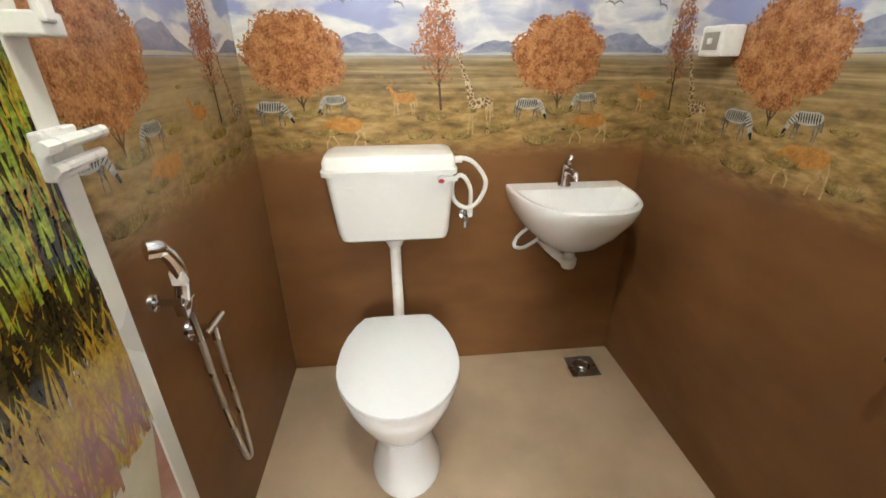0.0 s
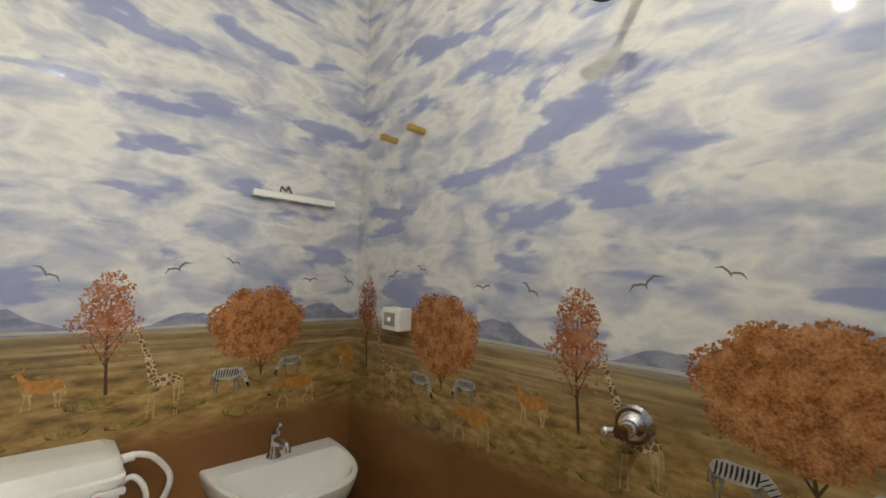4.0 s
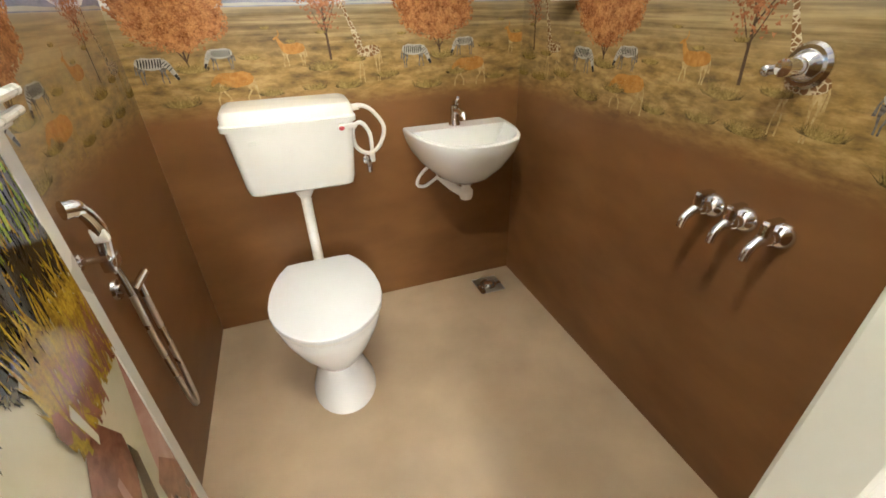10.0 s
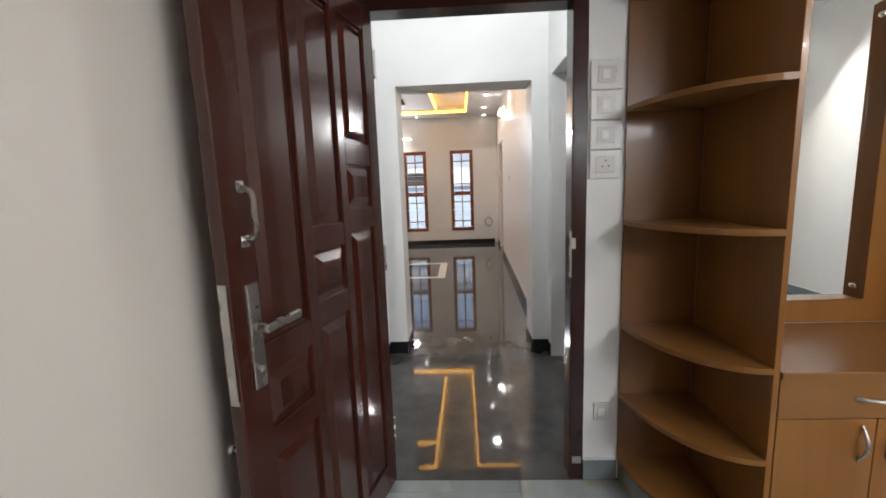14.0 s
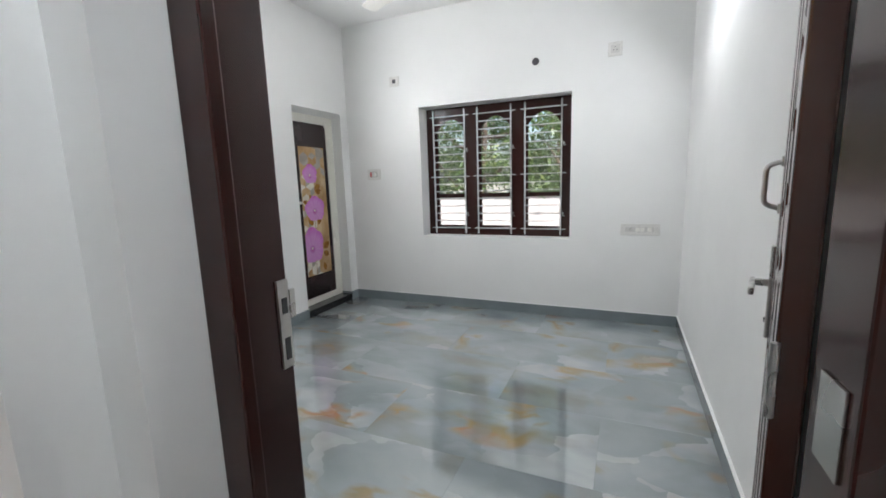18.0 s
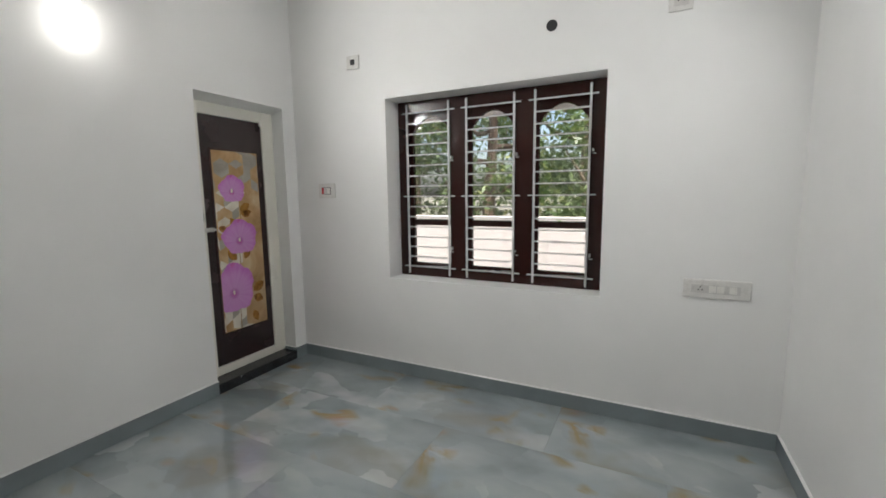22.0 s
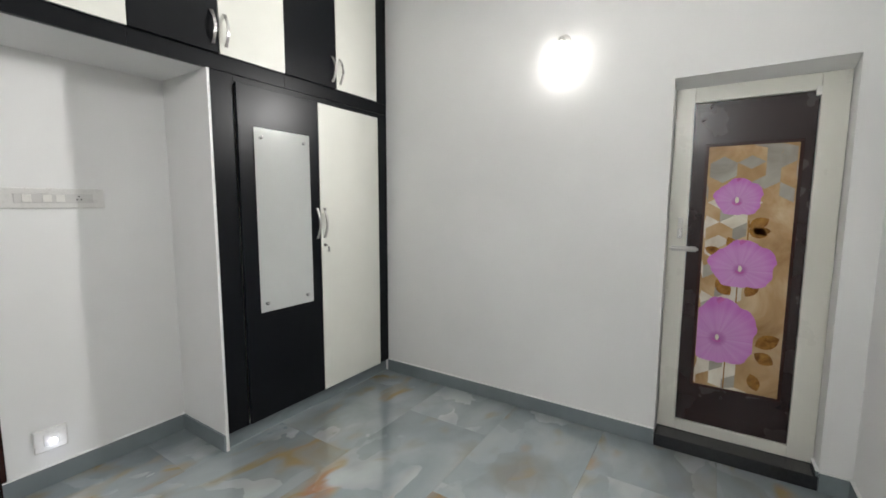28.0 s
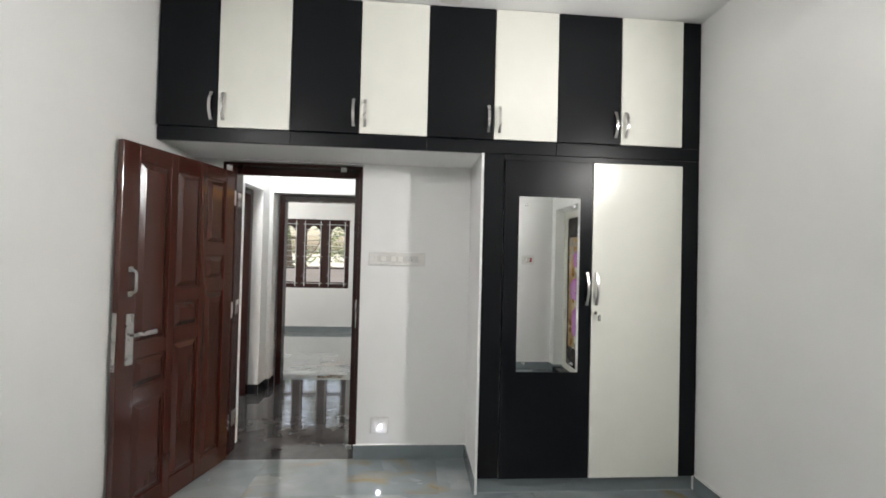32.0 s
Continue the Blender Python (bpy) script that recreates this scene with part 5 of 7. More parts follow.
# ---- bathroom: mural cladding ----
def mural_material(name):
    mat, nt, b = material(name, 0.3, coat=0.05, spec=0.17)
    b.inputs["Coat Roughness"].default_value = 0.02
    v = coords(nt)
    sep = nt.nodes.new("ShaderNodeSeparateXYZ")
    nt.links.new(v, sep.inputs[0])
    z = sep.outputs["Z"]
    wob = ntex(nt, coords(nt, (3, 3, 3)), 1.6, 3)
    zz = math_node(nt, "ADD", z, math_node(nt, "MULTIPLY", math_node(nt, "SUBTRACT", wob, 0.5), 0.05))
    # clouds: wide soft banks with violet-blue gaps
    cv = coords(nt, (2.2, 2.2, 4.8))
    c1, c2 = ntex(nt, cv, 2.6, 6, 0.55, 0.35), ntex(nt, coords(nt, (1.1, 1.1, 3.6), (0.3, 0.2, 0.4)), 3.1, 3, 0.45, 0.3)
    sky = ramp(nt, c1, [(0.34, (0.33, 0.345, 0.45)), (0.44, (0.43, 0.435, 0.50)), (0.52, (0.55, 0.545, 0.55)), (0.58, (0.65, 0.635, 0.60)), (0.70, (0.50, 0.495, 0.51))])
    gap = ramp(nt, math_node(nt, "ADD", math_node(nt, "MULTIPLY", c2, 0.72), math_node(nt, "MULTIPLY", c1, 0.28)), [(0.405, (1, 1, 1)), (0.455, (0, 0, 0))])
    sky = mix(nt, math_node(nt, "MULTIPLY", gap, 0.85), sky, (0.24, 0.265, 0.45))
    # dry plain: ochre grass in level streaks
    gv = coords(nt, (3.0, 3.0, 13))
    g = ntex(nt, gv, 2.4, 5, 0.6)
    grass = ramp(nt, g, [(0.34, (0.12, 0.074, 0.026)), (0.45, (0.265, 0.165, 0.055)), (0.56, (0.40, 0.25, 0.088)), (0.68, (0.50, 0.335, 0.135))])
    tv = coords(nt, (6, 6, 14))
    tuft = ramp(nt, ntex(nt, tv, 1.6, 4, 0.6), [(0.58, (0, 0, 0)), (0.66, (1, 1, 1))])
    grass = mix(nt, math_node(nt, "MULTIPLY", tuft, 0.78), grass, (0.10, 0.07, 0.028))
    clump = ramp(nt, ntex(nt, coords(nt, (1.0, 1.0, 2.6)), 16, 5, 0.65), [(0.36, (0.07, 0.046, 0.018)), (0.5, (0.265, 0.165, 0.055)), (0.66, (0.48, 0.325, 0.135))])
    grass = mix(nt, 0.55, grass, clump)
    far = nt.nodes.new("ShaderNodeMapRange")
    far.inputs["From Min"].default_value, far.inputs["From Max"].default_value = 1.13, 1.24
    nt.links.new(z, far.inputs["Value"])
    band = ramp(nt, ntex(nt, coords(nt, (0.9, 0.9, 24)), 2.2, 4, 0.6), [(0.40, (0.13, 0.092, 0.05)), (0.50, (0.25, 0.18, 0.09)), (0.62, (0.40, 0.31, 0.17))])
    grass = mix(nt, math_node(nt, "MULTIPLY", far.outputs[0], 0.75), grass, band)
    rim = nt.nodes.new("ShaderNodeMapRange")
    rim.inputs["From Min"].default_value, rim.inputs["From Max"].default_value = 1.272, 1.305
    nt.links.new(zz, rim.inputs["Value"])
    grass = mix(nt, math_node(nt, "MULTIPLY", rim.outputs[0], 0.5), grass, (0.33, 0.29, 0.22))
    earth = ramp(nt, ntex(nt, coords(nt, (1.2, 1.2, 2.5)), 2.2, 4), [(0.3, (0.16, 0.072, 0.026)), (0.7, (0.225, 0.107, 0.040))])
    low = nt.nodes.new("ShaderNodeMapRange")
    low.inputs["From Min"].default_value, low.inputs["From Max"].default_value = 0.935, 1.03
    nt.links.new(zz, low.inputs["Value"])
    c = mix(nt, low.outputs[0], earth, grass)
    hi = nt.nodes.new("ShaderNodeMapRange")
    hi.inputs["From Min"].default_value, hi.inputs["From Max"].default_value = 1.298, 1.312
    nt.links.new(z, hi.inputs["Value"])
    c = mix(nt, hi.outputs[0], c, sky)
    nt.links.new(c, b.inputs["Base Color"])
    grey_rough(nt, b, ntex(nt, v, 2, 3), 0.28, 0.36)
    return mat


M["mural"] = mural_material("savanna_mural")
def clad(name, *boxes):
    bm = fresh()
    for bx in boxes:
        box(bm, *bx)
    return setting(name, bm, M["mural"], "glossy savanna mural cladding over brown dado", "wall cladding")
mur_back = clad("wall_mural_back", (BX0, BX1, BY1, BY1 + 0.0095, -0.02, CEIL))
mur_right = clad("wall_mural_right", (BX1, BX1 + 0.0095, BY0 - 0.0095, BY1 + 0.0095, -0.02, CEIL))
mur_left = clad("wall_mural_left", (BX0 - 0.0095, BX0, BY0 - 0.0095, BY1 + 0.0095, -0.02, 2.33), (BX0 - 0.0095, BX0, BY0 - 0.0095, 1.46, 2.33, CEIL), (BX0 - 0.0095, BX0, 1.76, BY1 + 0.0095, 2.33, CEIL), (BX0 - 0.0095, BX0, 1.46, 1.76, 2.80, CEIL))
mur_front = clad("wall_mural_front", (BX0, BD0, BY0 - 0.0095, BY0, -0.02, CEIL), (BD1, BX1, BY0 - 0.0095, BY0, -0.02, CEIL), (BD0, BD1, BY0 - 0.0095, BY0, 2.1, CEIL))
S_R = BX1 + (BY1 - BY0)          # strip coordinate where the right wall ends


def on_wall(s, z, d):
    """A point of the unrolled mural strip, d in front of the cladding."""
    d = 0.0002 + 0.4 * d
    if s < BX0:
        return (BX0 + d, BY1 - (BX0 - s), z)
    if s <= BX1:
        return (s, BY1 - d, z)
    if s <= S_R:
        return (BX1 - d, BY1 - (s - BX1), z)
    return (BX1 - (s - S_R), BY0 + d, z)


def wall_for(s):
    return mur_left if s < BX0 else mur_back if s <= BX1 else mur_right if s <= S_R else mur_front


def clip_s(s, s0):
    lo, hi = (BX0 - BY1 + BY0, BX0) if s0 < BX0 else (BX0, BX1) if s0 <= BX1 else (BX1, S_R) if s0 <= S_R else (S_R, S_R + BX1 - BD1)
    return min(max(s, lo + 0.0005), hi - 0.0005)


def poly(bm, pts, d, s0):
    if s0 > S_R + BX1 - BD1 or s0 < BX0 - BY1 + BY0:
        return
    vs = [bm.verts.new(on_wall(clip_s(s, s0), z, d)) for s, z in pts]
    try:
        bm.faces.new(vs)
    except ValueError:
        pass


def painted(name, bm, mat, wall_of):
    if bm.faces:
        part(name, bm, mat, wall_of)
    else:
        bm.free()


def island_mat(name, stops, rough=0.14, clump=30.0):
    mat, nt, b = material(name, rough, coat=0.1, spec=0.3)
    geo = nt.nodes.new("ShaderNodeNewGeometry")
    v = coords(nt)
    base = ramp(nt, geo.outputs["Random Per Island"], stops)
    c = mix(nt, 0.5, base, ramp(nt, ntex(nt, v, clump, 3, 0.6), [(0.40, tuple(q * 0.75 for q in stops[0][1])), (0.62, stops[-1][1])]))
    c = mix(nt, 0.25, c, ramp(nt, ntex(nt, v, 190, 2), [(0.38, tuple(q * 0.6 for q in stops[0][1])), (0.62, stops[-1][1])]))
    nt.links.new(c, b.inputs["Base Color"])
    return mat


M["fall_leaf"] = island_mat("autumn_leaf_paint", [(0.0, (0.145, 0.046, 0.014)), (0.4, (0.31, 0.108, 0.032)), (0.7, (0.43, 0.165, 0.052)), (1.0, (0.56, 0.27, 0.115))])
M["red_leaf"] = island_mat("red_leaf_paint", [(0.0, (0.18, 0.062, 0.025)), (0.5, (0.38, 0.14, 0.06)), (1.0, (0.50, 0.23, 0.12))])
M["twig"] = plain("painted_bark", (0.09, 0.055, 0.035), 0.2)
M["hill"] = print_mat("painted_hill", [(0.3, (0.17, 0.18, 0.26)), (0.5, (0.24, 0.25, 0.34)), (0.7, (0.33, 0.34, 0.42))], 9, 0.15, 5, (2, 2, 4))
M["mist"] = print_mat("painted_haze", [(0.3, (0.36, 0.36, 0.34)), (0.7, (0.5, 0.49, 0.44))], 6, 0.15)
M["bird"] = plain("painted_wing", (0.16, 0.15, 0.15), 0.2)
M["fawn"] = print_mat("painted_ochre", [(0.35, (0.36, 0.155, 0.035)), (0.65, (0.50, 0.25, 0.07))], 60, 0.15)
M["pale_leg"] = print_mat("painted_pale_ochre", [(0.35, (0.34, 0.22, 0.09)), (0.65, (0.52, 0.39, 0.20))], 70, 0.15)
M["grey_leg"] = print_mat("painted_grey", [(0.35, (0.07, 0.06, 0.055)), (0.65, (0.22, 0.20, 0.18))], 70, 0.15)
M["dry_grass"] = island_mat("painted_dry_grass", [(0.0, (0.16, 0.105, 0.03)), (0.5, (0.27, 0.19, 0.062)), (1.0, (0.42, 0.31, 0.12))])
M["shrub"] = island_mat("painted_shrub", [(0.0, (0.045, 0.032, 0.014)), (0.5, (0.12, 0.086, 0.035)), (1.0, (0.28, 0.20, 0.08))])


def patch_mat():
    mat, nt, b = material("painted_patches", 0.15, coat=0.35)
    w = node(nt, "TexVoronoi", Scale=72.0)
    w.feature = "DISTANCE_TO_EDGE"
    nt.links.new(coords(nt), w.inputs["Vector"])
    nt.links.new(ramp(nt, w.outputs["Distance"], [(0.04, (0.58, 0.49, 0.34)), (0.11, (0.20, 0.105, 0.045))]), b.inputs["Base Color"])
    return mat


M["patch"] = patch_mat()
M["stripe"] = print_mat("painted_pale_hide", [(0.35, (0.34, 0.32, 0.29)), (0.65, (0.46, 0.44, 0.41))], 60, 0.15)
M["dark_stripe"] = plain("painted_dark_stripe", (0.03, 0.028, 0.028), 0.2)
rnd = random.Random(11)


def crown(s0, zc, rs, rz, n, size, d0, key, name, sparse=0.0):
    """A painted crown: many small ragged leaf clumps with an uneven outline."""
    bm = fresh()
    lobes = [(s0 + rs * 0.62 * math.cos(a), zc + rz * 0.6 * math.sin(a), rnd.uniform(0.42, 0.55)) for a in [2 * math.pi * k / 7 + 0.3 for k in range(7)]] + [(s0, zc, 0.7)]
    if n > 1000:
        for k, (ls, lz, lr) in enumerate(lobes):
            blob(bm, ls, lz, rs * lr * 0.8, rz * lr * 0.8, d0 - 0.0001 - 0.00006 * k, s0)
    for k in range(n):
        ls, lz, lr = lobes[k % 8]
        a, r = rnd.uniform(0, 2 * math.pi), math.sqrt(rnd.random()) * lr
        s, z = ls + rs * r * math.cos(a), lz + rz * r * math.sin(a)
        q = size * rnd.uniform(0.55, 1.25)
        m = 7
        off = rnd.uniform(0, 6)
        pts = [(s + q * (1.0 if i % 2 else 0.45) * math.cos(off + 2 * math.pi * i / m / 1.0), z + q * (1.0 if i % 2 else 0.45) * math.sin(off + 2 * math.pi * i / m)) for i in range(m)]
        poly(bm, pts, d0 + 0.0008 * rnd.random(), s0)
    painted(name, bm, M[key], wall_for(s0))


def strokes(s0, lines, d, key, name, w=0.004):
    """Tapered brush strokes: lists of (s, z, half width)."""
    bm = fresh()
    for line in lines:
        left, right = [], []
        for i, (s, z, h) in enumerate(line):
            a, b = line[max(i - 1, 0)], line[min(i + 1, len(line) - 1)]
            dx, dz = b[0] - a[0], b[1] - a[1]
            ln = math.hypot(dx, dz) or 1
            nx, nz = -dz / ln, dx / ln
            left.append((s + nx * h, z + nz * h)); right.append((s - nx * h, z - nz * h))
        for i in range(len(line) - 1):
            poly(bm, [left[i], left[i + 1], right[i + 1], right[i]], d, s0)
    painted(name, bm, M[key], wall_for(s0))


def blob(bm, s, z, rs, rz, d, s0, tilt=0.0, n=14):
    c, q = math.cos(tilt), math.sin(tilt)
    poly(bm, [(s + rs * math.cos(a) * c - rz * math.sin(a) * q, z + rs * math.cos(a) * q + rz * math.sin(a) * c) for a in [2 * math.pi * k / n for k in range(n)]], d, s0)


def beast(s, z, ln, key, leg_key, flip=1, name="painted_shape", limbs=None, lift=0.0, stride=0.0):
    """A plain four-legged painted shape of tapered strokes, feet at z, of body length ln."""
    f = flip * ln
    put = lambda line: [(s + f * u, z + ln * (v + lift * min(1.0, v / 0.5)), ln * h) for u, v, h in line]
    up = limbs or [[(0.34, 0.74, 0.15), (0.50, 0.60, 0.115), (0.62, 0.42, 0.085)], [(0.58, 0.46, 0.08), (0.68, 0.26, 0.075), (0.74, 0.10, 0.045)]]
    for k, line in enumerate([[(-0.50, 0.64, 0.06), (-0.42, 0.68, 0.155), (-0.25, 0.70, 0.20), (0.0, 0.66, 0.205), (0.22, 0.68, 0.195), (0.36, 0.72, 0.15), (0.43, 0.72, 0.07)]] + up):
        strokes(s, [put(line)], 0.0027 + 0.0003 * k, key, name)
    if key == "stripe":
        bars = [[(u - 0.035, 0.535, 0.014), (u, 0.68, 0.026), (u + 0.02, 0.83, 0.017)] for u in (-0.40, -0.31, -0.22, -0.13, -0.04, 0.05, 0.14, 0.23, 0.31)]
        bars += [[(u - 0.09, v - 0.06, 0.008), (u, v, 0.017), (u + 0.09, v + 0.06, 0.008)] for u, v in ((0.39, 0.69), (0.45, 0.63), (0.51, 0.56), (0.57, 0.47))]
        bars += [[(0.66, 0.29, 0.06), (0.71, 0.18, 0.052), (0.745, 0.10, 0.04)]]
        strokes(s, [put(line) for line in bars], 0.0042, "dark_stripe", name + "_stripes")
    legs = [(-0.42, -0.46 - stride, -0.43 - 1.6 * stride), (-0.32, -0.30 - stride, -0.35 + stride), (0.24, 0.26 + stride, 0.22), (0.36, 0.35 + stride, 0.40 + 1.6 * stride)]
    for k, (a, b, c) in enumerate(legs):
        strokes(s, [put([(a, 0.56, 0.085), (b, 0.36, 0.03), (c, 0.18, 0.02), (c + 0.01, 0.0, 0.022)])], 0.0022 + 0.0001 * k, leg_key, name + "_legs")
    strokes(s, [put([(-0.47, 0.74, 0.03), (-0.54, 0.55, 0.02), (-0.55, 0.34, 0.035)])], 0.0021, leg_key, name + "_tail")


DEER = [[(0.34, 0.76, 0.12), (0.46, 0.92, 0.075), (0.52, 1.08, 0.055)], [(0.49, 1.12, 0.06), (0.58, 1.10, 0.05), (0.68, 1.04, 0.025)], [(0.48, 1.14, 0.02), (0.42, 1.27, 0.018), (0.46, 1.40, 0.008)]]
GRAZER = [[(0.34, 0.74, 0.13), (0.46, 0.72, 0.085), (0.56, 0.64, 0.06)], [(0.54, 0.66, 0.065), (0.62, 0.58, 0.05), (0.68, 0.50, 0.025)]]
GIRAFFE = [[(0.30, 0.80, 0.16), (0.46, 1.05, 0.11), (0.66, 1.52, 0.075), (0.80, 1.92, 0.06)], [(0.77, 1.98, 0.065), (0.88, 1.95, 0.055), (0.98, 1.86, 0.03)], [(0.76, 2.02, 0.02), (0.74, 2.12, 0.02)]]


P0, PER = 1.984, 0.93
for rep in range(-3, 4):
    s = P0 + rep * PER
    if s < BX0 - 1.75 or s > S_R + 0.5:
        continue
    w = wall_for(s)
    # hills and haze behind
    for ds, zt, ww in ((0.21, 1.352, 0.16), (0.675, 1.377, 0.2)):
        sc = s + ds
        bm = fresh()
        pts = [(-1, 0), (-0.7, 0.22), (-0.45, 0.62), (-0.3, 0.85), (-0.1, 1.0), (0.1, 0.9), (0.22, 0.96), (0.45, 0.5), (0.75, 0.2), (1, 0)]
        base = 1.305
        for (a, ha), (b2, hb) in zip(pts, pts[1:]):
            poly(bm, [(sc + a * ww, base - 0.004), (sc + b2 * ww, base - 0.004), (sc + b2 * ww, base + (zt - base) * hb), (sc + a * ww, base + (zt - base) * ha)], 0.0006, sc)
        painted("painted_hill", bm, M["hill"], wall_for(sc))
        strokes(sc, [[(sc - ww * 1.1, 1.306, 0.003), (sc, 1.309, 0.005), (sc + ww * 1.1, 1.306, 0.003)]], 0.0009, "mist", "painted_haze")
    # slender red tree
    strokes(s, [[(s + 0.006, 1.12, 0.0045), (s - 0.002, 1.25, 0.0035), (s, 1.40, 0.002)], [(s, 1.26, 0.0025), (s - 0.045, 1.35, 0.0012)], [(s, 1.25, 0.0025), (s + 0.05, 1.33, 0.0012)], [(s, 1.21, 0.002), (s + 0.035, 1.29, 0.001)], [(s, 1.20, 0.002), (s - 0.04, 1.28, 0.001)]], 0.0012, "twig", "painted_trunk")
    crown(s - 0.002, 1.385, 0.060, 0.092, 620, 0.0058, 0.0016, "red_leaf", "painted_crown")
    crown(s - 0.005, 1.325, 0.085, 0.045, 380, 0.0055, 0.0016, "red_leaf", "painted_crown")
    crown(s, 1.255, 0.06, 0.035, 70, 0.006, 0.0016, "red_leaf", "painted_crown")
    # broad orange tree
    t = s + 0.435
    strokes(t, [[(t + 0.012, 1.12, 0.0035), (t + 0.006, 1.18, 0.003), (t, 1.26, 0.003)], [(t + 0.01, 1.14, 0.0025), (t - 0.05, 1.24, 0.0015)], [(t + 0.01, 1.14, 0.0025), (t + 0.06, 1.23, 0.0015)]], 0.0012, "twig", "painted_trunk")
    crown(t, 1.308, 0.165, 0.130, 4600, 0.0056, 0.0018, "fall_leaf", "painted_crown")
    crown(t, 1.195, 0.085, 0.03, 160, 0.006, 0.0019, "fall_leaf", "painted_crown")
    # tall patched shape, grazing shapes, fawn shapes
    g = s + 0.148
    beast(g, 1.03, 0.096, "patch", "pale_leg", -1, "painted_tall_shape", [[(u, v + (0.36 if v > 0.9 else 0.05), h) for u, v, h in line] for line in GIRAFFE], 0.5)
    beast(s + 0.335, 1.075, 0.095, "stripe", "grey_leg", 1)
    beast(s + 0.555, 1.108, 0.078, "stripe", "grey_leg", -1)
    beast(s + 0.582, 0.988, 0.125, "fawn", "pale_leg", -1, limbs=GRAZER, stride=0.09)
    bm = fresh()
    for k in range(34):
        u, v = rnd.uniform(-0.44, 0.38), rnd.uniform(0.60, 0.86)
        blob(bm, s + 0.582 - 0.125 * u, 0.988 + 0.125 * v, 0.0012, 0.001, 0.0042, s + 0.582, n=5)
    painted("painted_spots", bm, M["pale_leg"], wall_for(s + 0.582))
    beast(s + 0.80, 1.105, 0.088, "fawn", "pale_leg", -1, limbs=DEER)
    # shrubs
    for ds, z, q in ((0.06, 1.03, 0.06), (0.39, 1.01, 0.07), (0.70, 1.02, 0.05), (0.22, 1.06, 0.055), (0.65, 1.145, 0.035), (0.455, 1.12, 0.06), (0.86, 1.03, 0.05), (-0.03, 1.1, 0.06), (0.52, 1.05, 0.05), (0.10, 1.12, 0.04), (0.29, 1.20, 0.018), (0.72, 1.235, 0.016), (0.91, 1.215, 0.02), (0.80, 1.19, 0.018)):
        sc = s + ds
        for key, count, reach, thick, depth in (("shrub", 110, 0.6, 0.0022, 0.0029), ("dry_grass", 130, 1.0, 0.0012, 0.0034)):
            bm = fresh()
            for k in range(count):
                a = rnd.uniform(-1.0, 1.0)
                r = q * reach * rnd.uniform(0.35, 1.0)
                u = rnd.uniform(-1, 1)
                bs, zb = sc + (0.85 if reach < 1 else 0.6) * u * q, z - q * 0.3 + 0.12 * q * u * u
                poly(bm, [(bs - thick, zb), (bs + thick, zb), (bs + r * math.sin(a), zb + r * math.cos(a) * 0.8)], depth + 0.0004 * rnd.random(), sc)
            painted("painted_shrub", bm, M[key], wall_for(sc))
    # wings in the sky
    for ds, z, q, tl in ((0.165, 1.492, 0.042, 0.5), (0.325, 1.52, 0.03, -0.35), (0.615, 1.465, 0.035, 0.05), (0.785, 1.465, 0.036, -0.6)):
        sc = s + ds
        c, q2 = math.cos(tl), math.sin(tl)
        line = [(-1, 0.05), (-0.6, 0.28), (-0.15, 0.12), (0, 0), (0.15, 0.12), (0.6, 0.25), (1, -0.02)]
        strokes(sc, [[(sc + q * (u * c - v * q2), z + q * (u * q2 + v * c), q * (0.075 if abs(u) < 0.7 else 0.015)) for u, v in line], [(sc - q * 0.05, z + q * 0.05, q * 0.07), (sc + q * 0.08, z - q * 0.2, q * 0.02)]], 0.0012, "bird", "painted_wing")


# ---- bathroom: toilet, cistern, basin ----
def oval(cx, cy, rx, ry0, ry1, z, n=28, flat=None):
    """An egg: half depth ry0 to the front (-y), ry1 to the back; flat cuts the back at cy + flat."""
    out = []
    for k in range(n):
        a = 2 * math.pi * k / n
        y = math.sin(a) * (ry1 if math.sin(a) > 0 else ry0)
        x = math.cos(a) * rx
        if flat is not None and y > flat:
            y = flat
        out.append((cx + x, cy + y, z))
    return out


TX, TY = 1.797, 2.12
toilet = thing("toilet", "white ceramic toilet with its lid closed", "toilet", (TX, TY, -0.02))
bm = fresh()
loft(bm, [oval(TX + 0.008, TY + 0.02, 0.122, 0.16, 0.16, -0.02), oval(TX + 0.008, TY + 0.02, 0.118, 0.155, 0.158, 0.01), oval(TX + 0.005, TY + 0.03, 0.090, 0.112, 0.14, 0.08), oval(TX, TY + 0.03, 0.078, 0.095, 0.14, 0.13),
          oval(TX, TY + 0.02, 0.105, 0.14, 0.16, 0.19), oval(TX, TY + 0.01, 0.15, 0.195, 0.21, 0.285), oval(TX, TY, 0.176, 0.22, 0.245, 0.36), oval(TX, TY, 0.182, 0.226, 0.25, 0.397), oval(TX, TY, 0.176, 0.22, 0.245, 0.405)])
part("bowl", bm, M["ceramic"], toilet, smooth=50)
bm = fresh()
loft(bm, [oval(TX, TY, 0.184, 0.228, 0.305, 0.406, flat=0.245), oval(TX, TY, 0.189, 0.233, 0.31, 0.412, flat=0.248), oval(TX, TY, 0.189, 0.233, 0.31, 0.421, flat=0.248)])
part("seat", bm, M["pvc"], toilet, smooth=40)
bm = fresh()
loft(bm, [oval(TX, TY, 0.190, 0.234, 0.312, 0.422, flat=0.250), oval(TX, TY, 0.192, 0.236, 0.315, 0.429, flat=0.252), oval(TX, TY, 0.190, 0.234, 0.312, 0.437, flat=0.250), oval(TX, TY, 0.178, 0.222, 0.298, 0.441, flat=0.240)])
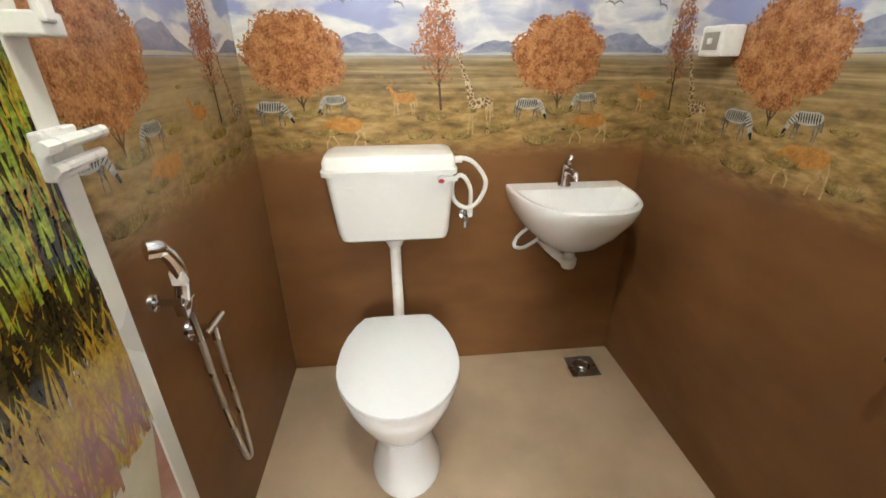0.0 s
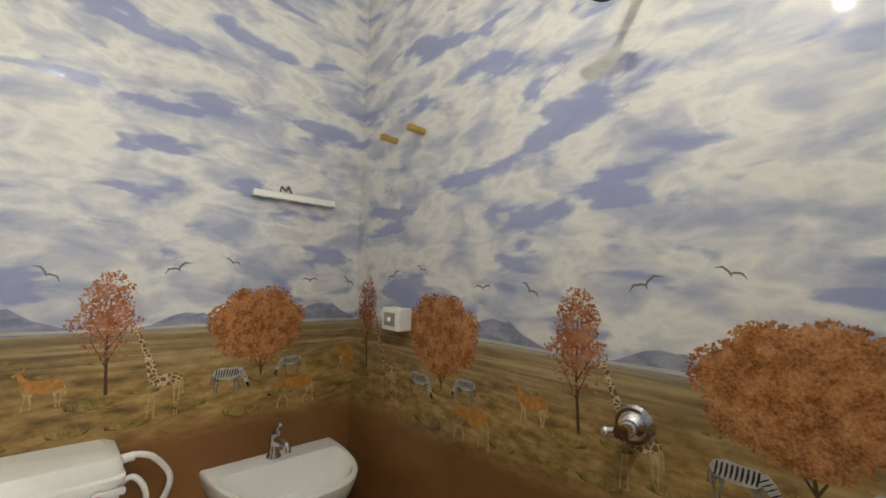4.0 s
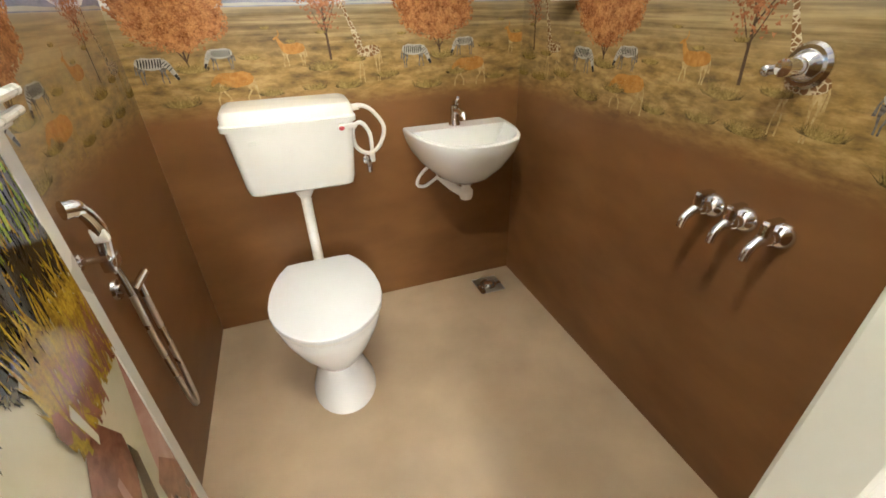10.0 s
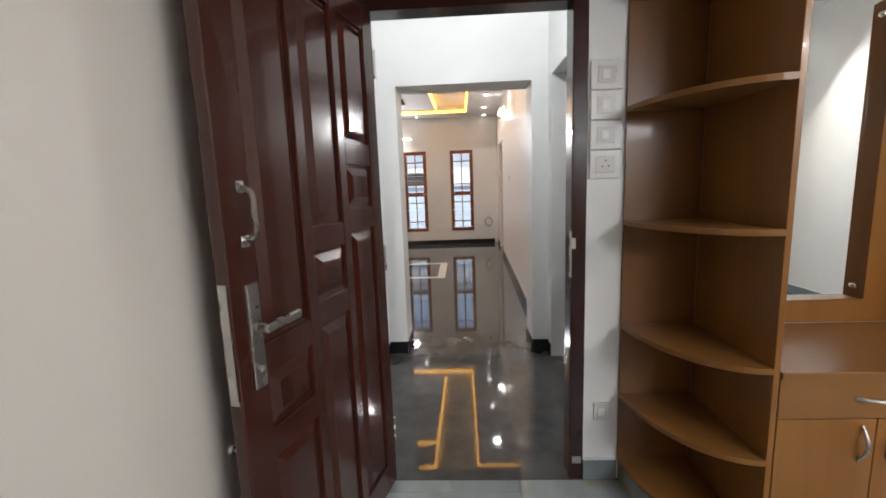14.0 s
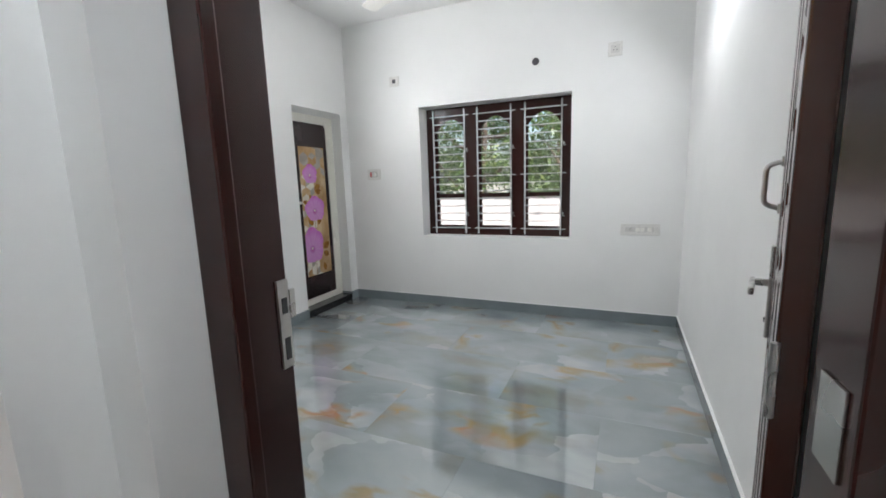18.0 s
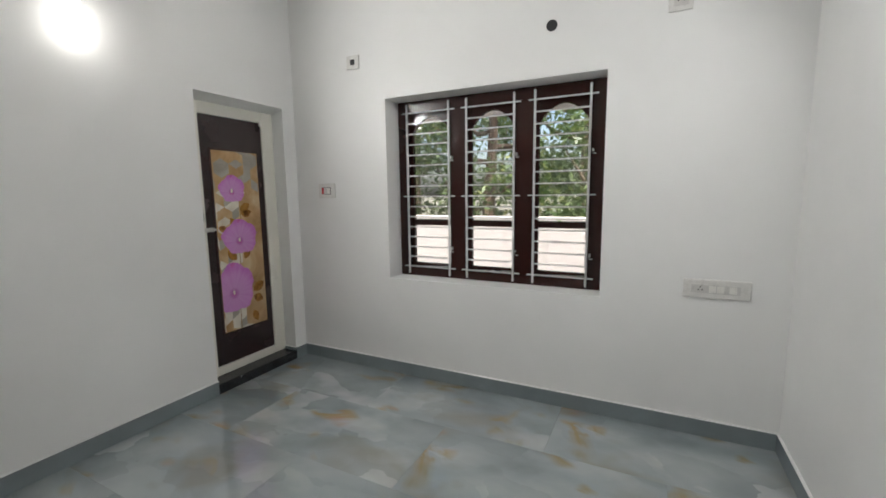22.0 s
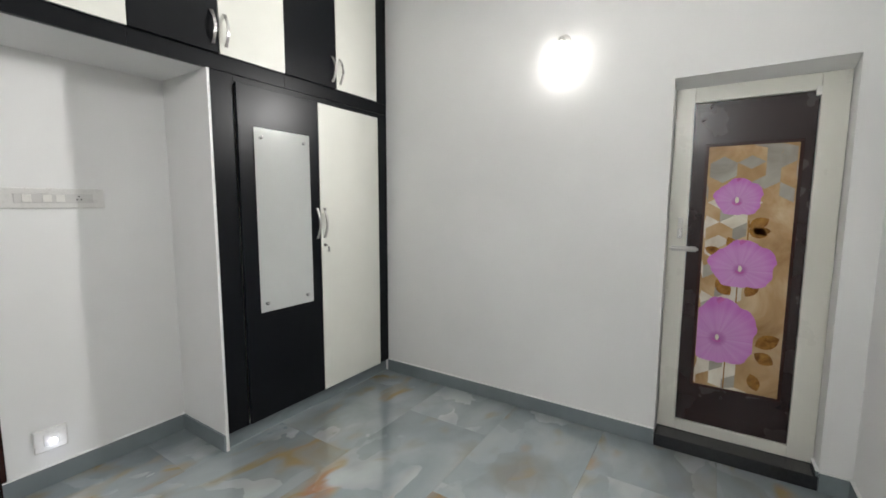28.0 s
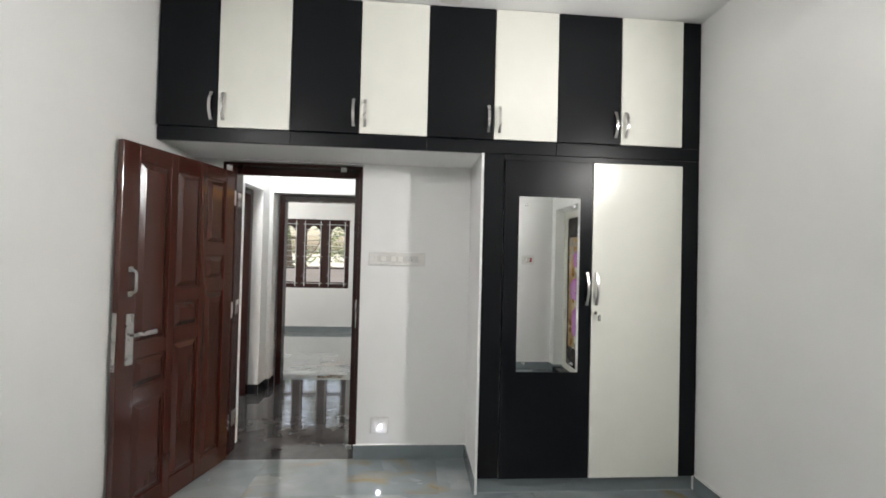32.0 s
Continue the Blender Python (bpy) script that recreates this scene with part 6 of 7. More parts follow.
part("lid", bm, M["lid"], toilet, "smooth white toilet lid", smooth=35)
for x in (-0.075, 0.075):
    bm = fresh(); rod(bm, (TX + x - 0.02, TY + 0.240, 0.408), (TX + x + 0.02, TY + 0.240, 0.408), 0.010); part("hinge", bm, M["pvc"], toilet)
bm = fresh(); tube(bm, spline([(TX, TY + 0.14, 0.12), (TX, TY + 0.3, 0.13), (TX, TY + 0.42, 0.08), (TX, TY + 0.50, -0.019)], 5), 0.052, 14); part("outlet", bm, M["ceramic"], toilet, smooth=50)

CX0, CX1 = 1.562, 2.026
cist = thing("cistern", "white plastic wall-hung flushing cistern", "cistern", (TX, BY1, 0.68))


def slab_ring(x0, x1, y0, y1, z, r=0.03, n=4):
    out = []
    for cx, cy, a0 in ((x1 - r, y1 - r * 0.3, 0), (x0 + r, y1 - r * 0.3, 90), (x0 + r, y0 + r, 180), (x1 - r, y0 + r, 270)):
        for k in range(n + 1):
            a = radians(a0 + 90 * k / n)
            ry = r * 0.3 if a0 < 180 else r
            out.append((cx + r * math.cos(a), cy + ry * math.sin(a), z))
    return out


yb, yf = BY1 - 0.002, 2.503
bm = fresh()
loft(bm, [slab_ring(CX0 + 0.055, CX1 - 0.045, yf + 0.03, yb, 0.665), slab_ring(CX0 + 0.038, CX1 - 0.03, yf + 0.015, yb, 0.675), slab_ring(CX0 + 0.03, CX1 - 0.022, yf + 0.008, yb, 0.705), slab_ring(CX0 + 0.006, CX1 - 0.004, yf, yb, 0.928)])
part("tank", bm, M["cistern"], cist, smooth=35)
bm = fresh()
loft(bm, [slab_ring(CX0 - 0.006, CX1 + 0.006, yf - 0.008, yb, 0.924), slab_ring(CX0 - 0.007, CX1 + 0.007, yf - 0.009, yb, 0.942), slab_ring(CX0 - 0.001, CX1 + 0.001, yf - 0.002, yb, 0.948), slab_ring(CX0, CX1, yf, yb, 0.972), slab_ring(CX0 + 0.008, CX1 - 0.008, yf + 0.01, yb, 0.990), slab_ring(CX0 + 0.028, CX1 - 0.028, yf + 0.04, yb, 0.998)])
part("lid", bm, M["cistern"], cist, smooth=30)
bm = fresh(); rod(bm, (1.975, yf - 0.002, 0.905), (1.975, yf - 0.018, 0.905), 0.017, 14); box(bm, 1.972, 2.03, yf - 0.02, yf - 0.008, 0.903, 0.921, 0.004)
lev = part("flush_lever", bm, M["cistern"], cist)
bm = fresh(); ball(bm, (1.972, yf - 0.019, 0.905), 0.009, 10, (1.3, 0.5, 0.9)); part("lever_badge", bm, M["red"], lev)
bm = fresh(); box(bm, 1.64, 1.668, yf - 0.0015, yf + 0.004, 0.872, 0.886, 0.001); part("badge", bm, M["ivory"], cist)
pipe = thing("flush_pipe", "white plastic flush pipe from cistern to toilet", "pipe", (TX, 2.57, 0.4))
bm = fresh(); tube(bm, spline([(TX, 2.585, 0.66), (TX, 2.575, 0.5), (TX + 0.002, 2.50, 0.36), (TX + 0.002, TY + 0.22, 0.30)], 6), 0.0215, 14); part("tube", bm, M["pvc"], pipe, smooth=50)
bm = fresh(); lathe(bm, [(0.024, 0.62), (0.036, 0.645), (0.04, 0.66), (0.04, 0.684)], (TX, 2.585, 0), 18); part("nut", bm, M["pvc"], pipe, smooth=40)
hose = thing("inlet_hose", "white flexible cistern inlet hose looped to its valve", "hose", (2.1, BY1, 0.7))
bm = fresh(); tube(bm, spline([(2.03, 2.60, 0.953), (2.07, 2.60, 0.957), (2.115, 2.61, 0.93), (2.158, 2.62, 0.86), (2.135, 2.625, 0.785), (2.085, 2.625, 0.755), (2.035, 2.625, 0.79), (2.03, 2.625, 0.86), (2.065, 2.63, 0.885), (2.10, 2.632, 0.83), (2.10, 2.635, 0.725)], 6), 0.0085, 8); part("tube", bm, M["pvc"], hose, smooth=60)
bm = fresh(); rod(bm, (2.028, 2.60, 0.953), (2.06, 2.60, 0.955), 0.013); part("nut", bm, M["pvc"], hose)
bm = fresh(); rod(bm, (2.10, 2.635, 0.755), (2.10, 2.635, 0.715), 0.012); part("nut", bm, M["pvc"], hose)


def angle_valve(x, y, z, axis="y", s=1):
    va = thing("angle_valve", "small chrome angle valve on the wall", "valve", (x, y, z))
    bm = fresh()
    if axis == "y":
        lathe(bm, [(0.024, 0), (0.022, -0.008), (0.011, -0.01), (0.011, -0.045), (0.0001, -0.046)], (x, y, z), 14, "y")
        rod(bm, (x, y - 0.035, z - 0.02), (x, y - 0.035, z + 0.025), 0.009)
        part("body", bm, M["chrome"], va, smooth=40)
        bm = fresh(); rod(bm, (x, y - 0.035, z - 0.02), (x, y - 0.035, z - 0.045), 0.012, 8); part("knob", bm, M["chrome"], va)
    return va


angle_valve(2.085, BY1, 0.715)
basin = thing("wash_basin", "half-round white ceramic wash basin on the wall", "basin", (2.49, BY1, 0.6))
BXc, bw, bd, bz = 2.488, 0.236, 0.385, 0.832


def dee(rx, ry, z, yo=0.0, n=22):
    """A D in plan, its straight side on the wall."""
    pts = []
    for k in range(n + 1):
        a = math.pi * k / n
        c, s_ = math.cos(a), math.sin(a)
        pts.append((BXc - rx * math.copysign(abs(c) ** 0.75, c), BY1 - 0.002 - yo - ry * s_ ** 0.8, z))
    return pts


bm = fresh()
rings = [dee(0.03, 0.11, 0.60, 0.05), dee(0.07, 0.16, 0.605, 0.04), dee(0.135, 0.24, 0.64, 0.015), dee(0.19, 0.315, 0.70, 0.0), dee(0.225, 0.37, 0.775, 0.0), dee(0.236, 0.385, 0.815, 0.0), dee(0.236, 0.385, 0.828, 0.0), dee(0.231, 0.378, 0.833, 0.0),
         dee(0.212, 0.27, 0.832, 0.088), dee(0.205, 0.26, 0.822, 0.09), dee(0.185, 0.235, 0.775, 0.095), dee(0.13, 0.18, 0.715, 0.105), dee(0.04, 0.08, 0.69, 0.14)]
loft(bm, rings)
part("bowl", bm, M["ceramic"], basin, smooth=45)
bm = fresh(); lathe(bm, [(0.022, 0.0), (0.022, 0.004), (0.012, 0.006), (0.0001, 0.005)], (BXc, BY1 - 0.19, 0.689), 16); part("waste", bm, M["chrome"], basin)
tap = thing("basin_tap", "chrome pillar tap on the wash basin", "tap", (BXc, 2.62, bz))
bm = fresh(); lathe(bm, [(0.026, 0.0), (0.026, 0.006), (0.021, 0.012), (0.018, 0.05), (0.018, 0.085), (0.0001, 0.088)], (2.478, 2.628, bz), 16); part("body", bm, M["chrome"], tap, smooth=40)
bm = fresh(); tube(bm, spline([(2.478, 2.628, bz + 0.062), (2.482, 2.585, bz + 0.068), (2.486, 2.545, bz + 0.06), (2.487, 2.535, bz + 0.04)], 4), [0.013] * 9 + [0.011] * 4, 10); part("spout", bm, M["chrome"], tap, smooth=50)
bm = fresh(); box(bm, 2.47, 2.486, 2.60, 2.64, bz + 0.09, bz + 0.102, 0.003); tube(bm, [(2.478, 2.622, bz + 0.096), (2.479, 2.592, bz + 0.122)], [0.008, 0.006], 8); part("lever", bm, M["chrome"], tap, smooth=40)
trap = thing("bottle_trap", "white plastic bottle trap under the basin", "trap", (BXc, 2.55, 0.5))
bm = fresh(); lathe(bm, [(0.010, -0.004), (0.026, 0.004), (0.032, 0.02), (0.032, 0.045), (0.026, 0.052), (0.021, 0.058), (0.021, 0.10)], (BXc + 0.012, 2.545, 0.505), 18); part("cup", bm, M["pvc"], trap, smooth=40)
bm = fresh(); lathe(bm, [(0.03, 0.0), (0.04, 0.006), (0.04, 0.02), (0.03, 0.024)], (BXc + 0.012, 2.545, 0.583), 18); part("nut", bm, M["pvc"], trap, smooth=40)
bm = fresh(); tube(bm, spline([(BXc, 2.55, 0.535), (BXc - 0.04, 2.59, 0.56), (BXc - 0.07, BY1 - 0.002, 0.585)], 5), 0.02, 12); part("arm", bm, M["pvc"], trap, smooth=50)
bh = thing("basin_hose", "white flexible basin supply hose", "hose", (2.35, BY1, 0.6))
bm = fresh(); tube(bm, spline([(2.43, 2.64, 0.66), (2.37, 2.65, 0.655), (2.315, 2.655, 0.61), (2.30, 2.655, 0.565), (2.34, 2.655, 0.555), (2.40, 2.655, 0.59), (2.44, 2.655, 0.61)], 6), 0.0075, 8); part("tube", bm, M["pvc"], bh, smooth=60)
angle_valve(2.45, BY1, 0.612)

# floor trap
dr = thing("floor_drain", "square steel floor drain with a round grate", "drain", (2.632, 2.537, -0.02))
bm = fresh(); box(bm, 2.565, 2.70, 2.47, 2.605, -0.021, -0.015, 0.002); part("frame", bm, M["steel"], dr)
bm = fresh(); lathe(bm, [(0.045, 0.0), (0.045, 0.004), (0.036, 0.008), (0.03, 0.004), (0.02, 0.012), (0.0001, 0.013)], (2.632, 2.537, -0.016), 20); part("grate", bm, M["chrome"], dr, smooth=30)
for k in range(8):
    a = 2 * math.pi * k / 8
    bm = fresh(); rod(bm, (2.632 + 0.027 * math.cos(a), 2.537 + 0.027 * math.sin(a), -0.011), (2.632 + 0.027 * math.cos(a), 2.537 + 0.027 * math.sin(a), -0.0075), 0.005, 8); part("slot", bm, M["dark"], dr)


# ---- bathroom: wall fittings ----
def bib_tap(y, z):
    t_ = thing("bib_tap", "chrome bib tap on the brown dado", "tap", (BX1, y, z), "bib taps")
    bm = fresh(); lathe(bm, [(0.034, 0.0), (0.033, -0.006), (0.022, -0.02), (0.016, -0.024), (0.016, -0.04)], (BX1, y, z), 18, "x"); part("flange", bm, M["chrome"], t_, smooth=40)
    bm = fresh(); tube(bm, spline([(BX1 - 0.035, y, z), (BX1 - 0.066, y, z + 0.002), (BX1 - 0.094, y, z - 0.018), (BX1 - 0.100, y, z - 0.042)], 4), [0.015] * 5 + [0.012] * 4 + [0.011] * 4, 12); part("spout", bm, M["chrome"], t_, smooth=50)
    bm = fresh(); rod(bm, (BX1 - 0.06, y, z + 0.01), (BX1 - 0.06, y, z + 0.04), 0.013, 12); part("spindle", bm, M["chrome"], t_)
    bm = fresh(); box(bm, BX1 - 0.072, BX1 - 0.02, y - 0.009, y + 0.009, z + 0.038, z + 0.050, 0.004, None); part("lever", bm, M["chrome"], t_)


for y in (1.592, 1.503, 1.414):
    bib_tap(y, 0.825)
mx = thing("shower_stopcock", "round chrome concealed shower valve on the mural", "valve", (BX1, 1.497, 1.178))
bm = fresh(); lathe(bm, [(0.046, 0.0), (0.046, -0.004), (0.040, -0.012), (0.032, -0.012), (0.024, -0.026), (0.018, -0.03), (0.017, -0.075), (0.0001, -0.077)], (BX1, 1.497, 1.178), 26, "x"); part("flange", bm, M["chrome"], mx, smooth=35)
bm = fresh(); rod(bm, (BX1 - 0.058, 1.497, 1.178), (BX1 - 0.062, 1.535, 1.168), 0.011, 10); ball(bm, (BX1 - 0.062, 1.535, 1.168), 0.013, 10); part("handle", bm, M["chrome"], mx, smooth=50)
sh = thing("overhead_shower", "round chrome overhead shower with grey face", "shower", (BX1, 1.46, 2.21))
bm = fresh(); lathe(bm, [(0.03, 0.0), (0.028, -0.01), (0.012, -0.014), (0.012, -0.03)], (BX1, 1.46, 2.21), 16, "x"); tube(bm, spline([(BX1 - 0.02, 1.46, 2.21), (BX1 - 0.09, 1.465, 2.20), (BX1 - 0.15, 1.475, 2.165), (BX1 - 0.175, 1.48, 2.15)], 5), 0.011, 10); part("arm", bm, M["chrome"], sh, smooth=50)
hm = look((BX1 - 0.19, 1.484, 2.135), (BX1 - 0.40, 1.50, 1.85))
bm = fresh(); lathe(bm, [(0.012, 0.03), (0.018, 0.012), (0.055, 0.002), (0.058, -0.008), (0.054, -0.014)], (0, 0, 0), 28); bmesh.ops.transform(bm, matrix=hm, verts=bm.verts); head = part("head", bm, M["chrome"], sh, smooth=35)
bm = fresh(); lathe(bm, [(0.053, -0.014), (0.053, -0.017), (0.0001, -0.017)], (0, 0, 0), 28); bmesh.ops.transform(bm, matrix=hm, verts=bm.verts); part("face", bm, M["dark"], head, "grey rubber spray face")
plate("wall_socket", "x", BX1, -1, 1.955, 2.075, 2.465, 2.575, "socket", "white wall socket high on the mural", "socket")
for y in (2.425, 2.262):
    nz = thing("capped_inlet", "brass capped water inlet stub", "pipe", (BX1, y, 2.03))
    bm = fresh(); rod(bm, (BX1, y, 2.03), (BX1 - 0.05, y, 2.03), 0.014, 8); part("stub", bm, M["brass"], nz)
    bm = fresh(); box(bm, BX1 - 0.075, BX1 - 0.045, y - 0.012, y + 0.012, 2.018, 2.042, 0.003); part("plug", bm, M["brass"], nz)
mcb = thing("isolator_box", "white plastic breaker box on the mural", "switch box", (BX1, 2.37, 1.34))
bm = fresh(); box(bm, BX1 - 0.062, BX1, 2.285, 2.385, 1.297, 1.378, 0.006); part("case", bm, M["pvc"], mcb)
bm = fresh(); box(bm, BX1 - 0.063, BX1 - 0.060, 2.297, 2.375, 1.307, 1.368, 0.002); win = part("cover", bm, M["cistern"], mcb)
bm = fresh(); box(bm, BX1 - 0.0655, BX1 - 0.0625, 2.305, 2.367, 1.314, 1.361, 0); part("window", bm, M["print_grey"], mcb)
bm = fresh(); box(bm, BX1 - 0.071, BX1 - 0.0654, 2.328, 2.343, 1.33, 1.345, 0.001); part("toggle", bm, M["pvc"], mcb)
sf = thing("mirror_lamp_batten", "white batten fixed above the basin with a loose wire", "batten", (2.51, BY1, 1.78))
bm = fresh(); box(bm, 2.352, 2.677, BY1 - 0.03, BY1, 1.765, 1.79, 0.004); part("batten", bm, M["pvc"], sf)
bm = fresh(); tube(bm, spline([(2.455, BY1 - 0.012, 1.79), (2.46, BY1 - 0.012, 1.815), (2.475, BY1 - 0.014, 1.80), (2.485, BY1 - 0.012, 1.818), (2.50, BY1 - 0.012, 1.795)], 4), 0.003, 6); part("wire", bm, M["dark"], sf)

# hand spray on the left wall
hs = thing("hand_spray", "chrome hand spray with a steel hose on its wall hook", "spray", (BX0, 1.87, 0.8))
bm = fresh(); tube(bm, spline([(BX0 + 0.035, 1.845, 0.965), (BX0 + 0.055, 1.865, 0.955), (BX0 + 0.062, 1.885, 0.90), (BX0 + 0.05, 1.892, 0.83)], 5), [0.02] * 5 + [0.015] * 11, 12); part("head", bm, M["chrome"], hs, smooth=50)
bm = fresh(); box(bm, BX0 + 0.045, BX0 + 0.075, 1.872, 1.892, 0.87, 0.905, 0.005); part("trigger", bm, M["pvc"], hs)
bm = fresh(); tube(bm, spline([(BX0 + 0.05, 1.892, 0.83), (BX0 + 0.055, 1.90, 0.74), (BX0 + 0.05, 1.92, 0.55), (BX0 + 0.045, 1.955, 0.34), (BX0 + 0.04, 1.985, 0.235), (BX0 + 0.045, 2.0, 0.25), (BX0 + 0.045, 2.0, 0.42), (BX0 + 0.045, 1.99, 0.62), (BX0 + 0.045, 1.988, 0.66)], 7), 0.008, 8); part("hose", bm, M["steel"], hs, smooth=60)
bm = fresh(); lathe(bm, [(0.02, 0.0), (0.018, 0.008), (0.008, 0.01), (0.008, 0.06)], (BX0, 1.87, 0.835), 14, "x"); box(bm, BX0 + 0.04, BX0 + 0.065, 1.865, 1.915, 0.80, 0.83, 0.004); part("hook", bm, M["chrome"], hs, smooth=40)
av = thing("spray_valve", "chrome spray valve on the brown dado", "valve", (BX0, 1.98, 0.69))
bm = fresh(); lathe(bm, [(0.028, 0.0), (0.026, 0.008), (0.013, 0.01), (0.013, 0.05)], (BX0, 1.965, 0.70), 16, "x"); rod(bm, (BX0 + 0.045, 1.94, 0.70), (BX0 + 0.045, 2.04, 0.695), 0.011); rod(bm, (BX0 + 0.045, 1.988, 0.70), (BX0 + 0.045, 1.988, 0.655), 0.009); part("body", bm, M["chrome"], av, smooth=40)

# ventilator in the left wall, bulb over the door
win_b = new("window_bathroom"); win_b.location = (BX0, 1.6, 2.33)
tagged(win_b, "small frosted bathroom ventilator", "window", kind="structure")
for n_, a, b_, lo, hi in (("frame_side", 1.46, 1.485, 2.33, 2.80), ("frame_side", 1.735, 1.76, 2.33, 2.80), ("frame_head", 1.485, 1.735, 2.775, 2.80), ("frame_sill", 1.485, 1.735, 2.33, 2.355)):
    bm = fresh(); box(bm, BX0 - 0.10, BX0 - 0.06, a, b_, lo, hi, 0.003); part(n_, bm, M["upvc"], win_b)
for k in range(5):
    z = 2.375 + 0.085 * k
    bm = fresh(); box(bm, -0.045, 0.045, 1.486, 1.734, -0.003, 0.003, 0, Matrix.Translation((BX0 - 0.08, 0, z + 0.02)) @ pose(0, 0, 0, 0, 35, 0))
    sl = part("louvre", bm, M["glass"], win_b); sl.visible_shadow = False
bulb_lamp("y", BY0, 1, 2.07, 2.66, "lit white bulb over the bathroom door")


# ---- bathroom door ----
fr = new("door_frame_bath"); fr.location = (BD0, WY, 0); tagged(fr, "cream plastic bathroom door frame", "door frame", kind="structure")
for n_, a, b_, lo, hi in (("jamb", BD0 + 0.002, BD0 + 0.05, 0.001, 2.098), ("jamb", BD1 - 0.05, BD1 - 0.002, 0.001, 2.098), ("head", BD0 + 0.05, BD1 - 0.05, 2.05, 2.098)):
    bm = fresh(); box(bm, a, b_, 0.935, 0.985, lo, hi, 0.004); part(n_, bm, M["upvc"], fr)
bm = fresh(); box(bm, BD1 - 0.058, BD1 - 0.048, 0.925, 0.955, 1.185, 1.22, 0.003); part("bolt_keeper", bm, M["pvc"], fr)
for z in (0.3, 1.07, 1.8):
    bm = fresh(); box(bm, BD0 + 0.004, BD0 + 0.032, 0.9325, 0.9352, z - 0.045, z + 0.045, 0.001); part("hinge", bm, M["steel"], fr)
bm = fresh(); box(bm, BD0 + 0.002, BD1 - 0.002, WY, 0.965, -0.01, 0.004)
setting("trim_bath_threshold", bm, M["skirt"], "grey tile bathroom threshold", "threshold")
leafb = new("door_bath"); leafb.matrix_basis = pose(BD0 + 0.045, 0.992, 0.0, 0, 0, 98)
tagged(leafb, "open bathroom door with a printed forest scene", "door", kind="structure")
LW, LH = 0.65, 2.03
for n_, a, b_, lo, hi in (("edge_strip", 0.0, 0.032, 0.012, LH), ("edge_strip", LW - 0.045, LW, 0.012, LH), ("edge_strip", 0.032, LW - 0.045, 0.012, 0.045), ("edge_strip", 0.032, LW - 0.045, LH - 0.035, LH)):
    bm = fresh(); box(bm, a, b_, -0.016, 0.016, lo, hi, 0.003); local(n_, bm, M["upvc"], leafb, "cream plastic edge")
bm = fresh(); box(bm, 0.03, LW - 0.043, -0.013, 0.013, 0.043, LH - 0.033)
M["print_sky"] = print_mat("print_sky", [(0.35, (0.25, 0.45, 0.72)), (0.5, (0.5, 0.62, 0.78)), (0.65, (0.72, 0.77, 0.80))], 4, 0.08)
M["print_green"] = island_mat("print_green", [(0.0, (0.02, 0.05, 0.008)), (0.4, (0.13, 0.25, 0.02)), (0.75, (0.32, 0.42, 0.03)), (1.0, (0.5, 0.55, 0.06))], 0.08)
M["print_dark"] = island_mat("print_dark", [(0.0, (0.008, 0.01, 0.006)), (0.5, (0.025, 0.022, 0.01)), (1.0, (0.10, 0.075, 0.02))], 0.08)
M["print_gold"] = island_mat("print_gold", [(0.0, (0.16, 0.07, 0.01)), (0.5, (0.45, 0.24, 0.02)), (1.0, (0.6, 0.42, 0.04))], 0.08)
M["print_pale"] = print_mat("print_pale", [(0.35, (0.55, 0.50, 0.33)), (0.65, (0.68, 0.64, 0.46))], 3, 0.08)
M["print_pink"] = print_mat("print_pink", [(0.35, (0.42, 0.2, 0.15)), (0.65, (0.62, 0.4, 0.33))], 6, 0.08)
M["print_rust"] = print_mat("print_rust", [(0.35, (0.17, 0.06, 0.03)), (0.65, (0.36, 0.16, 0.09))], 16, 0.08)
skin = local("printed_skin", bm, M["print_sky"], leafb, "printed forest scene under gloss")
rnd = random.Random(3)
SP = -0.0135     # the face towards the room


def lpoly(bm, pts, d):
    try:
        bm.faces.new([bm.verts.new((min(max(x, 0.034), LW - 0.047), SP - d, min(max(z, 0.047), LH - 0.037))) for x, z in pts])
    except ValueError:
        pass


def scatter(key, n, area, size, d, name, tall=1.0):
    bm = fresh()
    for _ in range(n):
        x, z = area()
        q = size * rnd.uniform(0.5, 1.3)
        a = rnd.uniform(0, 6)
        lpoly(bm, [(x + q * (1 if i % 2 else 0.5) * math.cos(a + i * 0.9), z + tall * q * (1 if i % 2 else 0.5) * math.sin(a + i * 0.9)) for i in range(7)], d + 0.0006 * rnd.random())
    local(name, bm, M[key], skin)


def blend_poly(key, name, d, *polys):
    bm = fresh()
    for pts in polys:
        lpoly(bm, pts, d)
    local(name, bm, M[key], skin)


def streaks(key, n, area, lo, hi, wide, lean, d, name):
    """Slim tapered blades, like brush marks, from their foot up."""
    bm = fresh()
    for _ in range(n):
        x, z = area()
        h = rnd.uniform(lo, hi)
        dx = rnd.uniform(-lean, lean) + lean * 0.2
        w = wide * rnd.uniform(0.5, 1.2)
        lpoly(bm, [(x - w, z), (x + w, z), (x + dx * 0.5 + w * 0.6, z + h * 0.6), (x + dx, z + h), (x + dx * 0.5 - w * 0.6, z + h * 0.6)], d + 0.0005 * rnd.random())
    local(name, bm, M[key], skin)


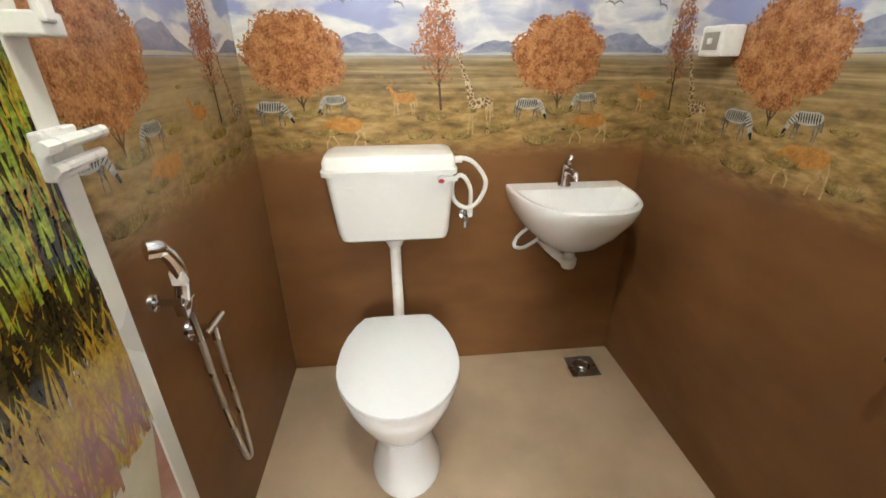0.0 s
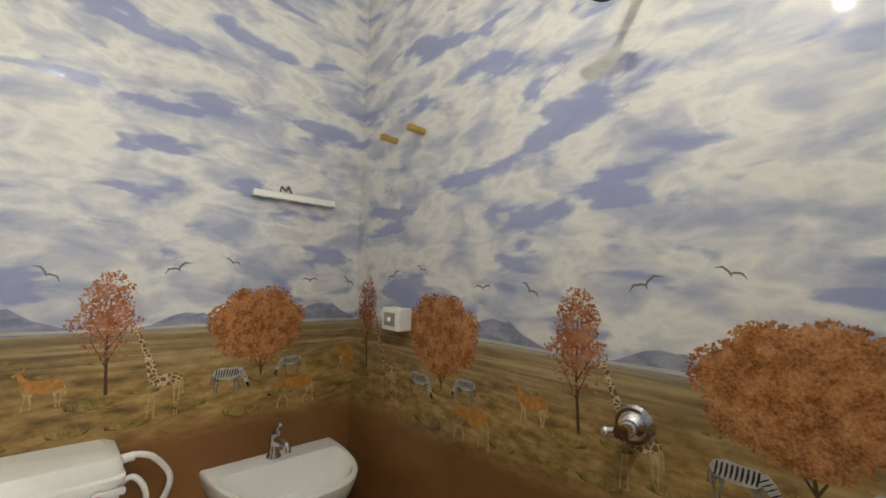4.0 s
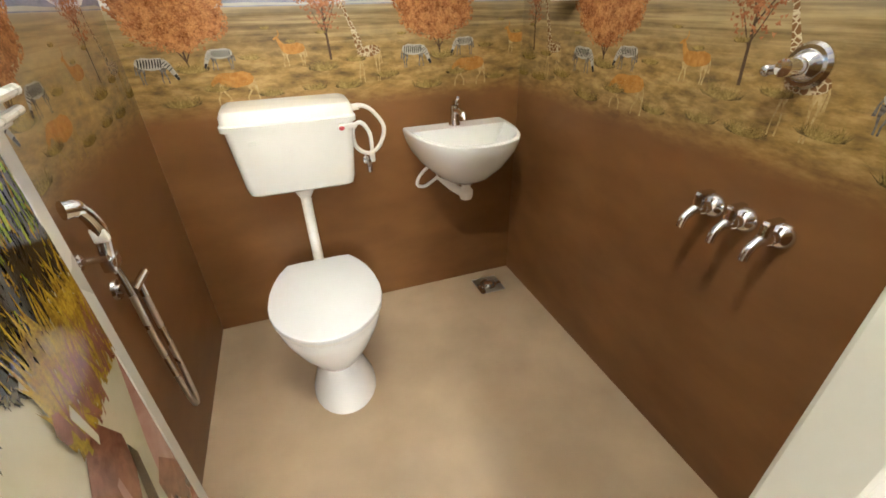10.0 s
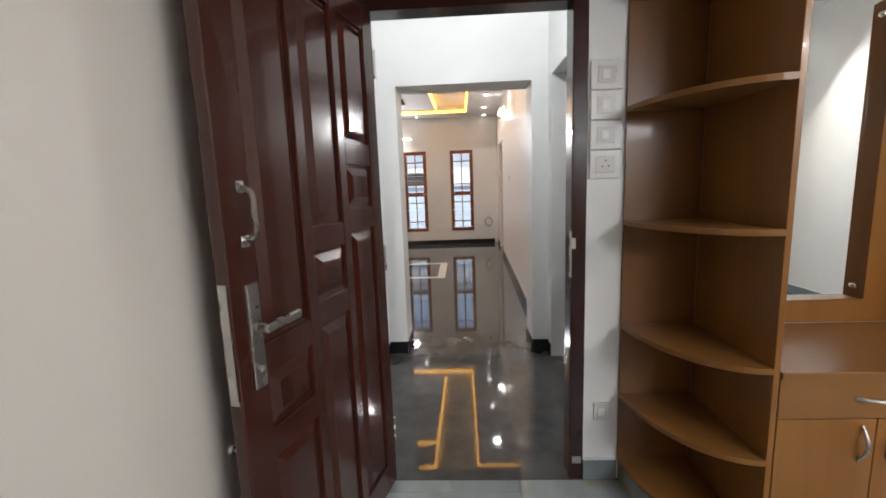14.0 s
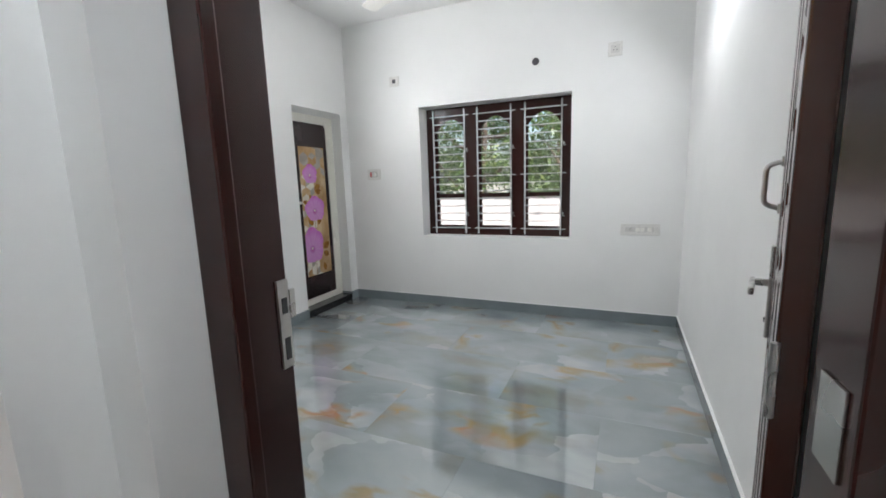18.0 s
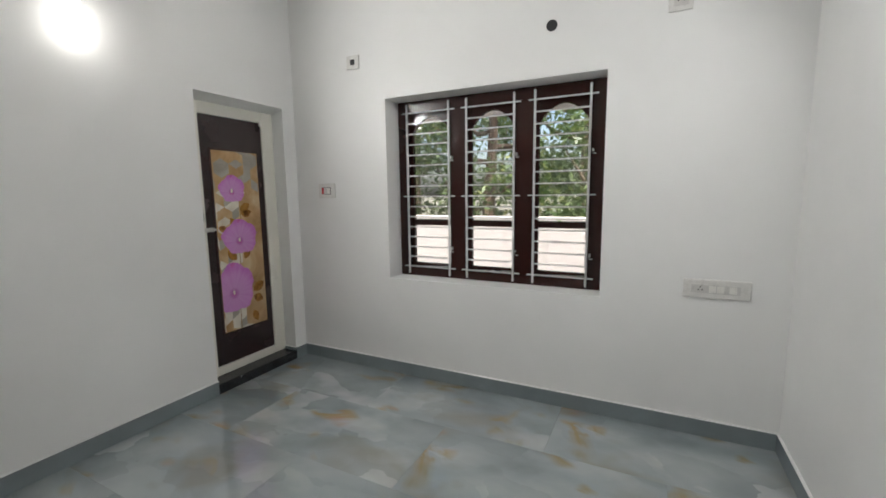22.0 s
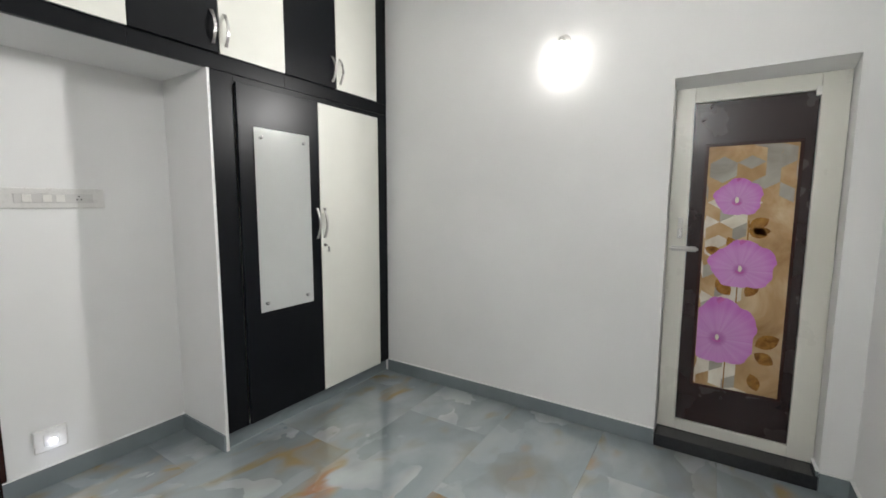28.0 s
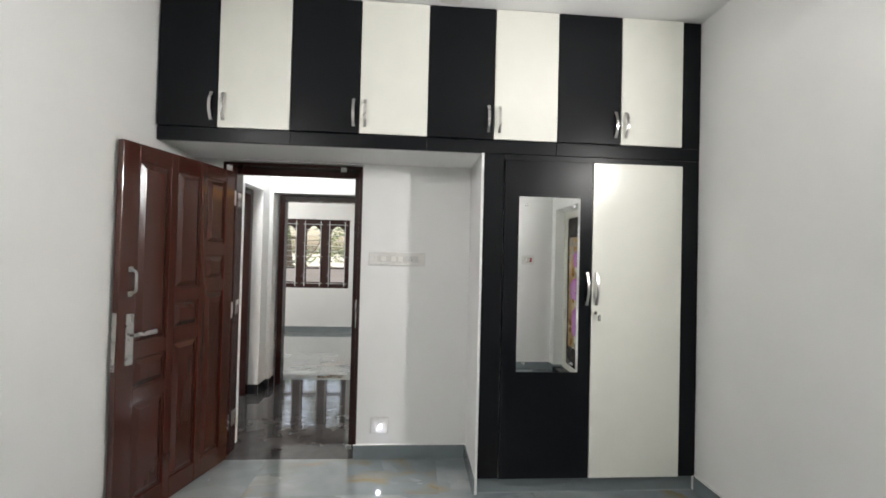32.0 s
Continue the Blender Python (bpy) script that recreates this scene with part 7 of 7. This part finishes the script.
blend_poly("print_pale", "pale_ground", 0.0004, [(0.034, 0.047), (LW - 0.032, 0.047), (LW - 0.032, 0.97), (0.034, 0.97)])
blend_poly("print_pink", "pink_ground", 0.0006, [(0.47, 0.047), (LW - 0.032, 0.047), (LW - 0.032, 0.80), (0.60, 0.78), (0.53, 0.62), (0.46, 0.38)])
# sunlit bushes, a dark stump among them
scatter("print_green", 1500, lambda: (rnd.uniform(0.03, 0.43), 1.09 + (0.125 + 0.02 * math.sin(17 * rnd.random())) * rnd.random() ** 0.8), 0.010, 0.0008, "printed_bush")
scatter("print_green", 160, lambda: (rnd.gauss(0.16, 0.035), 1.20 + 0.06 * rnd.random() ** 2), 0.006, 0.0008, "printed_twig_leaf")
blend_poly("print_dark", "printed_stump", 0.0015, [(0.17, 1.205), (0.185, 1.21), (0.20, 1.17), (0.245, 1.19), (0.27, 1.12), (0.26, 1.07), (0.18, 1.08)])


def bank():
    """The dark overhang: a ragged lower edge, deeper at both sides."""
    u = rnd.uniform(0.03, 0.47)
    low = 0.97 - 0.10 * math.exp(-((u - 0.06) / 0.04) ** 2) - 0.07 * math.exp(-((u - 0.19) / 0.025) ** 2) + 0.02 * math.sin(u * 90)
    return u, low + (1.12 - low) * rnd.random()


scatter("print_dark", 1500, bank, 0.017, 0.0016, "printed_bank", 0.9)
streaks("print_dark", 260, bank, -0.05, -0.02, 0.006, 0.02, 0.0019, "printed_bank_roots")
streaks("print_gold", 170, bank, 0.015, 0.04, 0.0022, 0.05, 0.0024, "printed_lichen")
streaks("print_rust", 130, lambda: (rnd.uniform(0.05, 0.36), rnd.uniform(0.97, 1.07)), 0.01, 0.03, 0.002, 0.06, 0.0024, "printed_red_roots")


def stem():
    """The mossy trunk, wider at its foot."""
    z = 0.98 + 0.42 * rnd.random()
    left = 0.40 + 0.13 * max(0.0, (z - 1.05) / 0.35) ** 0.8
    return rnd.uniform(left, 0.640), z


blend_poly("print_dark", "printed_trunk_core", 0.0011, [(0.40, 0.97), (0.645, 0.97), (0.645, 1.42), (0.60, 1.47), (0.575, 1.41), (0.55, 1.43), (0.52, 1.36), (0.44, 1.12)])
streaks("print_dark", 560, stem, 0.03, 0.09, 0.005, 0.012, 0.0015, "printed_trunk")
streaks("print_green", 230, stem, 0.03, 0.09, 0.004, 0.014, 0.0022, "printed_moss")
streaks("print_gold", 150, stem, 0.02, 0.06, 0.003, 0.012, 0.0027, "printed_dry_moss")
streaks("print_dark", 180, lambda: (rnd.uniform(0.40, 0.64), rnd.uniform(0.92, 1.03)), 0.02, 0.06, 0.006, 0.03, 0.0030, "printed_shade")
streaks("print_gold", 420, lambda: (rnd.uniform(0.36, 0.62), rnd.uniform(0.79, 0.92)), 0.05, 0.12, 0.005, 0.04, 0.0034, "printed_grass")
streaks("print_rust", 90, lambda: (rnd.uniform(0.38, 0.60), rnd.uniform(0.78, 0.86)), 0.04, 0.10, 0.004, 0.04, 0.0038, "printed_dry_grass")
# plain curved shapes on the pale ground
blend_poly("print_rust", "printed_rust_shape", 0.0012, [(0.43, 0.80), (0.39, 0.82), (0.33, 0.77), (0.29, 0.66), (0.275, 0.55), (0.30, 0.50), (0.34, 0.55), (0.40, 0.60), (0.46, 0.66), (0.475, 0.72)],
           [(0.49, 0.56), (0.54, 0.57), (0.60, 0.48), (0.62, 0.33), (0.60, 0.16), (0.57, 0.06), (0.42, 0.06), (0.40, 0.16), (0.44, 0.28), (0.48, 0.40)])
blend_poly("print_pink", "printed_light_shape", 0.0018, [(0.36, 0.58), (0.385, 0.71), (0.40, 0.71), (0.395, 0.57)], [(0.44, 0.24), (0.46, 0.36), (0.49, 0.50), (0.505, 0.50), (0.49, 0.34), (0.47, 0.23)], [(0.36, 0.36), (0.38, 0.47), (0.40, 0.47), (0.385, 0.33)])
blend_poly("print_dark", "printed_dark_shape", 0.0020, [(0.47, 0.70), (0.485, 0.66), (0.45, 0.52), (0.42, 0.36), (0.40, 0.20), (0.40, 0.06), (0.375, 0.06), (0.365, 0.22), (0.39, 0.42), (0.43, 0.60)], [(0.30, 0.50), (0.32, 0.48), (0.29, 0.40), (0.25, 0.36), (0.23, 0.39)])
blend_poly("print_rust", "printed_head_shape", 0.0040, [(0.345, 0.875), (0.36, 0.895), (0.375, 0.885), (0.378, 0.855), (0.362, 0.84), (0.35, 0.85)])
blend_poly("print_pale", "printed_neck_shape", 0.0042, [(0.385, 0.86), (0.40, 0.87), (0.415, 0.79), (0.405, 0.78)])
scatter("print_pale", 60, lambda: (rnd.uniform(0.44, 0.58), rnd.uniform(0.08, 0.22)), 0.004, 0.0022, "printed_spots")
streaks("print_green", 140, lambda: (rnd.uniform(0.55, 0.645), rnd.uniform(0.05, 0.14)), 0.03, 0.09, 0.005, 0.02, 0.0026, "printed_low_grass")
blend_poly("print_rust", "printed_branch", 0.0034, [(0.03, 1.195), (0.048, 1.19), (0.27, 1.325), (0.26, 1.335)])
blend_poly("print_green", "printed_green_shape", 0.0036, [(0.20, 1.47), (0.26, 1.37), (0.30, 1.335), (0.34, 1.36), (0.385, 1.345), (0.42, 1.36), (0.44, 1.44), (0.42, 1.56), (0.33, 1.62), (0.24, 1.58)], [(0.03, 1.29), (0.03, 1.325), (0.17, 1.50), (0.20, 1.48)], [(0.03, 1.34), (0.03, 1.36), (0.10, 1.47), (0.13, 1.47)])
blend_poly("print_sky", "printed_blue_shape", 0.0040, [(0.41, 1.44), (0.43, 1.34), (0.455, 1.30), (0.45, 1.36), (0.43, 1.46)])
blend_poly("red", "printed_red_shape", 0.0042, [(0.425, 1.30), (0.455, 1.31), (0.462, 1.265), (0.455, 1.262)])
for z0_, z1_ in ((1.33, 1.46),):
    bm = fresh()
    for z in (z0_, z1_):
        box(bm, LW - 0.045, LW - 0.0, -0.055, -0.014, z - 0.012, z + 0.012, 0.003)
    box(bm, LW - 0.045, LW - 0.02, -0.06, -0.048, z0_, z1_, 0.004)
    local("pull_handle", bm, M["pvc"], leafb, "white plastic pull handle")
bm = fresh(); box(bm, LW - 0.07, LW + 0.002, -0.03, -0.016, 1.17, 1.225, 0.003); rod(bm, (LW - 0.09, -0.036, 1.21), (LW + 0.045, -0.036, 1.21), 0.008); rod(bm, (LW - 0.08, -0.034, 1.185), (LW + 0.03, -0.034, 1.185), 0.007)
local("slide_bolt", bm, M["pvc"], leafb, "white plastic slide bolt")
plate("switch_plate", "y", WY, -1, 2.272, 2.455, 1.327, 1.442, "red", "white switch plate with a red indicator by the bathroom door")



# ---- living hall: lowered ceiling with lit coves ----
lc = new("ceiling_living"); lc.location = (9.6, 1.5, LCEIL)
bm = fresh()
for x0, x1, y0, y1 in ((LX0, 8.72, -0.60, LY1), (12.2, LX1, -0.85, LY1), (8.72, 12.2, -0.80, -0.09), (8.72, 12.2, 4.2, LY1)):
    box(bm, x0 + 0.001, x1 - 0.001, y0, y1, LCEIL, LCEIL + 0.04)
for x0, x1, y0, y1 in ((8.72, 8.74, -0.09, 4.2), (12.18, 12.2, -0.09, 4.2), (8.74, 12.18, -0.09, -0.07), (8.74, 12.18, 4.18, 4.2)):
    box(bm, x0, x1, y0, y1, LCEIL + 0.04, CEIL - 0.001)
bpy.data.objects.remove(lc)
setting("ceiling_living", bm, M["ceiling"], "lowered white ceiling with a recessed tray", "ceiling")


def sweep(x, k):
    """A point of a curved panel edge that starts at x on the straight side."""
    y = 0.61 + 2.1 * k / 12
    return (x - 0.16 * (k / 12) ** 0.8, y)


bm = fresh()
prism(bm, [(9.50, 0.61), (11.90, 0.56), (11.90, 2.71)] + [sweep(9.50, k) for k in range(12, 0, -1)], "z", LCEIL + 0.03, LCEIL + 0.07)
setting("ceiling_living_island", bm, M["ceiling"], "floating white ceiling panel in the tray", "ceiling")
bm = fresh()
prism(bm, [sweep(8.84, k) for k in range(0, 13)] + [sweep(9.38, k) for k in range(12, -1, -1)], "z", LCEIL + 0.03, LCEIL + 0.07)
setting("ceiling_living_curve", bm, M["ceiling"], "curved white ceiling panel beside the floating one", "ceiling")
for x0, x1, y0, y1 in ((12.17, 12.19, -0.08, 4.19), (8.75, 12.17, -0.08, -0.06), (8.75, 12.17, 4.17, 4.19)):
    bm = fresh(); box(bm, x0, x1, y0, y1, LCEIL + 0.002, LCEIL + 0.045)
    piece("cove_light", bm, M["cove"], "amber strip light along the ceiling tray", "light", "cove lights")
bm = fresh(); tube(bm, [(8.80, 0.60, LCEIL + 0.055), (11.92, 0.54, LCEIL + 0.055)], 0.018, 6)
piece("cove_light", bm, M["cove"], "amber strip light along the straight panel edge", "light", "cove lights")
for x in (8.82, 9.46):
    bm = fresh(); tube(bm, [sweep(x, k) + (LCEIL + 0.05,) for k in range(13)], 0.022, 6)
    piece("cove_light", bm, M["cove"], "curved amber strip light between ceiling panels", "light", "cove lights")
bm = fresh(); box(bm, 8.72, 8.79, -0.72, -0.09, LCEIL - 0.02, LCEIL - 0.001); piece("cove_light", bm, M["cove"], "short amber strip light by the wall", "light", "cove lights")
bm = fresh(); box(bm, 8.45, 8.70, -0.70, -0.05, LCEIL - 0.05, LCEIL - 0.001, 0.004); piece("ceiling_beam", bm, M["panel_wood"], "dark wooden ceiling panel", "panel")
bm = fresh(); box(bm, 10.74, 11.12, 1.09, 1.52, LCEIL - 0.004, LCEIL + 0.0295, 0.004); piece("ceiling_panel", bm, M["panel_wood"], "dark wooden panel set in the ceiling", "panel")
for x, y in ((9.37, -0.41), (10.53, -0.415), (11.70, -0.44), (12.60, -0.49), (12.6, 1.03), (7.9, -0.3), (8.0, 1.6), (12.4, 3.2), (8.0, 3.4)):
    dl = thing("downlight", "round lit ceiling downlight", "light", (x, y, LCEIL), "downlights")
    bm = fresh(); lathe(bm, [(0.052, 0.0), (0.05, -0.006), (0.04, -0.007)], (x, y, LCEIL), 20); part("rim", bm, M["pvc"], dl, smooth=40)
    bm = fresh(); lathe(bm, [(0.039, -0.0075), (0.0001, -0.008)], (x, y, LCEIL), 20); part("disc", bm, M["spot"], dl)
tl = thing("tube_light", "lit fluorescent tube light over the living hall windows", "lamp", (LX1, 1.76, 2.46))
bm = fresh(); box(bm, LX1 - 0.03, LX1, 1.17, 2.35, 2.445, 2.485, 0.004); part("batten", bm, M["pvc"], tl)
bm = fresh(); rod(bm, (LX1 - 0.045, 1.19, 2.465), (LX1 - 0.045, 2.33, 2.465), 0.014, 12); part("tube", bm, M["tube"], tl, "glowing white tube")
bulb_lamp("y", -0.715, 1, 10.6, 2.66, "lit white bulb on the living hall wall")
ceiling_fan(10.9, 1.72, 2.50, LCEIL + 0.03, 205, "dark", "dark", "dark three-bladed ceiling fan at rest")


def slim_window(y0):
    y1, z0, z1, x = y0 + 0.525, 0.315, 2.177, LX1 - 0.012
    wn = new("window_living"); wn.location = (LX1, y0, z0)
    tagged(wn, "slim teak window with small panes and steel bars", "window", kind="structure")

    def bar(n, a, b, lo, hi, d0=0.0, d1=0.10, mat="teak", par=wn):
        bm = fresh(); box(bm, x + d0, x + d1, a, b, lo, hi, 0.003 if mat == "teak" else 0.0)
        return part(n, bm, M[mat], par)
    f = 0.075
    bar("frame_side", y0, y0 + f, z0, z1); bar("frame_side", y1 - f, y1, z0, z1)
    bar("frame_head", y0 + f, y1 - f, z1 - f, z1); bar("frame_sill", y0 + f, y1 - f, z0, z0 + f)
    zm = z0 + 0.47 * (z1 - z0)
    bar("mid_rail", y0 + f, y1 - f, zm - 0.045, zm + 0.045)
    for lo, hi in ((z0 + f, zm - 0.045), (zm + 0.045, z1 - f)):
        h = hi - lo
        ym = (y0 + y1) / 2
        bar("glazing_bar", ym - 0.013, ym + 0.013, lo, hi, 0.05, 0.075)
        for q in (0.2, 0.8):
            bar("glazing_bar", y0 + f, y1 - f, lo + q * h - 0.013, lo + q * h + 0.013, 0.048, 0.074)
        p = bar("pane", y0 + f, y1 - f, lo, hi, 0.060, 0.064, "glass")
        p.visible_shadow = False
        n = 8
        for k in range(n):
            z = lo + (k + 0.5) * h / n
            bm = fresh(); rod(bm, (x + 0.02, y0 + f - 0.01, z), (x + 0.02, y1 - f + 0.01, z), 0.005, 6); part("steel_bar", bm, M["grill"], wn)
    for z in (z0 + 0.09, z0 + 0.5, zm, z1 - 0.5, z1 - 0.09):
        bm = fresh(); rod(bm, (x - 0.006, y0 + f - 0.04, z), (x - 0.006, y0 + f + 0.03, z), 0.006, 6); rod(bm, (x - 0.006, y1 - f - 0.03, z), (x - 0.006, y1 - f + 0.04, z), 0.006, 6); part("bar_end", bm, M["grill"], wn)


for y in (-0.217, 0.865, 1.945, 3.025):
    slim_window(y)
hk = thing("looped_cable", "coiled grey cable hanging from a wall plate", "cable", (LX1, -0.56, 0.45))
bm = fresh(); box(bm, LX1 - 0.012, LX1, -0.61, -0.51, 0.60, 0.69, 0.004); part("plate", bm, M["pvc"], hk)
bm = fresh(); tube(bm, [(LX1 - 0.03, -0.56 + 0.085 * math.cos(a), 0.51 + 0.10 * math.sin(a)) for a in [0.4 * k for k in range(34)]], 0.012, 6); part("coil", bm, M["steel"], hk, smooth=60)
plate("switch_plate", "y", -0.69, 1, 9.44, 9.60, 1.40, 1.50, "hook", "white switch plate on the living hall wall")



# ---- outside ----
bm = fresh(); box(bm, -400, 400, -400, 400, -0.5, -0.3)
setting("ground", bm, M["ground"], "paved yard and open ground round the house", "ground")
bm = fresh(); box(bm, -2, 20, -6.72, -6.55, -0.3, 1.09); box(bm, -2, 20, -6.735, -6.535, 1.09, 1.13, 0.006)
setting("wall_compound_south", bm, M["compound"], "pale pink plastered compound wall", "wall")
bm = fresh(); box(bm, -4, 12, 7.2, 7.37, -0.3, 1.0); box(bm, -4, 12, 7.16, 7.41, 1.0, 1.06, 0.006)
setting("wall_compound_north", bm, M["compound"], "pale plastered compound wall", "wall")
bm = fresh(); box(bm, 16.6, 16.8, -8, 14, -0.3, 1.35); box(bm, 16.56, 16.84, -8, 14, 1.35, 1.41, 0.006)
setting("wall_compound_east", bm, M["compound_blue"], "pale blue plastered compound wall", "wall")
M["blue_house"] = paint("neighbour_paint", (0.72, 0.79, 0.88), 0.7)
hn = thing("neighbour_house", "pale blue neighbouring house with a flat roof", "house", (24, 4, -0.3))
bm = fresh(); box(bm, 22, 30, -4, 12, -0.3, 3.4); part("wall", bm, M["blue_house"], hn)
bm = fresh(); box(bm, 21.6, 30.4, -4.4, 12.4, 3.4, 3.6, 0.01); part("roof", bm, M["compound"], hn)
for y in (-2, 1.5, 5, 8.5):
    bm = fresh(); box(bm, 21.96, 22.0, y, y + 1.2, 0.7, 2.0, 0.01); part("window", bm, M["dark"], hn)
M["bark"] = plain("tree_bark", (0.16, 0.11, 0.08), 0.9, vary=0.4, scale=9)


def leaf_mat(name, stops):
    mat, nt, b = material(name, 0.45)
    geo = nt.nodes.new("ShaderNodeNewGeometry")
    nt.links.new(ramp(nt, geo.outputs["Random Per Island"], stops), b.inputs["Base Color"])
    tr = nt.nodes.new("ShaderNodeBsdfTranslucent")
    tr.inputs["Color"].default_value = (0.13, 0.20, 0.04, 1)
    mx_ = nt.nodes.new("ShaderNodeMixShader")
    mx_.inputs[0].default_value = 0.25
    nt.links.new(b.outputs[0], mx_.inputs[1]); nt.links.new(tr.outputs[0], mx_.inputs[2])
    nt.links.new(mx_.outputs[0], nt.nodes["Material Output"].inputs["Surface"])
    return mat


M["foliage"] = leaf_mat("tree_leaf", [(0.0, (0.028, 0.055, 0.018)), (0.5, (0.06, 0.10, 0.032)), (0.85, (0.11, 0.155, 0.05)), (1.0, (0.25, 0.27, 0.10))])
rnd = random.Random(21)


def tree(x, y, h, r, n, low, label):
    tr = thing("tree", label, "tree", (x, y, -0.3))
    bm = fresh()
    tube(bm, spline([(x, y, -0.3), (x + 0.06, y, h * 0.25), (x - 0.04, y + 0.05, h * 0.55), (x + 0.03, y, h * 0.85)], 4), [0.16 - 0.010 * k for k in range(13)], 8)
    tips = []
    for k in range(9):
        a = k * 2.4
        z0 = h * (0.25 + 0.06 * k)
        tip = Vector((x + r * 0.75 * math.cos(a), y + r * 0.75 * math.sin(a), z0 + h * 0.22 * rnd.uniform(0.4, 1.2)))
        tube(bm, spline([(x, y, z0), ((x + tip.x) / 2, (y + tip.y) / 2, z0 + 0.1), tip], 3), [0.055, 0.05, 0.045, 0.035, 0.025, 0.018, 0.01], 6)
        tips.append(tip)
    part("trunk", bm, M["bark"], tr)
    vs, fs = [], []
    clumps = [(Vector((x + r * math.sqrt(rnd.random()) * math.cos(a), y + r * math.sqrt(rnd.random()) * math.sin(a), rnd.uniform(low, h))), rnd.uniform(0.25, 0.55)) for a in [rnd.uniform(0, 6.28) for _ in range(46)]] + [(t_, 0.45) for t_ in tips]
    for k in range(n):
        c, cr = clumps[k % len(clumps)]
        d = Vector((rnd.gauss(0, 1), rnd.gauss(0, 1), rnd.gauss(0, 0.8))) * cr * 0.55
        p = c + d
        ln, wd = rnd.uniform(0.045, 0.085), rnd.uniform(0.016, 0.028)
        u = Vector((rnd.gauss(0, 1), rnd.gauss(0, 1), rnd.gauss(-0.3, 0.7))).normalized()
        w = u.cross(Vector((rnd.gauss(0, 1), rnd.gauss(0, 1), rnd.gauss(0, 1)))).normalized()
        b0 = len(vs)
        vs += [p - u * ln, p + w * wd, p + u * ln, p - w * wd]
        fs.append((b0, b0 + 1, b0 + 2, b0 + 3))
    me = bpy.data.meshes.new("crown")
    me.from_pydata(vs, [], fs)
    me.materials.append(M["foliage"])
    cr_ = new("crown", me)
    cr_.parent, cr_.matrix_parent_inverse = tr, tr.matrix_basis.inverted()


for x, y, h, r, n, low in ((10.4, -8.4, 4.2, 1.5, 9000, 0.6), (8.2, -8.9, 4.6, 1.7, 11000, 0.7), (5.6, -8.6, 4.4, 1.7, 11000, 0.6), (3.2, -9.2, 4.6, 1.8, 11000, 0.6), (13.4, -9.0, 5.0, 1.8, 10000, 0.6), (6.9, -11.5, 6.0, 2.4, 11000, 0.4), (11.5, -12.0, 6.5, 2.6, 11000, 0.3), (4.3, -12.2, 5.6, 2.4, 9000, 0.3)):
    tree(x, y, h, r, n, low, "leafy green tree behind the compound wall")
for x, y, h, r, n, low in ((2.2, 10.5, 4.6, 1.8, 5000, 0.5), (4.6, 13.0, 5.5, 2.2, 5000, 0.4), (-0.5, 12.0, 5.0, 2.0, 4000, 0.4)):
    tree(x, y, h, r, n, low, "sunlit green tree beyond the north wall")


tiles(floor_1, RX0 - 0.05, DX - 0.011, RY0 - 0.05, WY + 0.001, 0.0, 0.35)
tiles(floor_2, B2X0 - 0.05, B2X1 + 0.004, B2Y0 - 0.05, B2Y1 - 0.001, 0.0)
tiles(floor_3, 2.95, LX0 - 0.25, R3Y0 + 0.001, R3Y1 + 0.05, 0.003)
# assumed bulb, out of view, added to go with the hall's fill light
bulb_lamp("x", HX0, 1, 0.02, 2.64, "added unseen bulb over the bedroom door to light the hall")
bm = fresh(); box(bm, 5.55, 7.75, -5.40, B2Y0 - 0.231, 2.137, 2.215, 0.006)
setting("wall_sunshade_south", bm, M["compound"], "pale concrete sunshade over the bedroom window", "sunshade")
# unseen slab added on the north side to block sun from bedroom three
bm = fresh(); box(bm, 3.55, 5.55, R3Y1 + 0.231, R3Y1 + 0.90, 2.13, 2.21, 0.006)
setting("wall_sunshade_north", bm, M["compound"], "pale concrete sunshade over the bedroom window", "sunshade")
